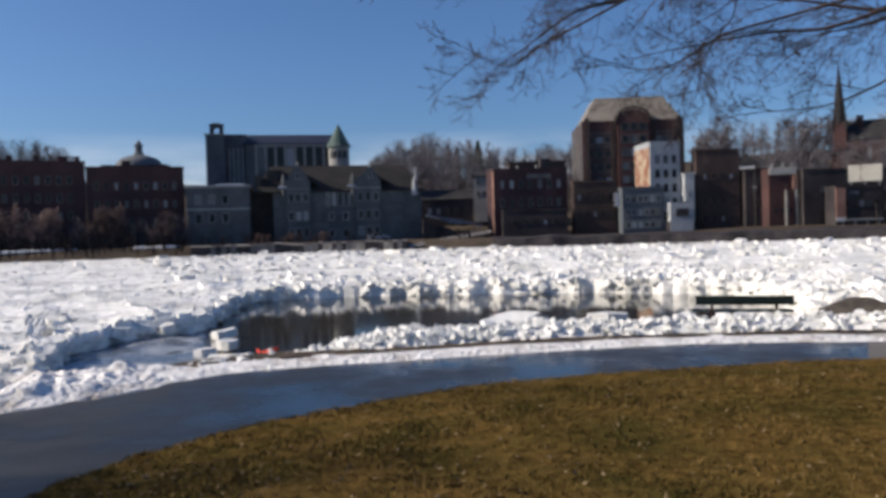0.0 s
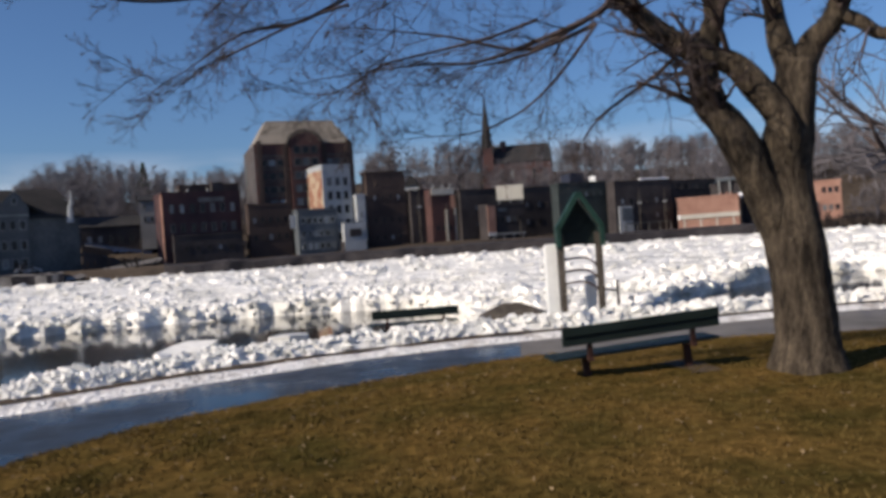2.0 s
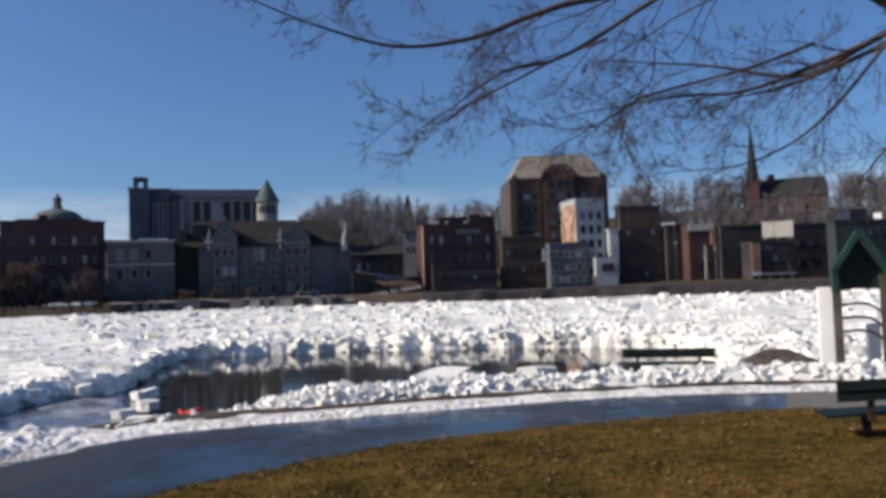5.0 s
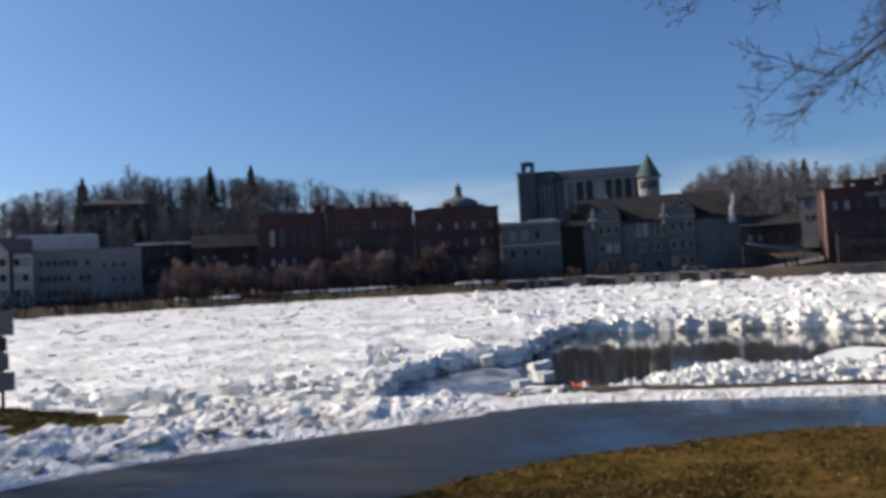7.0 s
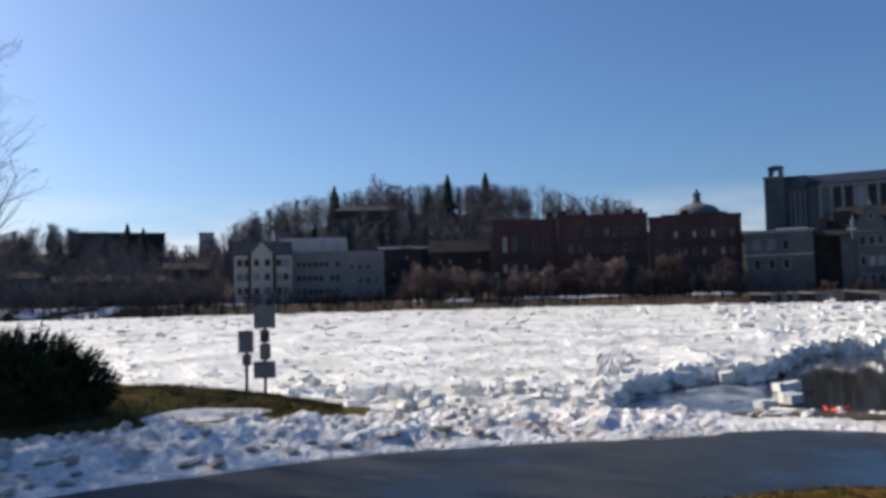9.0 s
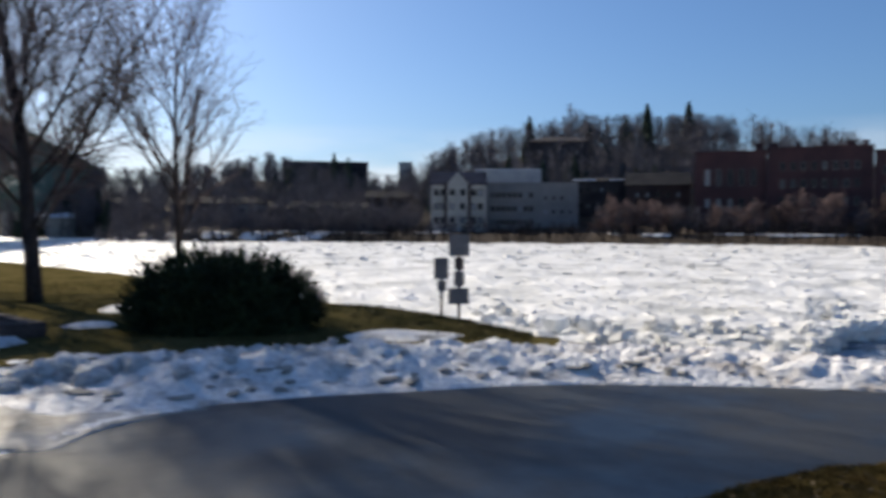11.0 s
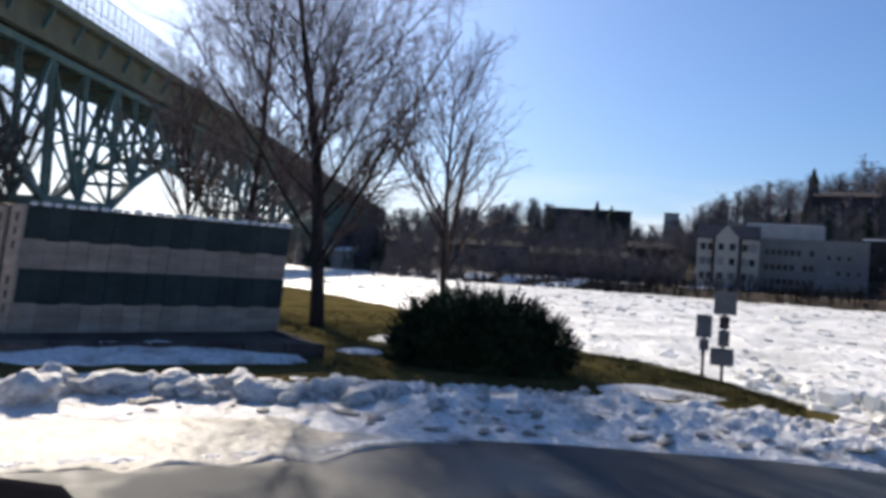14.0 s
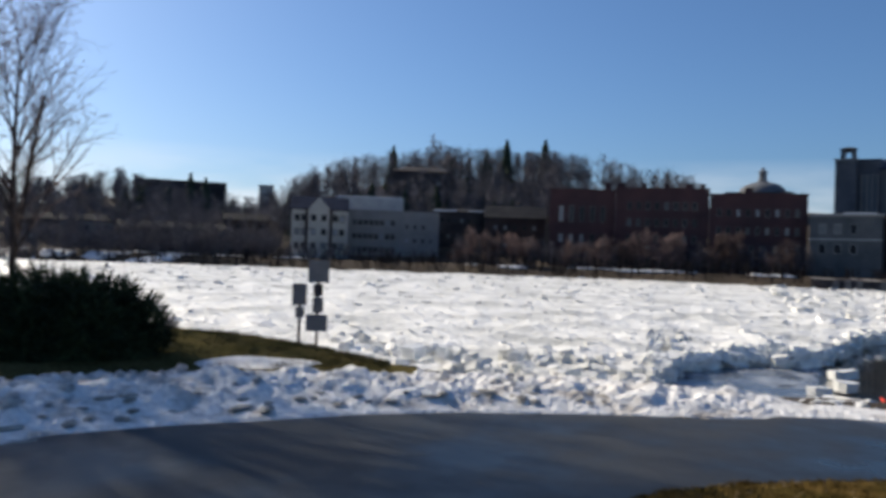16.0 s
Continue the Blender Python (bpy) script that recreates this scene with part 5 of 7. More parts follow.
# the pale apartment house with a front gable
r4, W, H = house("apartment_house", "pale cream four-storey apartment house with a front gable", "building", 53.3, 49.35, 180, -0.6, 12.0, 9, M_CREAM,
                 [(10.6, 1, 1.15, 1.5, 0.05, 0.15), (10.6, 1, 1.15, 1.5, 0.17, 0.27), (7.5, 2, 1.15, 1.5, 0.04, 0.28), (4.4, 2, 1.15, 1.5, 0.04, 0.28),
                  (10.6, 2, 1.15, 1.5, 0.72, 0.96), (7.5, 2, 1.15, 1.5, 0.72, 0.96), (4.4, 2, 1.15, 1.5, 0.72, 0.96)], "gable", M_BLUEROOF, 3.0, trim=M_WINTRIM)
gx0, gx1 = -W * 0.20, W * 0.17
V = [(gx0, -1.2, -2), (gx1, -1.2, -2), (gx1, -1.2, H), ((gx0 + gx1) / 2, -1.2, H + 2.6), (gx0, -1.2, H)]
V += [(x, 0.3, z) for x, y, z in V]
F = [(0, 1, 2, 3, 4), (9, 8, 7, 6, 5)] + [(i, 5 + i, 5 + (i + 1) % 5, (i + 1) % 5) for i in range(5)]
part("gable_bay", mesh_of("gable_bay", V, F, M_CREAM), r4)
for zc in (10.6, 7.5, 4.4):
    for u in (0.25, 0.75):
        add_window(r4, 1.2, 1.5, M_WINTRIM, pose(gx0 + (gx1 - gx0) * u, -1.2, zc))
for q in (gx0 - 0.35, gx1 + 0.35):
    part("downpipe", box_mesh("downpipe", M_BROWN, q - 0.38, q + 0.38, -0.4, 0, 0, H), r4)
part("plinth", box_mesh("plinth", M_FARWHITE, -W / 2 - 0.1, W / 2 + 0.1, -1.35, -1.21, 1.6, 2.6), r4)
r5, W5, H5 = house("apartment_wing", "grey-beige rear wing with small windows", "building", 49.3, 42.8, 186, -0.6, 12.2, 9, M_GREYSIDING,
                   [(10.3, 8, 1.2, 1.5, 0.04, 0.52), (7.1, 8, 1.2, 1.5, 0.04, 0.52), (4.0, 8, 1.2, 1.5, 0.04, 0.52), (9.6, 4, 0.9, 1.2, 0.6, 0.96), (6.4, 4, 0.9, 1.2, 0.6, 0.96)], "flat", M_SNOW)
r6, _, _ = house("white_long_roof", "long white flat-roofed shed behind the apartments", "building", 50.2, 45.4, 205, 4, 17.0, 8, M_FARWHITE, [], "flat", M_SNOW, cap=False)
for az, zc in ((61.0, 0.5), (64.5, 0.5), (58.3, 0.5)):
    house("bank_house", "dim wooden house on the far wooded bank", "house", az + 1.3, az - 1.3, 214 + az * 0.2, zc, zc + 7.5, 9, M_DARK,
          [(5.2, 4, 0.9, 1.2, 0.1, 0.9), (2.4, 4, 0.9, 1.2, 0.1, 0.9)], "gable", M_SLATE, 2.0)
for az, hw, d, zc, h, wm, rm, lab in ((56.4, 1.5, 196, 3.0, 6.5, M_BROWN, M_BROWNROOF, "brown house with a dark roof among bare trees"),
                                 (59.6, 2.2, 192, 1.2, 5.4, M_BLUEGREY, M_SLATE, "low blue-grey building on the wooded bank"),
                                 (63.0, 1.7, 188, 0.8, 5.8, M_BROWN, M_SLATE, "low brown building on the wooded bank"),
                                 (66.6, 1.6, 196, 1.6, 6.2, M_GREYSIDING, M_SLATE, "grey sided house on the wooded bank"),
                                 (69.8, 1.5, 205, 2.0, 6.0, M_DARK, M_SLATE, "dark house with a slate roof above the shore"),
                                 (73.5, 1.8, 236, 2.0, 6.5, M_BROWN, M_SLATE, "brown house among trees above the shore")):
    house("bank_house", lab, "house", az + hw, az - hw, d, zc, zc + h, 8, wm, [(h - 1.7, 5, 1.0, 1.3, 0.06, 0.94), (h - 4.2, 5, 1.0, 1.3, 0.06, 0.94)], "gable", rm, 1.6)
house("bank_house", "flat-roofed block on the hill crest among trees", "house", 63.6, 57.8, 300, 16, 26.0, 12, M_DARK, [(7, 6, 1.2, 1.5, 0.1, 0.9)])
house("tower_block", "distant pale tower block beyond the hill", "building", 55.6, 54.6, 330, 14, 28.5, 10, M_CREAM, [(11, 3, 1.2, 1.5, 0.1, 0.9), (7.5, 3, 1.2, 1.5, 0.1, 0.9)])
house("bank_house", "pale shed with a snow roof by the far shore", "house", 79.5, 77.3, 232, -0.8, 4.6, 7, M_CREAM, [], "gable", M_SNOW, 1.0)
for a0, a1, d, z in ((18, 27, 168.2, 0.0), (28.5, 33, 168.2, 0.0), (35, 41.5, 168.2, 0.0)):
    V, F = [], []
    n = 60
    for i in range(n):
        a = a0 + (a1 - a0) * i / (n - 1)
        w = -0.2 + 1.9 * abs(noise.noise(Vector((a * 0.4, d, 0))))
        q, q2 = P(a, d), P(a, d + 2.2)
        V += [(q.x, q.y, z - 0.3), (q.x, q.y, z + w), (q2.x, q2.y, z + w + 0.3)]
    for i in range(n - 1):
        F += [(3 * i, 3 * i + 1, 3 * i + 4, 3 * i + 3), (3 * i + 1, 3 * i + 2, 3 * i + 5, 3 * i + 4)]
    tagged(new("snow_terrace", mesh_of("snow_terrace", V, [tuple(reversed(f)) for f in F], M_SNOW)), "snow-covered terrace edge on the far bank", "snow", kind="structure")

def far_patch(az, d, w, h, seed):
    """A ragged patch of snow lying on the far slope."""
    V, F, n = [], [], 14
    for i in range(n):
        t = 2 * math.pi * i / n
        k = 1 + 0.55 * noise.noise(Vector((math.cos(t) * 1.3, math.sin(t) * 1.3, seed)))
        q = P(az - math.degrees(w * k * math.cos(t) / d), d + h * k * math.sin(t))
        a, r = math.degrees(math.atan2(-q.x, q.y)), q.length
        V.append((q.x, q.y, ground_z(q.x, q.y, a, r) + 0.22))
    c = P(az, d)
    V += [(x, y, z - 0.3) for x, y, z in V] + [(c.x, c.y, ground_z(c.x, c.y, az, d) + 0.32)]
    F = [(i, (i + 1) % n, 2 * n) for i in range(n)] + [(n + i, n + (i + 1) % n, (i + 1) % n, i) for i in range(n)]
    return tagged(new("snow_patch", mesh_of("snow_patch", V, F, M_SNOW)), "ragged snow patch on the far wooded slope", "snow", "far snow patches")


rp = random.Random(51)
for i in range(34):
    az = rp.uniform(52.5, 75)
    far_patch(az, rp.uniform(163.5, 182) + (34 if az > 71 else 0) * (az - 70) / 5, rp.uniform(0.8, 3.2), rp.uniform(1.0, 3.0), i * 1.9)
for i in range(16):
    far_patch(rp.uniform(17.5, 42), rp.uniform(161, 167), rp.uniform(1.0, 4.0), rp.uniform(0.6, 1.5), 90 + i * 1.7)

# the street that climbs from the river between the stone building and the brick shops
V, F = [], []
for i in range(12):
    t = i / 11
    d = 168.5 + 26 * t
    z = 0.2 + 4.8 * t
    for az in (2.6 - 3.0 * t, -2.9 - 0.4 * t):
        q = P(az, d, z)
        V.append((q.x, q.y, q.z))
for i in range(11):
    F.append((2 * i, 2 * i + 2, 2 * i + 3, 2 * i + 1))
M_QUAY = paint("dark_quay_stone", (0.026, 0.024, 0.027), (0.062, 0.056, 0.058), 0.25, 2.5, 0.9, 0.7, 0.12, grain=0.35)
for a0, a1 in ((-46.0, -3.6), (2.6, 17.6)):
    V, F = [], []
    n = int((a1 - a0) * 3)
    for i in range(n + 1):
        a = a0 + (a1 - a0) * i / n
        r0 = lerp_tab(R_FAR, a) + 0.8 + 0.5 * noise.noise(Vector((a * 0.7, 2, 0)))
        zt = 0.75 + 0.35 * noise.noise(Vector((a * 0.45, 6, 0))) + 0.15 * noise.noise(Vector((a * 2.3, 1, 0)))
        for r, z in ((r0, -1.8), (r0 + 0.3, zt), (r0 + 9.0, zt + 0.25), (r0 + 9.5, -1.8)):
            q = P(a, r)
            V.append((q.x, q.y, z))
    for i in range(n):
        o = 4 * i
        F += [(o, o + 4, o + 5, o + 1), (o + 1, o + 5, o + 6, o + 2), (o + 2, o + 6, o + 7, o + 3)]
    F += [(3, 2, 1, 0), (4 * n, 4 * n + 1, 4 * n + 2, 4 * n + 3)]
    tagged(new("quay_wall", mesh_of("quay_wall", V, F, M_QUAY)), "dark old stone quay wall along the far shore", "wall", kind="structure")
M_STREET = paint("snowy_street", (0.11, 0.10, 0.095), (0.24, 0.23, 0.22), 0.25, 3, 0.8, 0.3, 0.05, grain=0.2)
tagged(new("street", mesh_of("street", V, [tuple(reversed(f)) for f in F], M_STREET)), "grey slushy street climbing from the far shore", "road", kind="structure")


V, F = [], []
for i in range(16):
    t = i / 15
    q, q2 = P(1.4 - 2.3 * t, 170.0 + 3 * t), P(1.4 - 2.3 * t, 170.7 + 3 * t)
    zt = 4.6 - 2.2 * t + 0.15 * noise.noise(Vector((t * 9, 1, 0)))
    V += [(q.x, q.y, -1.5), (q.x, q.y, zt), (q2.x, q2.y, zt), (q2.x, q2.y, -1.5)]
for i in range(15):
    o = 4 * i
    F += [(o, o + 4, o + 5, o + 1), (o + 1, o + 5, o + 6, o + 2), (o + 2, o + 6, o + 7, o + 3)]
F += [(0, 1, 2, 3), (63, 62, 61, 60)]
tagged(new("retaining_wall", mesh_of("retaining_wall", V, [tuple(reversed(f)) for f in F], M_DARK)), "dark stone retaining wall below the climbing street", "wall", kind="structure")
for i, (a0, d0, z0, a1, d1, z1) in enumerate(((2.5, 149.8, -0.3, -3.5, 173.0, 2.1), (1.2, 172.5, 6.0, -2.9, 180, 3.4))):
    V, F = [], []
    for k in range(20):
        t = k / 19
        for w in (-1.4, 1.4):
            q = P(a0 + (a1 - a0) * t, d0 + (d1 - d0) * t + w * 1.6)
            V.append((q.x, q.y, z0 + (z1 - z0) * t + (0.35 if w > 0 else -0.35)))
    for k in range(19):
        F.append((2 * k, 2 * k + 1, 2 * k + 3, 2 * k + 2))
    tagged(new("ramp", mesh_of("ramp", V, F, M_STREET)), "pale salted ramp road climbing the far bank", "road", kind="structure")


def small_car(az, d, z, turn, m, label):
    p = P(az, d, z)
    root = thing("parked_car", label, "car", pose(p.x, p.y, p.z, 0, 0, az + turn))
    prof = [(-2.2, 0.35), (-2.2, 0.8), (-1.6, 0.95), (-1.0, 1.45), (0.7, 1.45), (1.3, 0.98), (2.2, 0.85), (2.25, 0.35)]
    V = [(x, -0.85, zz) for x, zz in prof] + [(x, 0.85, zz) for x, zz in prof]
    n = len(prof)
    F = [tuple(range(n)), tuple(reversed(range(n, 2 * n)))] + [(i, n + i, n + (i + 1) % n, (i + 1) % n) for i in range(n)]
    part("body", mesh_of("body", V, F, m), root)
    part("side_window", box_mesh("side_window", M_GLASS, -0.95, 0.75, -0.88, -0.84, 1.0, 1.38), root)
    for x in (-1.35, 1.4):
        for y in (-0.8, 0.8):
            v, f = cyl_vf(0.33, 0.33, -0.12, 0.12, 14)
            part("wheel", mesh_of("wheel", [(x + a, y + c, 0.33 + b) for a, b, c in v], f, M_TYRE), root)
    return root


small_car(0.2, 176.5, 2.15, 12, M_CARPAINT, "dark car parked on the climbing street")
small_car(-1.1, 184, 3.6, 8, M_FARWHITE, "white car parked up the street")
small_car(4.6, 167.6, 0.95, 4, M_FARWHITE, "pale car standing on the far shore")

# shops and offices to the right of the street
shops, W, H = house("brick_shops", "dark red brick commercial building with sunlit end wall", "building", -3.45, -9.3, 175, -0.5, 15.2, 14, M_SHADEBRICK,
      [(12.6, 7, 1.0, 1.9, 0.05, 0.95), (8.6, 7, 1.0, 1.9, 0.05, 0.95), (4.6, 6, 1.2, 1.9, 0.05, 0.95)], yaw=5, trim=M_WINTRIM)
# lit twin of the shaded front: sun put in as orange brick
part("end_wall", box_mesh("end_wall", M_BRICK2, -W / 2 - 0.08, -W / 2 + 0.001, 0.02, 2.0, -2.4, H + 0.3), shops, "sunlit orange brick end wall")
part("penthouse", box_mesh("penthouse", M_DARK, W * 0.18, W * 0.32, 3, 5.5, H, H + 2.6), shops)
for q in (-0.36, -0.28, -0.14, 0.12):
    part("roof_vent", mesh_of("roof_vent", *cyl_vf(0.3, 0.24, H, H + 1.2, 8, W * q, 3.0), M_TRIM), shops)
part("roof_mast", mesh_of("roof_mast", *cyl_vf(0.08, 0.04, H, H + 4.0, 6, W * 0.15, 3.0), M_POST), shops)
part("name_band", box_mesh("name_band", M_WINTRIM, -W * 0.05, W * 0.28, -0.14, -0.02, 13.9, 14.8), shops)
house("dark_lean_to", "low dark boarded annex before the brick shops", "building", -4.3, -9.0, 171.5, -0.5, 6.2, 3, M_DARK, [(4.2, 5, 1.0, 1.2, 0.1, 0.9)], lit=0.4)
house("white_house", "narrow pale grey house up the street", "house", -2.3, -3.4, 200, 7, 16.0, 8, M_GREYSIDING, [(7.5, 2, 0.8, 1.4, 0.1, 0.9), (4.5, 2, 0.8, 1.4, 0.1, 0.9)], "gable", M_SLATE, 1.5, square=False)
house("street_house", "dark porch-fronted building beside the street", "house", 1.4, -2.2, 202, 3, 10.5, 8, M_DARK, [(4.5, 5, 1.2, 1.8, 0.05, 0.95)], "gable", M_SLATE, 2.5)
house("roof_block", "brown flat building stepping up behind the shops", "building", -4.8, -9.0, 196, 6, 18.4, 8, M_BROWN, [(9.6, 6, 1.1, 1.6, 0.05, 0.95)])
house("brown_shops", "dark brown brick shop building", "building", -9.3, -12.45, 174, -0.5, 11.8, 12, M_BROWN, [(9.2, 5, 1.0, 1.5, 0.05, 0.95), (5.6, 5, 1.0, 1.5, 0.05, 0.95)], lit=0.4)
house("grey_shops", "blue-grey clapboard building with rows of windows", "building", -12.45, -15.9, 172, -0.5, 10.0, 10, M_BLUEGREY, [(8.4, 6, 0.9, 1.4, 0.05, 0.95), (5.6, 6, 0.9, 1.4, 0.05, 0.95), (3.0, 6, 0.9, 1.4, 0.05, 0.95)], trim=M_SILL)
# sun on the left side wall, added as a white strip
part("side_board", box_mesh("side_board", M_FARWHITE, -6.0, -4.9, -0.4, -0.1, 7.0, 9.8), bpy.data.objects["grey_shops"], "white strip standing in for the sunlit side wall")
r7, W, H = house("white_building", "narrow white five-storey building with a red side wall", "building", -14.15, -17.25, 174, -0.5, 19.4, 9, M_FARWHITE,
                 [(q, 3, 0.95, 1.7, 0.10, 0.94) for q in (16.6, 13.6, 10.6, 7.6, 4.6)], yaw=22, square=False, trim=M_DARK)
part("mural_wall", box_mesh("mural_wall", M_MURAL, -W / 2 - 0.06, -W / 2, 0.3, 9, 5.5, 19.2), r7, "faded red and ochre painted wall")
part("mural_base", box_mesh("mural_base", M_WHITE, -W / 2 - 0.10, -W / 2 - 0.06, 0.6, 8.6, 5.6, 8.2), r7, "white painted lower wall")
house("white_annex", "white stepped annex with small windows", "building", -17.0, -17.6, 173.5, -0.5, 12.6, 5, M_FARWHITE, [(9.0, 1, 0.8, 1.4, 0.1, 0.9), (6.0, 1, 0.8, 1.4, 0.1, 0.9)])
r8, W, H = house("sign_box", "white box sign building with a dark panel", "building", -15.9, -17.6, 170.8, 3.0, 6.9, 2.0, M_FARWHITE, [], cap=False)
part("panel", box_mesh("panel", M_DARK, -W * 0.25, W * 0.3, -0.12, 0, 1.0, 2.6), r8)
house("dark_shed", "dark boarded shed under the white sign", "building", -15.8, -17.7, 171, -0.6, 3.0, 2.2, M_DARK, [], cap=False)

# the tall brick office block with a hipped roof and an arched centre
r9, W, H = house("office_tower", "tall dark brick office block with arched centre and tan hipped roof", "building", -9.65, -17.55, 215, 1.0, 29.6, 20, M_BRICK,
                 [(H0, 3, 2.0, 1.9, 0.03, 0.30) for H0 in (10, 13.5, 17, 20.5, 24)] + [(H0, 3, 2.0, 1.9, 0.70, 0.97) for H0 in (10, 13.5, 17, 20.5, 24)], yaw=11,
                 side_rows=[(q, 5, 1.5, 1.9, 0.05, 0.95) for q in (10, 13.5, 17, 20.5, 24)], trim=M_WINTRIM, square=False)
V = [(-W / 2, 0, H), (W / 2, 0, H), (W / 2, 20, H), (-W / 2, 20, H), (-W / 2 + 4.2, 5, H + 7.2), (W / 2 - 4.2, 5, H + 7.2), (W / 2 - 4.2, 15, H + 7.2), (-W / 2 + 4.2, 15, H + 7.2)]
part("hip_roof", mesh_of("hip_roof", V, [(0, 1, 5, 4), (1, 2, 6, 5), (2, 3, 7, 6), (3, 0, 4, 7), (4, 5, 6, 7), (3, 2, 1, 0)], M_TANROOF), r9, "tan standing-seam hipped roof")
V, n = [], 16
for y in (-1.3, 0.2):
    V += [(-4.2, y, -2), (4.2, y, -2)] + [(4.2 * math.cos(math.pi * i / n), y, H - 0.3 + 3.5 * math.sin(math.pi * i / n)) for i in range(n + 1)]
k = n + 3
part("arched_bay", mesh_of("arched_bay", V, [tuple(range(k)), tuple(reversed(range(k, 2 * k)))] + [(i, k + i, k + (i + 1) % k, (i + 1) % k) for i in range(k)], M_BRICK), r9)
for q in (10, 13.5, 17, 20.5, 24, 27.2):
    for x in (-2.3, 0, 2.3):
        add_window(r9, 1.9, 2.1, M_WINTRIM, pose(x, -1.3, q))
for q in (8.2, 11.8, 15.3, 18.8, 22.3, 25.8):
    part("band_course", box_mesh("band_course", M_WINTRIM, -W / 2 - 0.1, -4.25, -0.12, 0.02, q - 0.18, q + 0.18), r9)
    part("band_course", box_mesh("band_course", M_WINTRIM, 4.25, W / 2 + 0.1, -0.12, 0.02, q - 0.18, q + 0.18), r9)
V = []
for i in range(n + 1):
    a = math.pi * i / n
    V += [(4.3 * math.cos(a), -1.5, H - 0.3 + 3.6 * math.sin(a)), (4.9 * math.cos(a), -1.5, H - 0.3 + 4.2 * math.sin(a)), (4.9 * math.cos(a), 0.4, H - 0.3 + 4.2 * math.sin(a))]
part("arch_moulding", mesh_of("arch_moulding", V, [q for i in range(n) for q in ((3 * i, 3 * i + 3, 3 * i + 4, 3 * i + 1), (3 * i + 1, 3 * i + 4, 3 * i + 5, 3 * i + 2))], M_BROWNROOF), r9)
for x in (-W / 2 + 1.2, -5.2, 5.2, W / 2 - 1.2):
    part("pier", box_mesh("pier", M_BROWN, x - 0.6, x + 0.6, -0.5, 0, -2, H + (1.2 if abs(x) > 6 else 0)), r9)
for y in (1.0, 7.0, 13.0, 19.0):
    part("pier", box_mesh("pier", M_TRIM, -W / 2 - 0.5, -W / 2, y - 0.3, y + 0.3, -2, H), r9)

# towards the church
house("dark_block", "dark old brick block with a few small windows", "building", -17.6, -20.7, 176, -0.5, 17.4, 12, M_BROWN,
      [(12.6, 4, 0.8, 1.3, 0.1, 0.9), (7.6, 4, 0.8, 1.3, 0.1, 0.9), (3.8, 4, 0.8, 1.3, 0.1, 0.9)], lit=0.4)
house("dormer_house", "small white gabled house front", "house", -20.5, -21.5, 195, 5, 15.8, 6, M_FARWHITE, [(8.6, 1, 1.0, 1.6, 0.2, 0.8)], "front_gable", M_SLATE, 2.4, square=False)
# shadow on this row comes from M_DARK's colour
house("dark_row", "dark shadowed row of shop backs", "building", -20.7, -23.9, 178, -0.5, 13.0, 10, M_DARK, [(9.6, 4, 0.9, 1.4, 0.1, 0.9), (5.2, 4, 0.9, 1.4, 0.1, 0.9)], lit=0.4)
r10, W, H = house("brick_shop", "red brick shop with a pale fascia board", "building", -22.0, -24.3, 175, -0.5, 12.6, 6, M_BRICK, [(5.0, 3, 1.0, 1.4, 0.1, 0.9)])
part("fascia", box_mesh("fascia", M_CREAM, -W / 2, W / 2, -0.35, -0.13, 12.3, 13.7), r10, "long pale fascia board")
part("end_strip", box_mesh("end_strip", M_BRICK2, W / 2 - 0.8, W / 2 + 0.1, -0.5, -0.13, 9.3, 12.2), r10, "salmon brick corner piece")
part("corner_post", box_mesh("corner_post", M_SILL, W / 2 - 0.15, W / 2 + 0.1, -0.45, -0.2, -1.5, 9.3), r10)
part("corner_post", box_mesh("corner_post", M_TRIM, W / 2 - 2.3, W / 2 - 1.85, -0.6, -0.2, -1.5, 9.0), r10)
for q in (-0.3, 0.1, 0.45):
    part("roof_vent", mesh_of("roof_vent", *cyl_vf(0.25, 0.2, 13.0, 14.6, 8, W * q, 1.0), M_METAL), r10)
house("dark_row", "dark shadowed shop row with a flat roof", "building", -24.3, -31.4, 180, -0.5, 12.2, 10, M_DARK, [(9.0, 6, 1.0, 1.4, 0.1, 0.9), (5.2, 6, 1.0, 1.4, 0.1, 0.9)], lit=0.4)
r11, W, H = house("stilt_building", "dark boarded building raised on posts over the bank", "building", -26.0, -29.3, 172, 2.4, 8.4, 8, M_DARK, [(3.0, 5, 1.1, 1.4, 0.15, 0.95)])
# brick end again coloured as sunlit
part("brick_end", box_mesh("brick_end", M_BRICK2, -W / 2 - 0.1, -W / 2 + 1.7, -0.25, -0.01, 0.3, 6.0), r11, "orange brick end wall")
part("white_base", box_mesh("white_base", M_WHITE, -W / 2 - 0.1, -W / 2 + 1.7, -0.3, -0.26, -0.35, 0.3), r11)
part("window_band", box_mesh("window_band", M_BLUEGREY, -W / 2 + 2.6, -W / 2 + 4.4, -0.08, 0.02, 4.7, 5.4), r11)
part("floor_beam", box_mesh("floor_beam", M_TRIM, -W / 2, W / 2, -0.3, -0.02, -0.3, 0.1), r11)
for u in (-0.36, -0.1, 0.16, 0.42):
    part("stilt", box_mesh("stilt", M_TRIM, W * u - 0.14, W * u + 0.14, -0.2, 0.1, -3.9, -0.3), r11)
p = P(-28.0, 174, 8.2)
bill = thing("billboard", "cream billboard on a steel frame", "billboard", pose(p.x, p.y, p.z, 0, 0, -28.0))
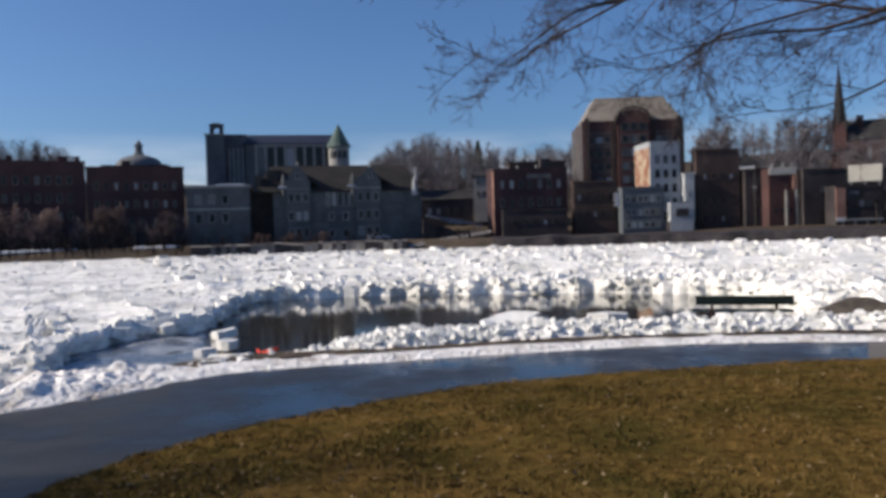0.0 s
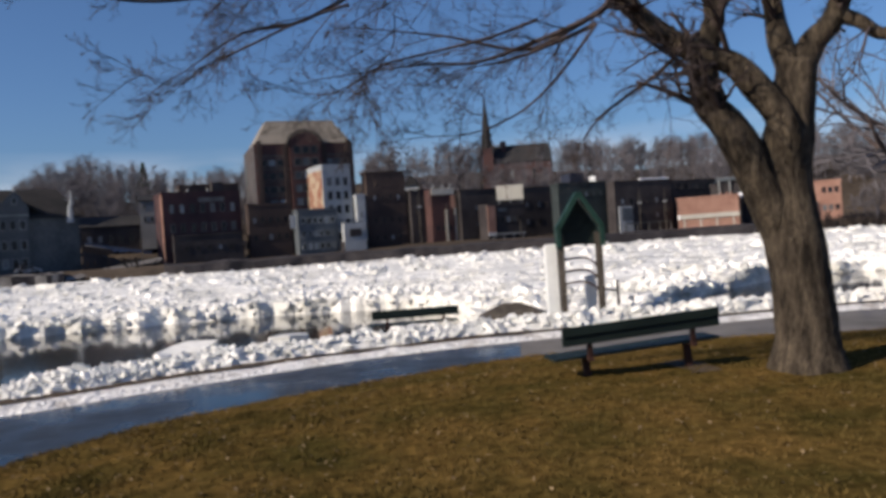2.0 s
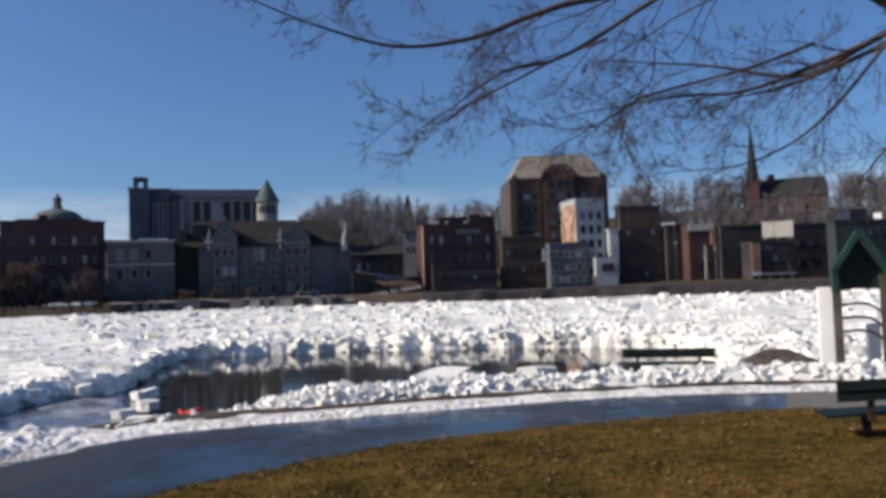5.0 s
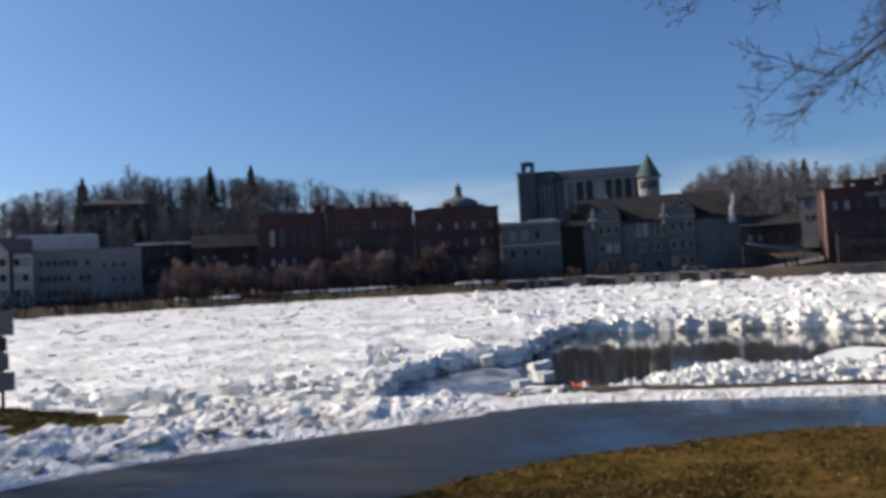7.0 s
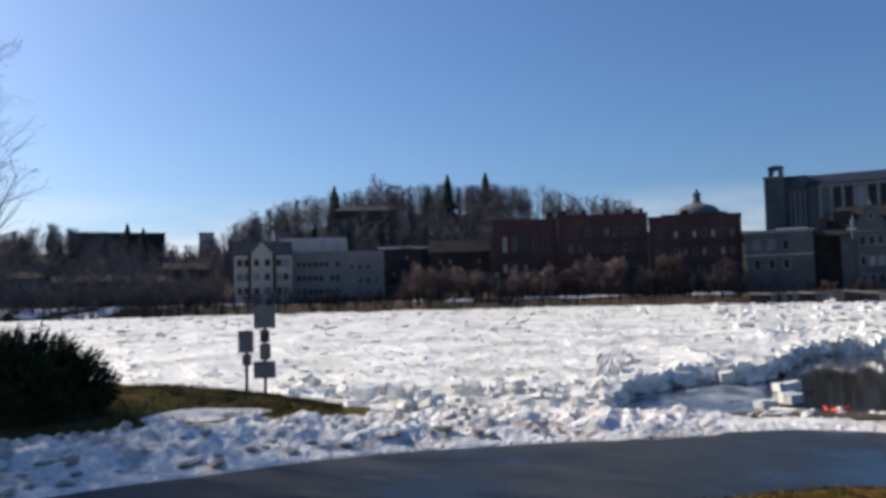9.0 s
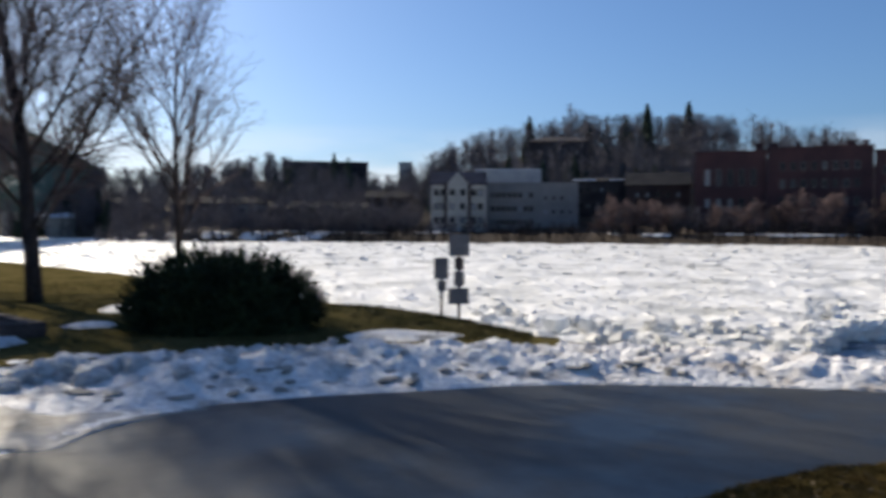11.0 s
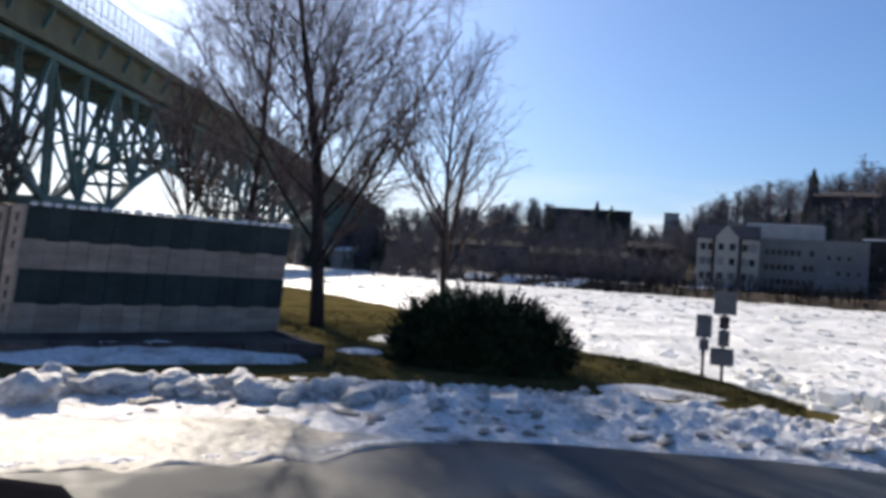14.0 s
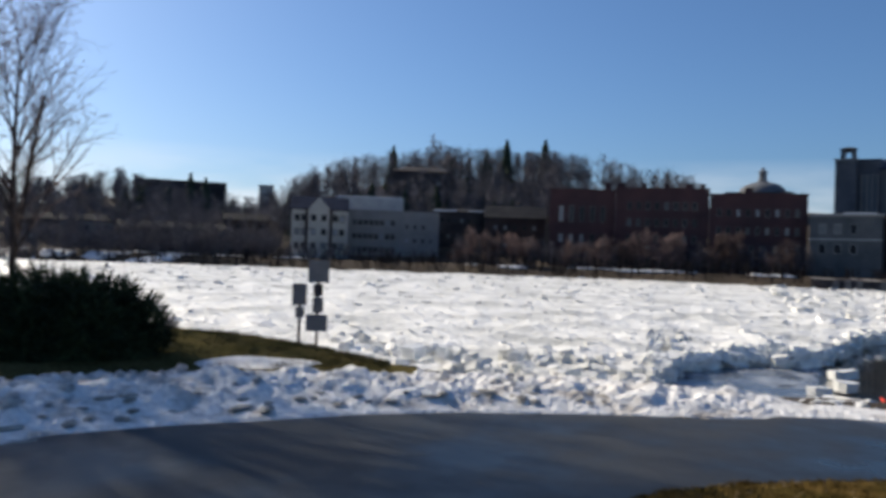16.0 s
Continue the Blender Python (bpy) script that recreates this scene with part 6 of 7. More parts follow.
part("board", box_mesh("board", M_CREAM, -2.9, 2.9, -0.2, 0, 1.4, 4.6), bill)
for q in (-2.4, 0, 2.4):
    part("leg", box_mesh("leg", M_METAL, q - 0.1, q + 0.1, 0, 0.2, -3, 4.7), bill)
p = P(-26.6, 250, 18)
church = thing("church", "dark brick church with a tall slender spire", "church", pose(p.x, p.y, p.z, 0, 0, -26.6), "far bank buildings")
part("tower", box_mesh("tower", M_BRICK, -1.7, 1.7, 0, 3.4, -8, 11.5), church)
part("spire", mesh_of("spire", *cyl_vf(1.9, 0.06, 11.5, 28.3, 8, 0, 1.7), M_SLATE), church)
for q in (-1, 1):
    part("pinnacle", mesh_of("pinnacle", *cyl_vf(0.5, 0.05, 9.5, 14.0, 6, q * 1.6, 0.2), M_SLATE), church)
part("nave", box_mesh("nave", M_BRICK, 1.8, 19.5, 0.5, 12, -8, 6.5), church)
part("nave_roof", mesh_of("nave_roof", *prism_roof(1.8, 19.5, 0.5, 12, 6.5, 12.4, 0.3), M_SLATE), church)
part("chimney", box_mesh("chimney", M_BRICK, 4.3, 6.0, 4, 6, 10, 13.6), church)
for i in range(5):
    add_window(church, 1.2, 3.4, M_WINTRIM, pose(4.0 + 3.4 * i, 0.5, 2.6))
house("teal_building", "grey-green windowless warehouse front", "building", -31.2, -35.1, 170, -0.5, 11.6, 12, M_TEAL, [(10.0, 3, 0.9, 1.2, 0.5, 0.95)], lit=0.4)
house("roof_house", "blue roofed penthouse on the warehouse", "house", -32.0, -33.6, 176, 11.0, 14.3, 5, M_BLUEROOF, [], cap=False)
house("white_penthouse", "small white stair head on the roof", "house", -33.65, -34.1, 175, 11.0, 13.4, 3, M_WHITE, [], cap=False, square=False)
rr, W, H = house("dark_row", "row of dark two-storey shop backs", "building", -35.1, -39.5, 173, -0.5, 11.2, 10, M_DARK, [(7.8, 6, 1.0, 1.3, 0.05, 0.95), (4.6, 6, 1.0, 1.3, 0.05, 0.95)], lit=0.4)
part("roof_snow", box_mesh("roof_snow", M_SNOW, -W * 0.05, W * 0.46, -0.16, 0.5, H + 0.45, H + 0.75), rr, "snow lying along the parapet")
part("porch_beam", box_mesh("porch_beam", M_WINTRIM, -W * 0.4, W * 0.4, -1.3, -1.1, 3.0, 3.3), rr)
for u in (-0.4, -0.2, 0.0, 0.2, 0.4):
    part("porch_post", box_mesh("porch_post", M_WINTRIM, W * u - 0.1, W * u + 0.1, -1.3, -1.1, -1.5, 3.0), rr)
r12, W, H = house("white_garage", "low white shed front with grey door", "building", -35.3, -36.8, 170, 3.0, 6.3, 3, M_FARWHITE, [], cap=False)
part("door", box_mesh("door", M_BLUEGREY, -W * 0.3, W * 0.48, -0.1, 0, 0.3, 2.9), r12)
house("dark_shed", "dark boarded shed below the white front", "building", -35.2, -36.9, 170.5, -0.6, 3.0, 3, M_DARK, [], cap=False)
r13, W, H = house("orange_building", "orange-brick building standing on pale posts", "building", -39.5, -43.5, 171, 2.9, 6.7, 8, M_BRICK2, [], square=False)
part("fascia", box_mesh("fascia", M_CREAM, -W / 2, W / 2, -0.25, -0.02, -0.2, 0.7), r13, "pale floor edge")
for u in (-0.4, -0.13, 0.13, 0.4):
    part("stilt", box_mesh("stilt", M_CREAM, W * u - 0.15, W * u + 0.15, -0.2, 0.2, -5.4, -0.2), r13)
part("white_end", box_mesh("white_end", M_WHITE, -W / 2 - 0.02, -W / 2 + 0.5, -0.3, -0.26, -0.2, 0.7), r13)
for u in (0.22, 0.31, 0.38):
    part("chimney_pot", mesh_of("chimney_pot", *cyl_vf(0.22, 0.18, H, H + 1.0, 8, W * u, 1.2), M_BRICK2), r13)
r14, W, H = house("canopy_building", "blue-grey flat canopy on posts behind the orange building", "building", -42.2, -44.4, 178, 7.9, 10.2, 4, M_DARK, [], cap=False, square=False)
part("canopy", box_mesh("canopy", M_BLUEGREY, -W / 2 - 0.3, W / 2 + 0.3, -0.8, 4.2, H, H + 0.7), r14, "blue-grey canopy roof")
for u in (-0.45, -0.15, 0.15, 0.45):
    part("canopy_post", box_mesh("canopy_post", M_SILL, W * u - 0.12, W * u + 0.12, -0.7, -0.45, -9, H), r14)
p = P(-44.05, 172.5, 5.6)
roofsnow = thing("snowy_porch_roof", "small porch roof bright with sunlit snow", "porch", pose(p.x, p.y, p.z, 0, 0, -44))
part("roof", mesh_of("roof", *prism_roof(-1.6, 1.6, 0, 2.0, 1.2, 1.8, 0.15), M_SNOW), roofsnow)
for q in (-1.4, 1.4):
    part("post", box_mesh("post", M_POST, q - 0.1, q + 0.1, 0.1, 0.3, -6.5, 1.2), roofsnow)
V, F = [], []
for i in range(26):
    t = i / 25
    q0, q1, q2 = (P(-40.2 - 4.8 * t, d) for d in (157.5, 163, 169))
    w = math.sin(math.pi * t) ** 0.6
    for q, z in ((q0, -0.9), (q1, -0.3 + 1.3 * w * (0.8 + 0.3 * noise.noise(Vector((t * 6, 0, 0))))), (q2, -0.3)):
        V.append((q.x, q.y, z))
for i in range(25):
    F += [(3 * i, 3 * i + 3, 3 * i + 4, 3 * i + 1), (3 * i + 1, 3 * i + 4, 3 * i + 5, 3 * i + 2)]
tagged(new("snow_mound", mesh_of("snow_mound", V, [tuple(reversed(f)) for f in F], M_SNOW, True)), "smooth snow mound on the far shore under the orange building", "snow")
house("blue_building", "dark flat-roofed building behind the orange one", "building", -37.6, -43.2, 184, -0.5, 11.0, 10, M_DARK, [(10.4, 7, 1.3, 1.6, 0.3, 0.98)])
house("dark_row", "dark flat-roofed building on the bank", "building", -42.1, -46.8, 186, -0.5, 9.4, 10, M_DARK, [(6.4, 6, 1.0, 1.3, 0.05, 0.95)], lit=0.4)
house("brick_end_house", "small red brick house with a flat roof", "house", -48.0, -49.7, 172, -0.5, 8.0, 6, M_BRICK2, [(7.0, 3, 1.0, 1.4, 0.3, 0.95), (3.6, 3, 1.0, 1.4, 0.3, 0.95)], square=False)


def lamp(az, d, h, arm=True):
    p = P(az, d, -0.6)
    root = thing("street_lamp", "slender pale pole with a lamp head on the far shore", "street lamp", pose(p.x, p.y, p.z, 0, 0, az), "far shore poles")
    part("pole", mesh_of("pole", *cyl_vf(0.11, 0.07, -0.5, h, 8), M_POST), root)
    if arm:
        part("lamp_head", box_mesh("lamp_head", M_METAL, -0.45, 0.45, -0.2, 0.2, h * 0.72, h * 0.72 + 0.3), root)
        part("lamp_arm", box_mesh("lamp_arm", M_POST, -0.4, 0.4, -0.1, 0.1, h * 0.55, h * 0.55 + 0.2), root)


for az, h, arm in ((-21.45, 13.5, True), (-23.4, 10.2, False), (-24.1, 12, False), (-9.1, 10, False), (-37.0, 10, True), (-38.7, 10, True), (28.1, 8.5, True), (-2.3, 8.5, False), (-28.6, 6, False)):
    lamp(az, 169.0, h, arm)

# ================= the steel bridge =================
BX, BY = -96.5, -6.55
BU = Vector((-0.933, 0.36, 0)).normalized()      # along the deck, towards the far bank
BN = Vector((BU.y, -BU.x, 0))
if BN.dot(Vector((-BX, -BY, 0))) < 0:
    BN = -BN                                     # towards the lawn
TOP, PIER_W, SPAN = 20.6, 14.5, 62.0
PIERS = [-10.0 + (PIER_W + SPAN) * k for k in range(-2, 6)]


def chord_z(s):
    """Height of the curved bottom chord at s along the bridge."""
    for a in PIERS:
        if a <= s <= a + PIER_W:
            return 6.3
        if a + PIER_W < s < a + PIER_W + SPAN:
            t = (s - a - PIER_W) / SPAN
            return 6.3 + 9.0 * (1 - abs(2 * t - 1) ** 2.2)
    return 6.3


def bp(s, side, z):
    q = Vector((BX, BY, 0)) + BU * s + BN * side
    return Vector((q.x, q.y, z))


bridge = thing("bridge", "high pale green steel truss bridge with arched lower chords", "bridge", pose(0, 0, 0))


def beams(name, lst, w, h, far=None):
    """Each bar a part of its own near by, the far ones joined."""
    rest = []
    for a, b in lst:
        v, f = beam_vf(a, b, w, h)
        if far is not None and ((a + b) / 2 - Vector((BX, BY, 10))).length > far:
            rest.append((v, f))
        else:
            part(name, mesh_of(name, v, f, M_BRIDGE), bridge)
    if rest:
        tagged(part("far_" + name, mesh_of(name, *join_vf(*rest), M_BRIDGE), bridge), kind="stuff")


S_ALL = []
for a in PIERS:
    S_ALL += [a, a + PIER_W / 2, a + PIER_W] + [a + PIER_W + SPAN * k / 11 for k in range(1, 11)]
S_ALL = [s for s in S_ALL if -75 < s < 275]
vert, diag, bot, top, cross, xbr, mid = [], [], [], [], [], [], []
for side in (-2.2, -9.6):
    for s in S_ALL:
        vert.append((bp(s, side, chord_z(s)), bp(s, side, TOP)))
    for s0, s1 in zip(S_ALL, S_ALL[1:]):
        bot.append((bp(s0, side, chord_z(s0)), bp(s1, side, chord_z(s1))))
        top.append((bp(s0, side, TOP), bp(s1, side, TOP)))
        up = S_ALL.index(s0) % 2 == 0
        diag.append((bp(s0, side, chord_z(s0) if up else TOP), bp(s1, side, TOP if up else chord_z(s1))))
        if TOP - chord_z((s0 + s1) / 2) > 8:
            zm0, zm1 = (TOP + chord_z(s0)) / 2, (TOP + chord_z(s1)) / 2
            mid.append((bp(s0, side, zm0), bp(s1, side, zm1)))
for s in S_ALL:
    cross.append((bp(s, -2.2, chord_z(s)), bp(s, -9.6, chord_z(s))))
    cross.append((bp(s, -2.2, TOP), bp(s, -9.6, TOP)))
    xbr.append((bp(s, -2.2, chord_z(s)), bp(s, -9.6, TOP)))
    xbr.append((bp(s, -9.6, chord_z(s)), bp(s, -2.2, TOP)))
for s0, s1 in zip(S_ALL, S_ALL[1:]):
    xbr.append((bp(s0, -2.2, chord_z(s0)), bp(s1, -9.6, chord_z(s1))))
beams("vertical", vert, 0.55, 0.55, 120)
beams("bottom_chord", bot, 0.6, 0.8, 120)
beams("top_chord", top, 0.6, 0.7, 120)
beams("diagonal", diag, 0.42, 0.42, 120)
beams("strut", mid, 0.3, 0.3, 120)
beams("cross_beam", cross, 0.35, 0.45, 120)
beams("wind_brace", xbr, 0.25, 0.25, 120)
for a in PIERS:
    if -75 < a < 275:
        for s in (a, a + PIER_W):
            for side in (-2.2, -9.6):
                q = bp(s, side, 0)
                az = math.degrees(math.atan2(-q.x, q.y))
                gz = ground_z(q.x, q.y, az, q.length)
                v, f = beam_vf(bp(s, side, gz - 1), bp(s, side, 6.0), 1.5, 1.5)
                part("pier", mesh_of("pier", v, f, M_TRIM), bridge, "pale concrete pier")


def deck_piece(name, side0, side1, z0, z1, m, label=""):
    V = []
    for s in (-80, 285):
        for side, z in ((side0, z0), (side1, z0), (side1, z1), (side0, z1)):
            V.append(tuple(bp(s, side, z)))
    return part(name, mesh_of(name, V, [(0, 1, 2, 3), (7, 6, 5, 4), (0, 4, 5, 1), (1, 5, 6, 2), (2, 6, 7, 3), (3, 7, 4, 0)], m), bridge, label)


deck_piece("deck", 0.0, -11.8, 24.3, 25.2, M_DECK, "olive painted deck edge")
deck_piece("girder", -1.2, -2.0, 21.3, 24.3, M_DECK)
deck_piece("girder", -9.8, -10.6, 21.3, 24.3, M_DECK)
deck_piece("stringer", -4.5, -5.0, 22.9, 24.3, M_DECK)
deck_piece("stringer", -7.0, -7.5, 22.9, 24.3, M_DECK)
brk = [(bp(s, -1.2, 22.2), bp(s, -0.1, 24.25)) for s in np.arange(-72, 150, 5.8)]
for a, b in brk:
    part("bracket", mesh_of("bracket", *beam_vf(a, b, 0.2, 0.5), M_BRIDGE), bridge)
for k, s in enumerate(np.arange(-72, 60, 1.6)):
    part("railing_post", mesh_of("railing_post", *beam_vf(bp(s, -0.15, 25.2), bp(s, -0.15, 28.4), 0.13, 0.13), M_RAIL), bridge)
rest = [beam_vf(bp(s, -0.15, 25.2), bp(s, -0.15, 28.4), 0.1, 0.1) for s in np.arange(60, 280, 2.4)]
rest += [beam_vf(bp(s, -11.6, 25.2), bp(s, -11.6, 28.4), 0.1, 0.1) for s in np.arange(-72, 280, 2.4)]
tagged(part("far_railing_post", mesh_of("far_railing_post", *join_vf(*rest), M_RAIL), bridge), kind="stuff")
for z in (25.7, 26.5, 28.4):
    for side in (-0.15, -11.6):
        part("rail", mesh_of("rail", *beam_vf(bp(-78, side, z), bp(283, side, z), 0.10, 0.10), M_RAIL), bridge)
V, F = join_vf(*[beam_vf(bp(s, -0.15, 25.3), bp(s, -0.15, 28.4), 0.045, 0.045) for s in np.arange(-72, 90, 0.4)])
tagged(part("mesh_wire", mesh_of("mesh_wire", V, F, M_RAIL), bridge, "thin fence wires"), kind="stuff")

# ================= the big maple over the lawn =================
maple = thing("maple_tree", "large bare maple with a forked trunk and drooping twigs", "tree", pose(0, 0, 0))


def Q(az, r, z):
    return P(az, r, z)


def spline(pts, n):
    """A smooth line through the points."""
    out = []
    for i in range(len(pts) - 1):
        p0, p1, p2, p3 = pts[max(i - 1, 0)], pts[i], pts[i + 1], pts[min(i + 2, len(pts) - 1)]
        for k in range(n):
            t = k / n
            out.append(0.5 * ((2 * p1) + (p2 - p0) * t + (2 * p0 - 5 * p1 + 4 * p2 - p3) * t * t + (3 * p1 - p0 - 3 * p2 + p3) * t ** 3))
    return out + [pts[-1]]


def bough(name, pts, r0, r1, sides=10, n=5, rough=0.05):
    line = spline(pts, n)
    rad = [r0 + (r1 - r0) * (i / (len(line) - 1)) ** 1.15 for i in range(len(line))]
    line = [p + Vector((noise.noise(p * 0.9), noise.noise(p * 0.9 + Vector((7, 0, 0))), 0)) * rough for p in line]
    return line, rad, tube_vf(line, [q * (1 + 0.10 * noise.noise(line[i] * 2.3)) for i, q in enumerate(rad)], sides)


tl, tr, tv = bough("trunk", [Q(-47.3, 11.5, -0.1), Q(-47.2, 11.5, 0.55), Q(-46.9, 11.5, 1.5), Q(-46.7, 11.5, 2.3), Q(-46.7, 11.5, 3.0), Q(-47.4, 11.5, 3.7), Q(-47.7, 11.5, 4.3)], 0.44, 0.25, 16)
# flared foot
V, F = tv
V = [Vector(v) for v in V]
for v in V:
    f = max(0.0, 0.7 - v.z) / 0.8
    if f > 0:
        c = Q(-47.25, 11.5, v.z)
        d = v - c
        ang = math.atan2(d.y, d.x)
        d *= 1 + f * (0.18 + 0.16 * math.cos(5 * ang))
        v.xy = (c + d).xy
part("trunk", mesh_of("trunk", V, F, M_BARK, True), maple, "furrowed grey-brown trunk")
MAIN_BOUGHS = [
    ([Q(-47.0, 11.52, 1.0), Q(-46.4, 11.5, 1.9), Q(-45.0, 11.3, 2.75), Q(-43.2, 11.2, 3.5), Q(-41.9, 11.2, 3.85), Q(-41.7, 11.2, 4.4), Q(-42.4, 11.2, 4.8), Q(-42.7, 11.2, 5.3), Q(-41, 10.8, 7.6), Q(-38, 10.4, 10)], 0.30, 0.07),
    ([Q(-46.8, 11.52, 2.0), Q(-46.9, 11.42, 2.8), Q(-46.8, 11.25, 3.5), Q(-45.1, 11.2, 4.0), Q(-43.6, 11.2, 4.33), Q(-40.3, 11.0, 4.62), Q(-36.1, 10.8, 5.4), Q(-32.9, 10.6, 5.85), Q(-28.2, 10.2, 6.6), Q(-20, 9.8, 7.2), Q(-10, 9.4, 7.4)], 0.24, 0.03),
    ([Q(-47.7, 11.5, 4.0), Q(-46.7, 11.5, 4.54), Q(-46.2, 11.5, 5.2), Q(-45, 11.2, 7.5), Q(-43, 10.8, 10.5)], 0.19, 0.05),
    ([Q(-47.7, 11.5, 4.1), Q(-48.5, 11.6, 4.5), Q(-50.2, 11.6, 4.95), Q(-52, 11.6, 6.5), Q(-54, 11.4, 9.0)], 0.21, 0.05),
    ([Q(-50.1, 11.6, 4.85), Q(-51.4, 11.6, 4.7), Q(-53.5, 11.4, 4.45), Q(-60, 11.0, 4.9), Q(-68, 10.6, 5.6)], 0.11, 0.03),
    ([Q(-33.5, 10.6, 5.75), Q(-29, 10.0, 5.62), Q(-25.8, 9.7, 5.72), Q(-16.3, 9.5, 5.64), Q(-12.1, 9.5, 5.48), Q(-7.9, 9.5, 5.27), Q(-2.1, 9.5, 5.2), Q(3.5, 9.5, 5.45), Q(9.0, 9.5, 5.8)], 0.085, 0.010),
    ([Q(-41.5, 11.0, 4.75), Q(-38.4, 10.7, 4.2), Q(-34.7, 10.7, 3.76), Q(-33.1, 10.7, 3.42)], 0.05, 0.010),
    ([Q(-42.5, 11.1, 5.2), Q(-36, 11.6, 6.6), Q(-28, 12.0, 7.4), Q(-18, 12.2, 7.6), Q(-8, 12.0, 7.2), Q(0, 11.6, 6.6)], 0.11, 0.015),
    ([Q(-46.2, 11.5, 5.4), Q(-49, 12.5, 8.0), Q(-52, 13.5, 10)], 0.12, 0.03),
    ([Q(-36.0, 10.8, 5.35), Q(-35.4, 10.3, 5.0), Q(-30.4, 10.2, 4.68), Q(-26.2, 10.2, 4.5), Q(-22.3, 10.2, 4.52), Q(-15.3, 10.0, 4.38)], 0.06, 0.008),
    ([Q(-29.0, 10.3, 6.45), Q(-20.4, 9.8, 5.6), Q(-14.1, 9.7, 5.02), Q(-9.5, 9.7, 4.86), Q(-5.4, 9.7, 4.4)], 0.05, 0.008),
    ([Q(-36.5, 10.8, 5.25), Q(-33.1, 10.7, 4.92), Q(-29.8, 10.7, 4.72), Q(-24.6, 10.6, 4.95), Q(-18, 10.4, 5.1)], 0.06, 0.008),
    ([Q(-35.1, 10.2, 4.83), Q(-32.3, 10.2, 4.30), Q(-30.0, 10.2, 3.93), Q(-28.2, 10.2, 3.75), Q(-25.4, 10.2, 3.61), Q(-21.6, 10.2, 3.60)], 0.03, 0.006),
    ([Q(-35.1, 10.6, 4.93), Q(-32.3, 10.6, 4.77), Q(-29.9, 10.6, 4.63), Q(-27.9, 10.6, 4.55), Q(-26.0, 10.6, 4.53)], 0.045, 0.008),
    ([Q(-31.0, 9.8, 4.87), Q(-27.7, 9.8, 4.72), Q(-24.7, 9.8, 4.63), Q(-19.8, 9.8, 4.47), Q(-17.7, 9.8, 4.28), Q(-15.1, 9.8, 4.14), Q(-11.9, 9.8, 4.23)], 0.03, 0.006),
    ([Q(-17.4, 9.6, 5.17), Q(-14.3, 9.6, 5.01), Q(-9.6, 9.6, 4.67), Q(-6.9, 9.6, 4.47), Q(-4.9, 9.6, 4.26), Q(-1.7, 9.6, 4.52)], 0.026, 0.005),
    ([Q(-20.7, 9.9, 5.10), Q(-20.3, 9.9, 4.66), Q(-18.5, 9.9, 4.43), Q(-18.1, 9.9, 4.07), Q(-18.6, 9.9, 3.74)], 0.014, 0.004),
]
rng = random.Random(8)
SUB = [(6, 0.09, -0.04, 6, 0.50, 42, 0.12), (5, 0.12, -0.01, 4, 0.52, 42, 0.12), (3, 0.13, 0.05, 3, 0.62, 38, 0.15), (3, 0.12, 0.06, 0, 0, 0, 0)]
twigs = [[] for _ in SUB]
for i, (pts, r0, r1) in enumerate(MAIN_BOUGHS):
    k = 1.0 if i < 5 else 0.72
    line, rad, vf = bough("limb", pts, r0 * k, r1 * k, 8, 6, 0.06)
    part("limb", mesh_of("limb", *vf, M_BARK if i < 5 else M_TWIG, True), maple)
    n = len(line)
    kids = 15 if i in (1, 5, 7) else (7 if i == 6 else (8 if i > 11 else 9))
    for k in range(kids):
        t = (0.34 if i < 5 else 0.1) + (0.66 if i < 5 else 0.9) * (k + rng.random()) / kids
        j = min(int(t * (n - 1)), n - 2)
        ax = (line[j + 1] - line[j]).normalized()
        side = ax.cross(Vector((rng.gauss(0, 0.35), rng.gauss(0, 0.35), 1))).normalized() * rng.choice((-1, 1))
        d = ax * rng.uniform(0.5, 1.0) + side * rng.uniform(0.4, 1.0) + Vector((0, 0, rng.uniform(-0.35, 0.25)))
        grow(twigs, line[j], d, rng.uniform(1.0, 2.1) * (1.15 - 0.75 * t), max(0.012, rad[j] * 0.5), 0, SUB, rng)
    grow(twigs, line[-1], line[-1] - line[-3], 0.45, max(0.012, rad[-1]), 0, SUB, rng)
TV = []
for lv, lst in enumerate(twigs):
    for pts, rad in lst:
        TV.append(tube_vf(pts, [max(q * 0.58, 0.0024) for q in rad], (5, 4, 3, 3)[lv]))
part("crown", mesh_of("crown", *join_vf(*TV), M_TWIG, True), maple, "fine dark drooping twigs")

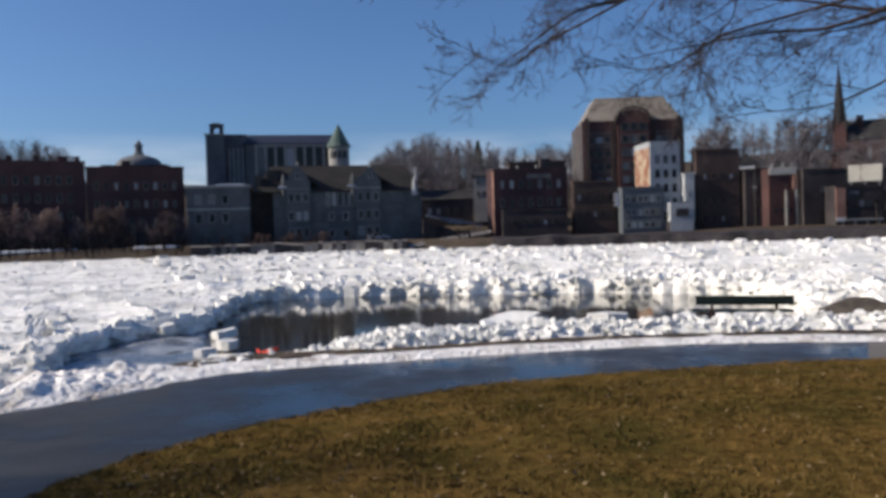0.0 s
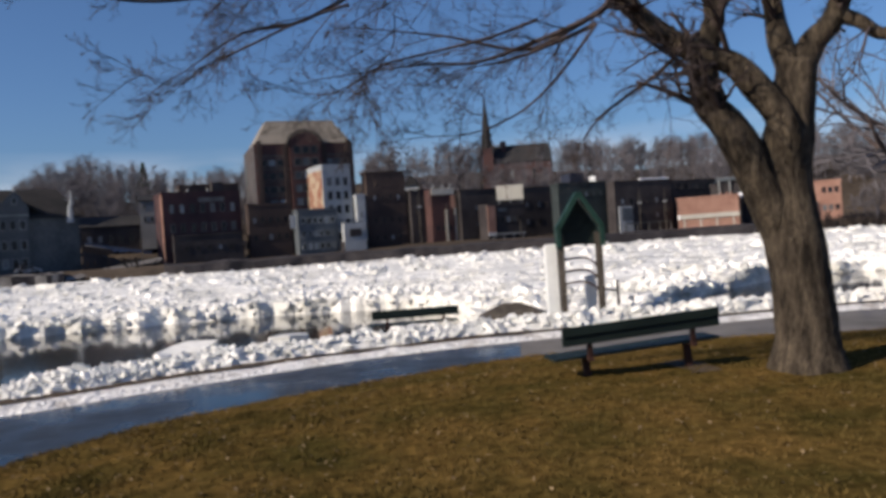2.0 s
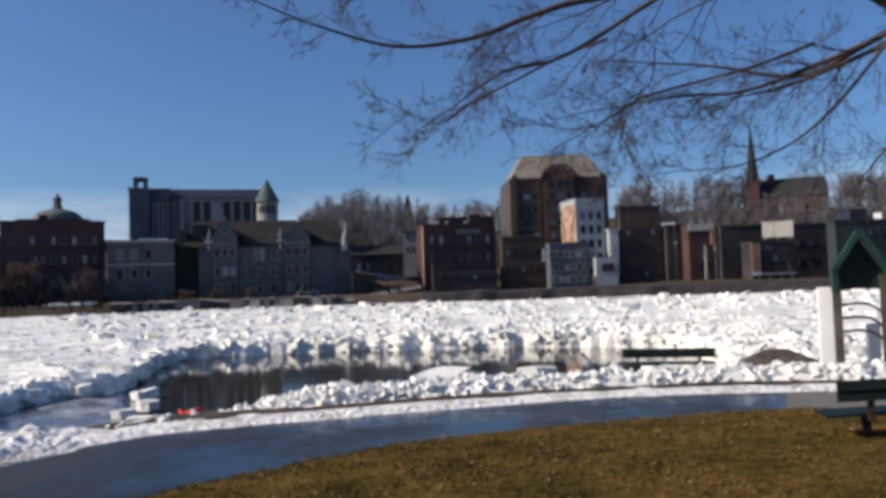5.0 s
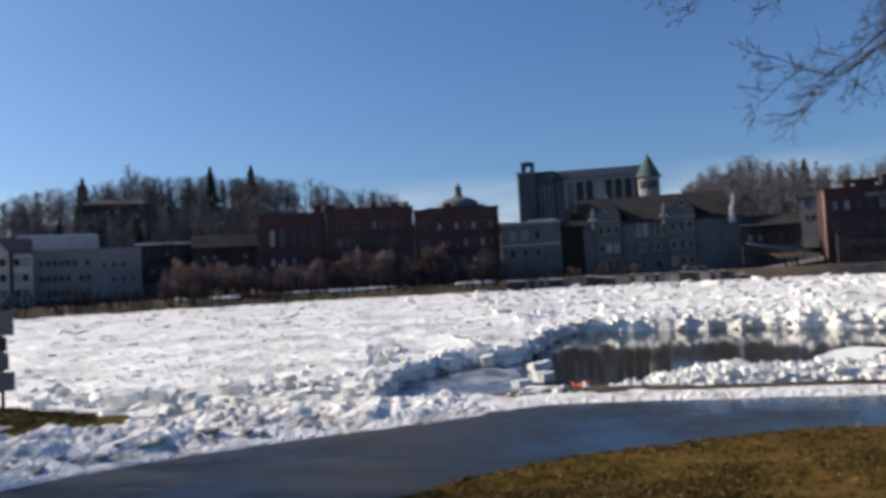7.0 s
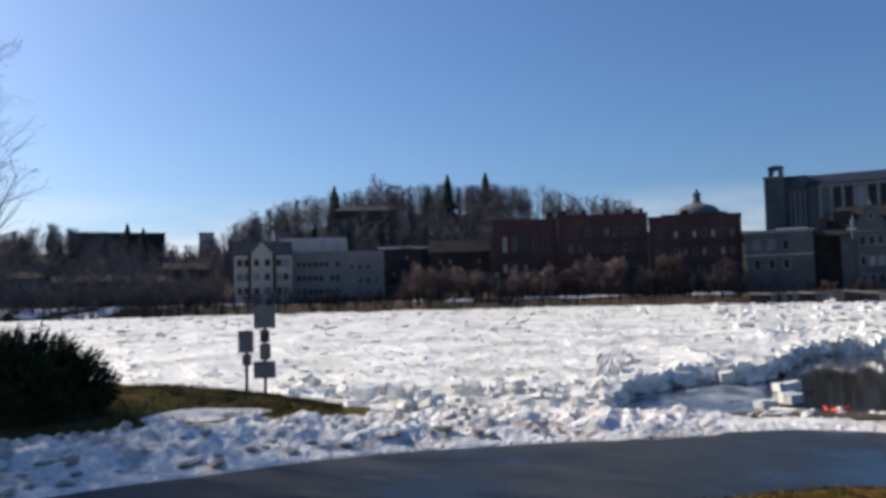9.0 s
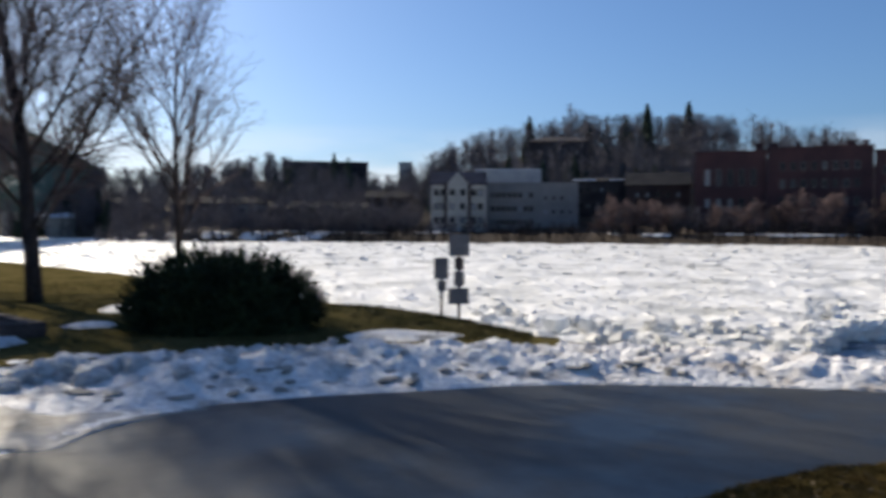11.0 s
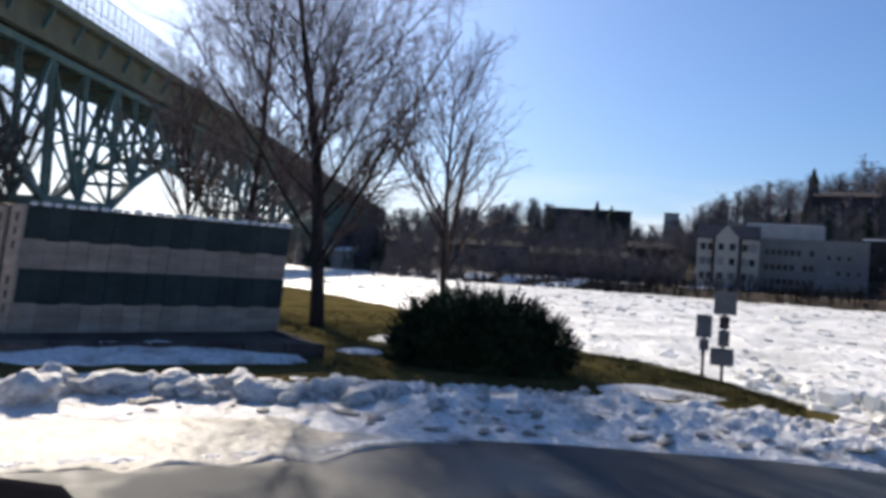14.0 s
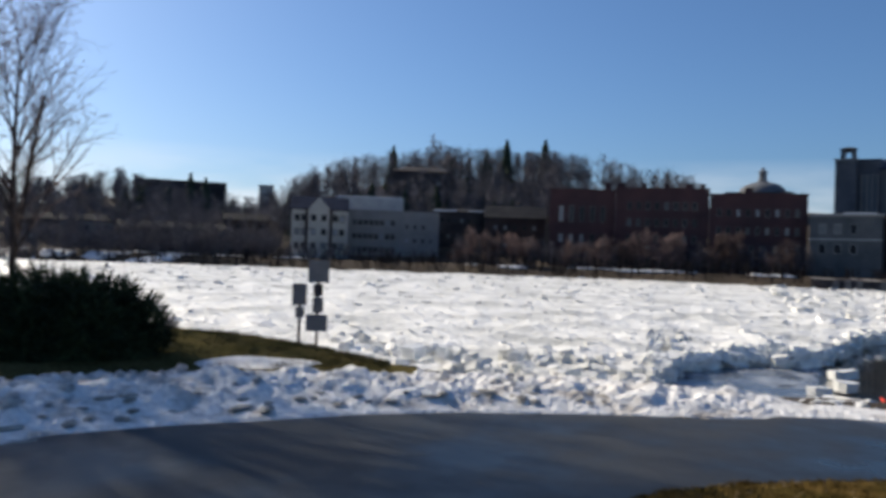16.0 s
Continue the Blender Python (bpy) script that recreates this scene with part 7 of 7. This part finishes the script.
# ================= benches =================
def bench(label, at, length=2.36):
    root = thing("bench", label, "bench", at, "park benches")
    L = length / 2
    for k in range(4):
        y = 0.0 + k * 0.125
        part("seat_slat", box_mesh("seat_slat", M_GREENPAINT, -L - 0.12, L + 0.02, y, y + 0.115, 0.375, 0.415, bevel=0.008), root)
    for k in range(2):
        z = 0.575 + k * 0.13
        y = -0.075 - k * 0.030
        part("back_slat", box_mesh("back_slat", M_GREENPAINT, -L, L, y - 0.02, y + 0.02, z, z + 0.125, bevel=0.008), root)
    for x in (-L * 0.66, L * 0.66):
        part("post", mesh_of("post", *beam_vf((x, 0.20, -0.15), (x, 0.20, 0.34), 0.09, 0.09, (0, 1, 0)), M_BENCHLEG), root, "dark brown steel post")
        part("seat_arm", mesh_of("seat_arm", *beam_vf((x, -0.08, 0.355), (x, 0.48, 0.355), 0.07, 0.04), M_BENCHLEG), root)
        part("back_stay", mesh_of("back_stay", *beam_vf((x, -0.02, 0.36), (x, -0.075, 0.80), 0.07, 0.04, (0, 1, 0)), M_BENCHLEG), root)
    return root


p0, p1 = P(-31.05, 10.75), P(-41.7, 11.6)
c = (p0 + p1) / 2
turn = math.degrees(math.atan2(p1.y - p0.y, p1.x - p0.x))
bench("dark green slatted park bench on the lawn, facing the river", pose(c.x, c.y, 0.22, 0, -3.0, turn), (p1 - p0).length)
p0, p1 = P(-17.45, 23.0), P(-23.75, 23.2)
c = (p0 + p1) / 2
bench("dark green bench standing half flooded behind the ice ridge", pose(c.x, c.y, -0.50, 0, 0, math.degrees(math.atan2(p1.y - p0.y, p1.x - p0.x))), 2.5)

# the paved pad under the near bench
pad = new("bench_pad", box_mesh("bench_pad", M_MUD, -1.55, 1.0, -0.30, 0.75, -0.06, 0.012, bevel=0.02))
q0, q1 = P(-31.05, 10.75), P(-41.7, 11.6)
qc = (q0 + q1) / 2
pad.matrix_basis = pose(qc.x, qc.y, 0.225, 0, -3.0, math.degrees(math.atan2(q1.y - q0.y, q1.x - q0.x)))
tagged(pad, "worn dark bare ground pad under the bench", "pad")

# ================= the river-walk kiosk =================
KAZ, KD = -32.7, 20.0
p = P(KAZ, KD, -0.1)
kiosk = thing("kiosk", "park notice kiosk with green gabled frame and white panels", "kiosk", pose(p.x, p.y, p.z, 0, 0, KAZ + 8))
for x in (-0.48, 0.46):
    part("post", box_mesh("post", M_POST, x - 0.08, x + 0.08, -0.08, 0.08, -0.6, 2.3, bevel=0.01), kiosk)
part("white_panel", box_mesh("white_panel", M_WHITE, -0.86, -0.55, 0.1, 0.5, -0.6, 2.05, bevel=0.02), kiosk, "tall white end panel")
part("white_panel", box_mesh("white_panel", M_WHITE, 0.16, 0.40, 0.35, 0.75, -0.6, 1.2, bevel=0.02), kiosk, "short white end panel")
for z in (0.95, 1.25, 1.55):
    pts = [Vector((-0.42, 0, z + 0.10)), Vector((-0.1, 0.05, z + 0.13)), Vector((0.15, 0.05, z + 0.11)), Vector((0.32, 0.02, z + 0.0)), Vector((0.42, 0, z - 0.12))]
    part("curved_bar", mesh_of("curved_bar", *tube_vf(pts, [0.028] * 5, 8), M_BENCHLEG, True), kiosk)
for sx in (-1, 1):
    part("gable_board", mesh_of("gable_board", *join_vf(beam_vf((0, -0.05, 3.28), (sx * 0.54, -0.05, 2.42), 0.11, 0.5, (0, 1, 0)), beam_vf((sx * 0.53, -0.05, 2.46), (sx * 0.54, -0.05, 1.95), 0.10, 0.5, (0, 1, 0))), M_KIOSKGREEN), kiosk, "bright green gable board")
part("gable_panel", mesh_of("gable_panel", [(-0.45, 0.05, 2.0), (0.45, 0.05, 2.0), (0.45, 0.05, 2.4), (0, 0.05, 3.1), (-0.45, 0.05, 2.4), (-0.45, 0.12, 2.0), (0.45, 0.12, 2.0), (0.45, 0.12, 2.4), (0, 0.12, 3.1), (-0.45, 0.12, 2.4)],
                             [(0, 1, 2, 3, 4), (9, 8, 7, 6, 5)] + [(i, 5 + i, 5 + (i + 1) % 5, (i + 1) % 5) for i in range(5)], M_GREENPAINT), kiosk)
part("rail", mesh_of("rail", *join_vf(beam_vf((0.55, 0.1, 0.85), (0.92, 0.2, 0.8), 0.05, 0.05), beam_vf((0.90, 0.2, -0.5), (0.90, 0.2, 1.05), 0.06, 0.06)), M_BENCHLEG), kiosk)

# gabled lid of a buried bin shelter
p = P(-27.6, 23.5, -0.35)
lid = thing("shelter_roof", "low brown gabled shelter roof showing above the ice", "shelter", pose(p.x, p.y, p.z, 0, 0, -27.6))
V, F = prism_roof(-0.9, 0.9, -0.5, 0.5, 0.25, 0.62, 0.1, hip=0.75)
part("roof", mesh_of("roof", V, F, M_POST), lid)
part("box", box_mesh("box", M_POST, -0.7, 0.7, -0.4, 0.4, -1.2, 0.2), lid)

# ================= signs by the water =================
def sign_post(label, az, d, boards, top):
    p = P(az, d, 0.1)
    root = thing("sign_post", label, "sign", pose(p.x, p.y, p.z, 0, 0, az), "river signs")
    part("post", box_mesh("post", M_POST, -0.035, 0.035, -0.03, 0.03, -0.4, top, bevel=0.006), root)
    for x0, x1, z0, z1, m in boards:
        b = part("board", box_mesh("board", m, x0, x1, -0.055, -0.035, z0, z1, bevel=0.006), root)
        part("bolt", mesh_of("bolt", *cyl_vf(0.012, 0.012, 0, 0.008, 6), M_METAL), b, at=pose((x0 + x1) / 2, -0.055, z1 - 0.06, 90))
        part("bolt", mesh_of("bolt", *cyl_vf(0.012, 0.012, 0, 0.008, 6), M_METAL), b, at=pose((x0 + x1) / 2, -0.055, z0 + 0.06, 90))
    return root


sign_post("weathered post with a grey notice board and small plate", 52.5, 19.5, [(-0.19, 0.16, 0.92, 1.44, M_SIGN), (-0.10, 0.11, 0.62, 0.88, M_SIGN)], 1.45)
sign_post("post with four grey and dark red notice boards", 51.25, 19.55,
          [(-0.25, 0.25, 1.48, 2.02, M_SIGN), (-0.11, 0.11, 1.15, 1.44, M_SIGNDARK), (-0.12, 0.13, 0.74, 1.12, M_SIGN), (-0.27, 0.24, 0.30, 0.70, M_SIGN)], 2.02)

# ================= dark evergreen shrub =================
def evergreen(name, label, at, rx, ry, rz, seed, n):
    rng = random.Random(seed)
    root = thing(name, label, "shrub", at)
    V, F, S = [], [], []
    for _ in range(n):
        a, e = rng.uniform(0, 2 * math.pi), math.asin(rng.uniform(0.0, 1.0))
        k = rng.uniform(0.55, 1.0)
        w = 1 + 0.14 * noise.noise(Vector((math.cos(a) * 2, math.sin(a) * 2, e * 2 + seed)))
        d = Vector((math.cos(a) * math.cos(e), math.sin(a) * math.cos(e), math.sin(e)))
        c = Vector((d.x * rx, d.y * ry, d.z ** 0.8 * rz * 0.88 + 0.12)) * k * w
        o = Vector((d.x * 0.9, d.y * 0.9, 0.55 + rng.uniform(-0.2, 0.6))).normalized()
        L = rng.uniform(0.16, 0.42)
        tip = c + o * L
        for j in range(6):
            q = c.lerp(tip, j / 6)
            s = o.cross(Vector((rng.gauss(0, 1), rng.gauss(0, 1), rng.gauss(0, 1)))).normalized()
            l = 0.12 * (1 - 0.1 * j) * rng.uniform(0.7, 1.3)
            t = (q + s * l + o * l * 0.9)
            wv = o.cross(s) * 0.022
            i0 = len(V)
            V += [tuple(q - wv), tuple(q + wv), tuple(t)]
            F.append((i0, i0 + 1, i0 + 2))
        i0 = len(V)
        wv = o.cross(d + Vector((0.01, 0.3, 0))).normalized() * 0.02
        V += [tuple(c - wv), tuple(c + wv), tuple(tip)]
        F.append((i0, i0 + 1, i0 + 2))
    bm = bmesh.new()
    bmesh.ops.create_icosphere(bm, subdivisions=4, radius=1)
    for v in bm.verts:
        k = 0.86 + 0.10 * noise.fractal(v.co * 2.6, 0.9, 2, 4)
        v.co = Vector((v.co.x * rx * k, v.co.y * ry * k, max(-0.05, (abs(v.co.z) ** 0.8 * (1 if v.co.z > 0 else -1)) * rz * k)))
    me = bpy.data.meshes.new("inner_foliage")
    bm.to_mesh(me)
    bm.free()
    me.materials.append(M_YEW)
    part("inner_foliage", me, root)
    part("needle_sprays", mesh_of("needle_sprays", V, F, M_YEW), root)
    for k in range(7):
        a = k * 0.9
        part("stem", mesh_of("stem", *tube_vf([Vector((0.3 * math.cos(a), 0.3 * math.sin(a), -0.1)), Vector((rx * 0.6 * math.cos(a), ry * 0.6 * math.sin(a), rz * 0.5))], [0.05, 0.02], 6), M_TWIG, True), root)
    return root


p = P(67.9, 16.9)
evergreen("evergreen_shrub", "broad dark evergreen shrub with spiky outline on the bank", pose(p.x, p.y, 0.08, 0, 0, 68), 2.0, 1.35, 1.66, 5, 4200)

# ================= bare trees on the near bank =================
BIG_CFG = [(8, 0.055, 0.01, 28, 0.62, 42, 0.15), (6, 0.06, 0.07, 15, 0.42, 38, 0.12), (4, 0.10, 0.05, 8, 0.50, 38, 0.12), (3, 0.14, 0.03, 4, 0.6, 40, 0.12), (1, 0.16, 0.02, 0, 0, 0, 0)]
p = P(79.6, 25.2)
bare_tree("tree", "tall bare tree with many fine upright branches on the bank", pose(p.x, p.y, 0.1, 0, 0, 0), 11.4, 0.24, BIG_CFG, 912, M_BANKBARK, M_BANKTWIG, 2, 0.0026, "bank trees", thin=0.42)
p = P(85.3, 33.0)
bare_tree("tree", "bare many-stemmed tree behind the stacked docks", pose(p.x, p.y, 0.1, 0, 0, 120), 13.2, 0.18, BIG_CFG, 921, M_BANKBARK, M_BANKTWIG, 2, 0.0029, "bank trees", (0.05, 0.02), 0.42)
SMALL_CFG = [(6, 0.03, 0.02, 20, 0.62, 32, 0.18), (5, 0.05, 0.08, 11, 0.45, 30, 0.15), (3, 0.12, 0.05, 6, 0.5, 36, 0.15), (3, 0.14, 0.03, 0, 0, 0, 0)]
p = P(70.5, 31.0)
bare_tree("tree", "slim young bare tree at the water's edge", pose(p.x, p.y, -0.2, 0, 0, 180), 9.3, 0.14, SMALL_CFG, 931, M_BANKBARK, M_BANKTWIG, 2, 0.007, "bank trees", lean=(0.04, 0.12), thin=0.7)
p = P(88.5, 40.0)
bare_tree("tree", "thin bare sapling rising behind the docks", pose(p.x, p.y, 0.1), 9.0, 0.12, SMALL_CFG, 935, M_BANKBARK, M_BANKTWIG, 2, 0.01, "bank trees")
for az, d, h, sd in ((100.6, 46, 8.5, 1), (101.8, 50, 6.5, 2), (102.6, 54, 7, 3)):
    p = P(az, d)
    bare_tree("tree", "thin bare sapling beneath the bridge", pose(p.x, p.y, 0.3), h, 0.10, SMALL_CFG, 940 + sd, M_TWIG, M_TWIG, 2, 0.006, "bridge saplings")
SPREAD_CFG = [(5, 0.10, 0.0, 13, 0.7, 48, 0.12), (5, 0.14, 0.01, 9, 0.5, 45, 0.15), (4, 0.16, 0.02, 6, 0.5, 45, 0.15), (3, 0.16, 0.03, 0, 0, 0, 0)]
p = P(-55.5, 24.0)
bare_tree("tree", "wide bare brown tree leaning over the river bank", pose(p.x, p.y, 0.0), 8.6, 0.2, SPREAD_CFG, 951, M_TWIG, M_GREYTREE, 2, 0.012, "bank trees", (0.15, 0.1))

# ================= stacked dock sections on their stone platform =================
PA, PB = P(103.2, 15.9), P(78.9, 17.15)
along = (PB - PA).normalized()
back = Vector((-along.y, along.x, 0))
rot = Matrix((along, back, (0, 0, 1))).transposed().to_4x4()
plat = thing("platform", "low brown stone platform with a kerb, snow on its step", "platform", Matrix.Translation(PA) @ rot)
PL = (PB - PA).length
n = 8
for k in range(n):
    part("kerb_stone", box_mesh("kerb_stone", M_STONE, k * PL / n + 0.012, (k + 1) * PL / n - 0.012, 0, 0.35, -0.2, 0.43 + 0.01 * (k % 3), bevel=0.02), plat)
for k in range(5):
    part("kerb_stone", box_mesh("kerb_stone", M_STONE, -0.001, 0.35, 0.36 + k * 1.1, 1.44 + k * 1.1, -0.2, 0.43 + 0.012 * (k % 2), bevel=0.02), plat)
    part("kerb_stone", box_mesh("kerb_stone", M_STONE, PL - 0.35, PL + 0.001, 0.36 + k * 1.1, 1.44 + k * 1.1, -0.2, 0.43 + 0.012 * (k % 2), bevel=0.02), plat)
part("top", box_mesh("top", M_STONE, 0.35, PL - 0.35, 0.35, 5.8, -0.2, 0.40), plat)
V, F = [], []
for i in range(30):
    for j, (y, z) in enumerate(((-1.3, -0.02), (-0.7, 0.26), (-0.02, 0.38), (0.25, 0.44))):
        x = 0.3 + (PL - 0.9) * i / 29
        V.append((x, y + 0.25 * noise.noise(Vector((i * 0.3, j, 0))), max(-0.05, z * (0.55 + 0.45 * math.sin(math.pi * i / 29)) + 0.05 * noise.noise(Vector((i * 0.4, j * 2, 3))))))
for i in range(29):
    for j in range(3):
        F.append((i * 4 + j, (i + 1) * 4 + j, (i + 1) * 4 + j + 1, i * 4 + j + 1))
# M_BANK's darker tone stands in for shade on this drift
drift = new("snow_drift", mesh_of("snow_drift", V, F, M_BANK, True))
drift.matrix_basis = Matrix.Translation(PA) @ rot
tagged(drift, "smooth blue-shadowed snow drift against the platform", "snow")

UNIT_L, UNIT_D, UNIT_H = 6.02, 1.0, 1.27


def dock_unit():
    root = thing("dock_section", "stacked dock section, weathered boards with a blue-green upper band", "dock section", pose(0, 0, 0), "stacked dock sections")
    sl = 0.10                                       # the ends lean outwards

    def strip(z0, z1, y0, y1, x0, x1):
        s0, s1 = sl * z0 / UNIT_H, sl * z1 / UNIT_H
        return [(x0 + s0, y0, z0), (x1 + s0, y0, z0), (x1 + s0, y1, z0), (x0 + s0, y1, z0), (x0 + s1, y0, z1), (x1 + s1, y0, z1), (x1 + s1, y1, z1), (x0 + s1, y1, z1)], BOX_F
    part("core", mesh_of("core", *strip(0.0, UNIT_H, 0.05, UNIT_D - 0.02, 0.05, UNIT_L - 0.05), M_DARK), root)
    nb = 14
    for k in range(nb):
        x0, x1 = 0.06 + k * (UNIT_L - 0.06) / nb, 0.06 + (k + 1) * (UNIT_L - 0.06) / nb
        part("green_board", mesh_of("green_board", *strip(0.60, UNIT_H - 0.015, 0.0 + 0.006 * (k % 2), 0.05, x0 + 0.004, x1 - 0.004), M_BLUEGREEN), root)
        part("grey_board", mesh_of("grey_board", *strip(0.0, 0.60 - 0.03 * (k % 2), 0.012 - 0.006 * (k % 2), 0.05, x0 + 0.004, x1 - 0.004), M_WOOD), root)
    part("end_board", mesh_of("end_board", *strip(0.0, UNIT_H, -0.012, UNIT_D - 0.03, 0.0, 0.055), M_WOOD), root, "pale end board with dark slots")
    for q in (0.3, 0.52, 0.74):
        part("slot", mesh_of("slot", *strip(UNIT_H * q, UNIT_H * q + 0.16, 0.32, 0.54, -0.006, 0.01), M_STONE), root)
    return root


SA, SB = P(99.4, 17.6), P(82.2, 19.9)
sal = (SB - SA).normalized()
sba = Vector((-sal.y, sal.x, 0))
srot = Matrix((sal, sba, (0, 0, 1))).transposed().to_4x4()
unit = dock_unit()
first = True
for lv in range(2):
    for k in range(3):
        m = Matrix.Translation(SA + sba * (k * (UNIT_D + 0.34) + 0.04 * lv) + Vector((0, 0, 0.41 + lv * (UNIT_H + 0.004))) + sal * (0.10 * lv)) @ srot
        if first:
            unit.matrix_basis = m
            first = False
        else:
            copy_thing(unit, m)
rng = random.Random(31)
sn = thing("snow_crust", "broken thin snow crust on top of the dock stack", "snow", Matrix.Translation(SA) @ srot)
for k in range(26):
    x = 0.6 + k * 0.23
    z = 0.41 + 2 * UNIT_H + 0.004
    w = rng.uniform(0.05, 0.09)
    part("snow_piece", box_mesh("snow_piece", M_SNOW, x - 0.3, x - 0.3 + rng.uniform(0.11, 0.17), -0.03, 0.12, z - 0.01, z + w, bevel=0.015), sn)

# ================= picnic table beyond the docks =================
p = P(102.2, 25.0)
pt = thing("picnic_table", "weathered wooden picnic table standing in snow", "picnic table", pose(p.x, p.y, 0.25, 0, 0, 118))
for k in range(5):
    part("top_board", box_mesh("top_board", M_POST, -0.95, 0.95, -0.36 + k * 0.145, -0.225 + k * 0.145, 0.70, 0.765, bevel=0.006), pt)
for y in (-0.72, 0.72):
    for k in (-1, 0):
        part("seat_board", box_mesh("seat_board", M_POST, -0.95, 0.95, y + k * 0.14, y + k * 0.14 + 0.13, 0.39, 0.46, bevel=0.006), pt)
for x in (-0.65, 0.65):
    for s in (-1, 1):
        part("leg", mesh_of("leg", *beam_vf((x, s * 0.62, -0.1), (x, s * 0.22, 0.72), 0.10, 0.16), M_POST), pt)
    part("cross_bar", mesh_of("cross_bar", *beam_vf((x + 0.05, -0.82, 0.40), (x + 0.05, 0.82, 0.40), 0.06, 0.14), M_POST), pt)

# ================= dirt pile, cone =================
V, F = [], []
c0 = P(110.2, 62.0)
n, mrad = 48, 16
for i in range(mrad + 1):
    for k in range(n):
        a = 2 * math.pi * k / n
        r = 10.5 * i / mrad
        x, y = r * math.cos(a), r * math.sin(a)
        h = 8.6 * (1 - (i / mrad) ** 2.0) * (1 + 0.25 * fbm(c0.x + x, c0.y + y, 0.14, 2.0)) + 0.35 * fbm(c0.x + x, c0.y + y, 0.6, 3.0)
        V.append((c0.x + x, c0.y + y, h if i < mrad else -0.4))
for i in range(mrad):
    for k in range(n):
        F.append((i * n + k, (i + 1) * n + k, (i + 1) * n + (k + 1) % n, i * n + (k + 1) % n))
tagged(new("dirt_mound", mesh_of("dirt_pile", V, F, M_DIRT)), "tall mound of brown dirt and rubble under the bridge", "dirt mound")

CLODS = [mesh_of("clod", *chunk_vf(300 + i, 0.7, 10), M_DIRT if i % 2 else M_BANK) for i in range(6)]
rng = random.Random(66)
for i in range(70):
    a, r = rng.uniform(100.5, 116), rng.uniform(44, 53)
    q = P(a, r)
    sz = rng.uniform(0.25, 0.8)
    ob = new("clod", CLODS[i % 6])
    ob.matrix_basis = Matrix.LocRotScale(Vector((q.x, q.y, bank_lawn_z(q.x, q.y, a, r) + sz * 0.18)), Euler((rng.gauss(0, 0.4), rng.gauss(0, 0.4), rng.uniform(0, 6.3))), (sz * 1.3, sz, sz))
    tagged(ob, "lump of frozen dirt and snow at the mound's foot" if i % 2 else "dirty snow lump beside the dirt mound", "clod", "clods")

p = P(13.1, 17.5)
cone = thing("safety_cone", "red-orange safety cone tipped among the ice chunks", "safety cone", pose(p.x, p.y, -0.30, 8, 62, 30))
part("cone", mesh_of("cone", *cyl_vf(0.13, 0.03, 0.03, 0.42, 16), M_CONE, True), cone)
part("base", box_mesh("base", M_CONE, -0.19, 0.19, -0.19, 0.19, 0, 0.035, bevel=0.01), cone)
part("collar", mesh_of("collar", *cyl_vf(0.098, 0.075, 0.20, 0.28, 16), M_WHITE, True), cone, "white reflective collar")

# ================= the dark car parked beside the road =================
def saloon(at, label):
    root = thing("parked_car", label, "car", at)
    prof = [(-2.25, 0.42), (-2.3, 0.72), (-2.1, 0.98), (-1.45, 1.06), (-0.85, 1.42), (-0.2, 1.50), (0.6, 1.47), (0.95, 1.38), (1.55, 1.02), (2.1, 0.90), (2.32, 0.66), (2.28, 0.36)]
    rings = []
    for y, inset in ((-0.80, 0.0), (-0.86, 0.35), (-0.66, 1.0), (0.0, 1.04), (0.66, 1.0), (0.86, 0.35), (0.80, 0.0)):
        ring = []
        for x, z in prof:
            zz = 0.36 + (z - 0.36) * (0.02 if inset == 0 else min(1.0, inset))
            if inset in (0.35,):
                zz = min(z, 0.98)
            if inset > 1.0:
                zz = z + 0.035 * (z > 1.2)
            if inset == 0:
                zz = min(z, 0.38)
            ring.append(((x * (0.985 if abs(y) > 0.8 else 1.0), y if z < 1.1 or abs(y) < 0.7 else y, zz)))
        rings.append(ring)
    n = len(prof)
    V = [v for r in rings for v in r]
    F = []
    for i in range(len(rings) - 1):
        for k in range(n - 1):
            F.append((i * n + k, (i + 1) * n + k, (i + 1) * n + k + 1, i * n + k + 1))
    F.append(tuple(i * n for i in range(len(rings))))
    F.append(tuple(reversed([i * n + n - 1 for i in range(len(rings))])))
    part("body", mesh_of("body", V, [tuple(reversed(f)) for f in F], M_CARPAINT, True), root)
    for s in (-1, 1):
        part("side_window", mesh_of("side_window", *beam_vf((-0.9, s * 0.775, 1.19), (0.95, s * 0.775, 1.19), 0.02, 0.26), M_GLASS), root)
        part("door_mirror", box_mesh("door_mirror", M_CARPAINT, 0.85, 1.0, s * 0.95 - 0.09, s * 0.95 + 0.09, 0.98, 1.1, bevel=0.03), root)
    for x in (-1.4, 1.42):
        for s in (-1, 1):
            w = part("wheel", mesh_of("wheel", [(x + a, s * 0.78 + c, 0.32 + b) for a, b, c in cyl_vf(0.32, 0.32, -0.11, 0.11, 20)[0]], cyl_vf(0.32, 0.32, -0.11, 0.11, 20)[1], M_TYRE), root)
            part("rim", mesh_of("rim", [(x + a, s * 0.89 + c, 0.32 + b) for a, b, c in cyl_vf(0.2, 0.2, -0.015, 0.015, 16)[0]], cyl_vf(0.2, 0.2, -0.015, 0.015, 16)[1], M_METAL), w)
    return root


saloon(pose(-4.5, -2.62, -0.06, 0, 0, 86), "black car parked beside the lawn, seen over its roof")

# the originals that the far trees were copied from
for proto in FAR_TREES + SHRUBS + CONIFERS:
    for o in list(proto.children_recursive) + [proto]:
        bpy.data.objects.remove(o)
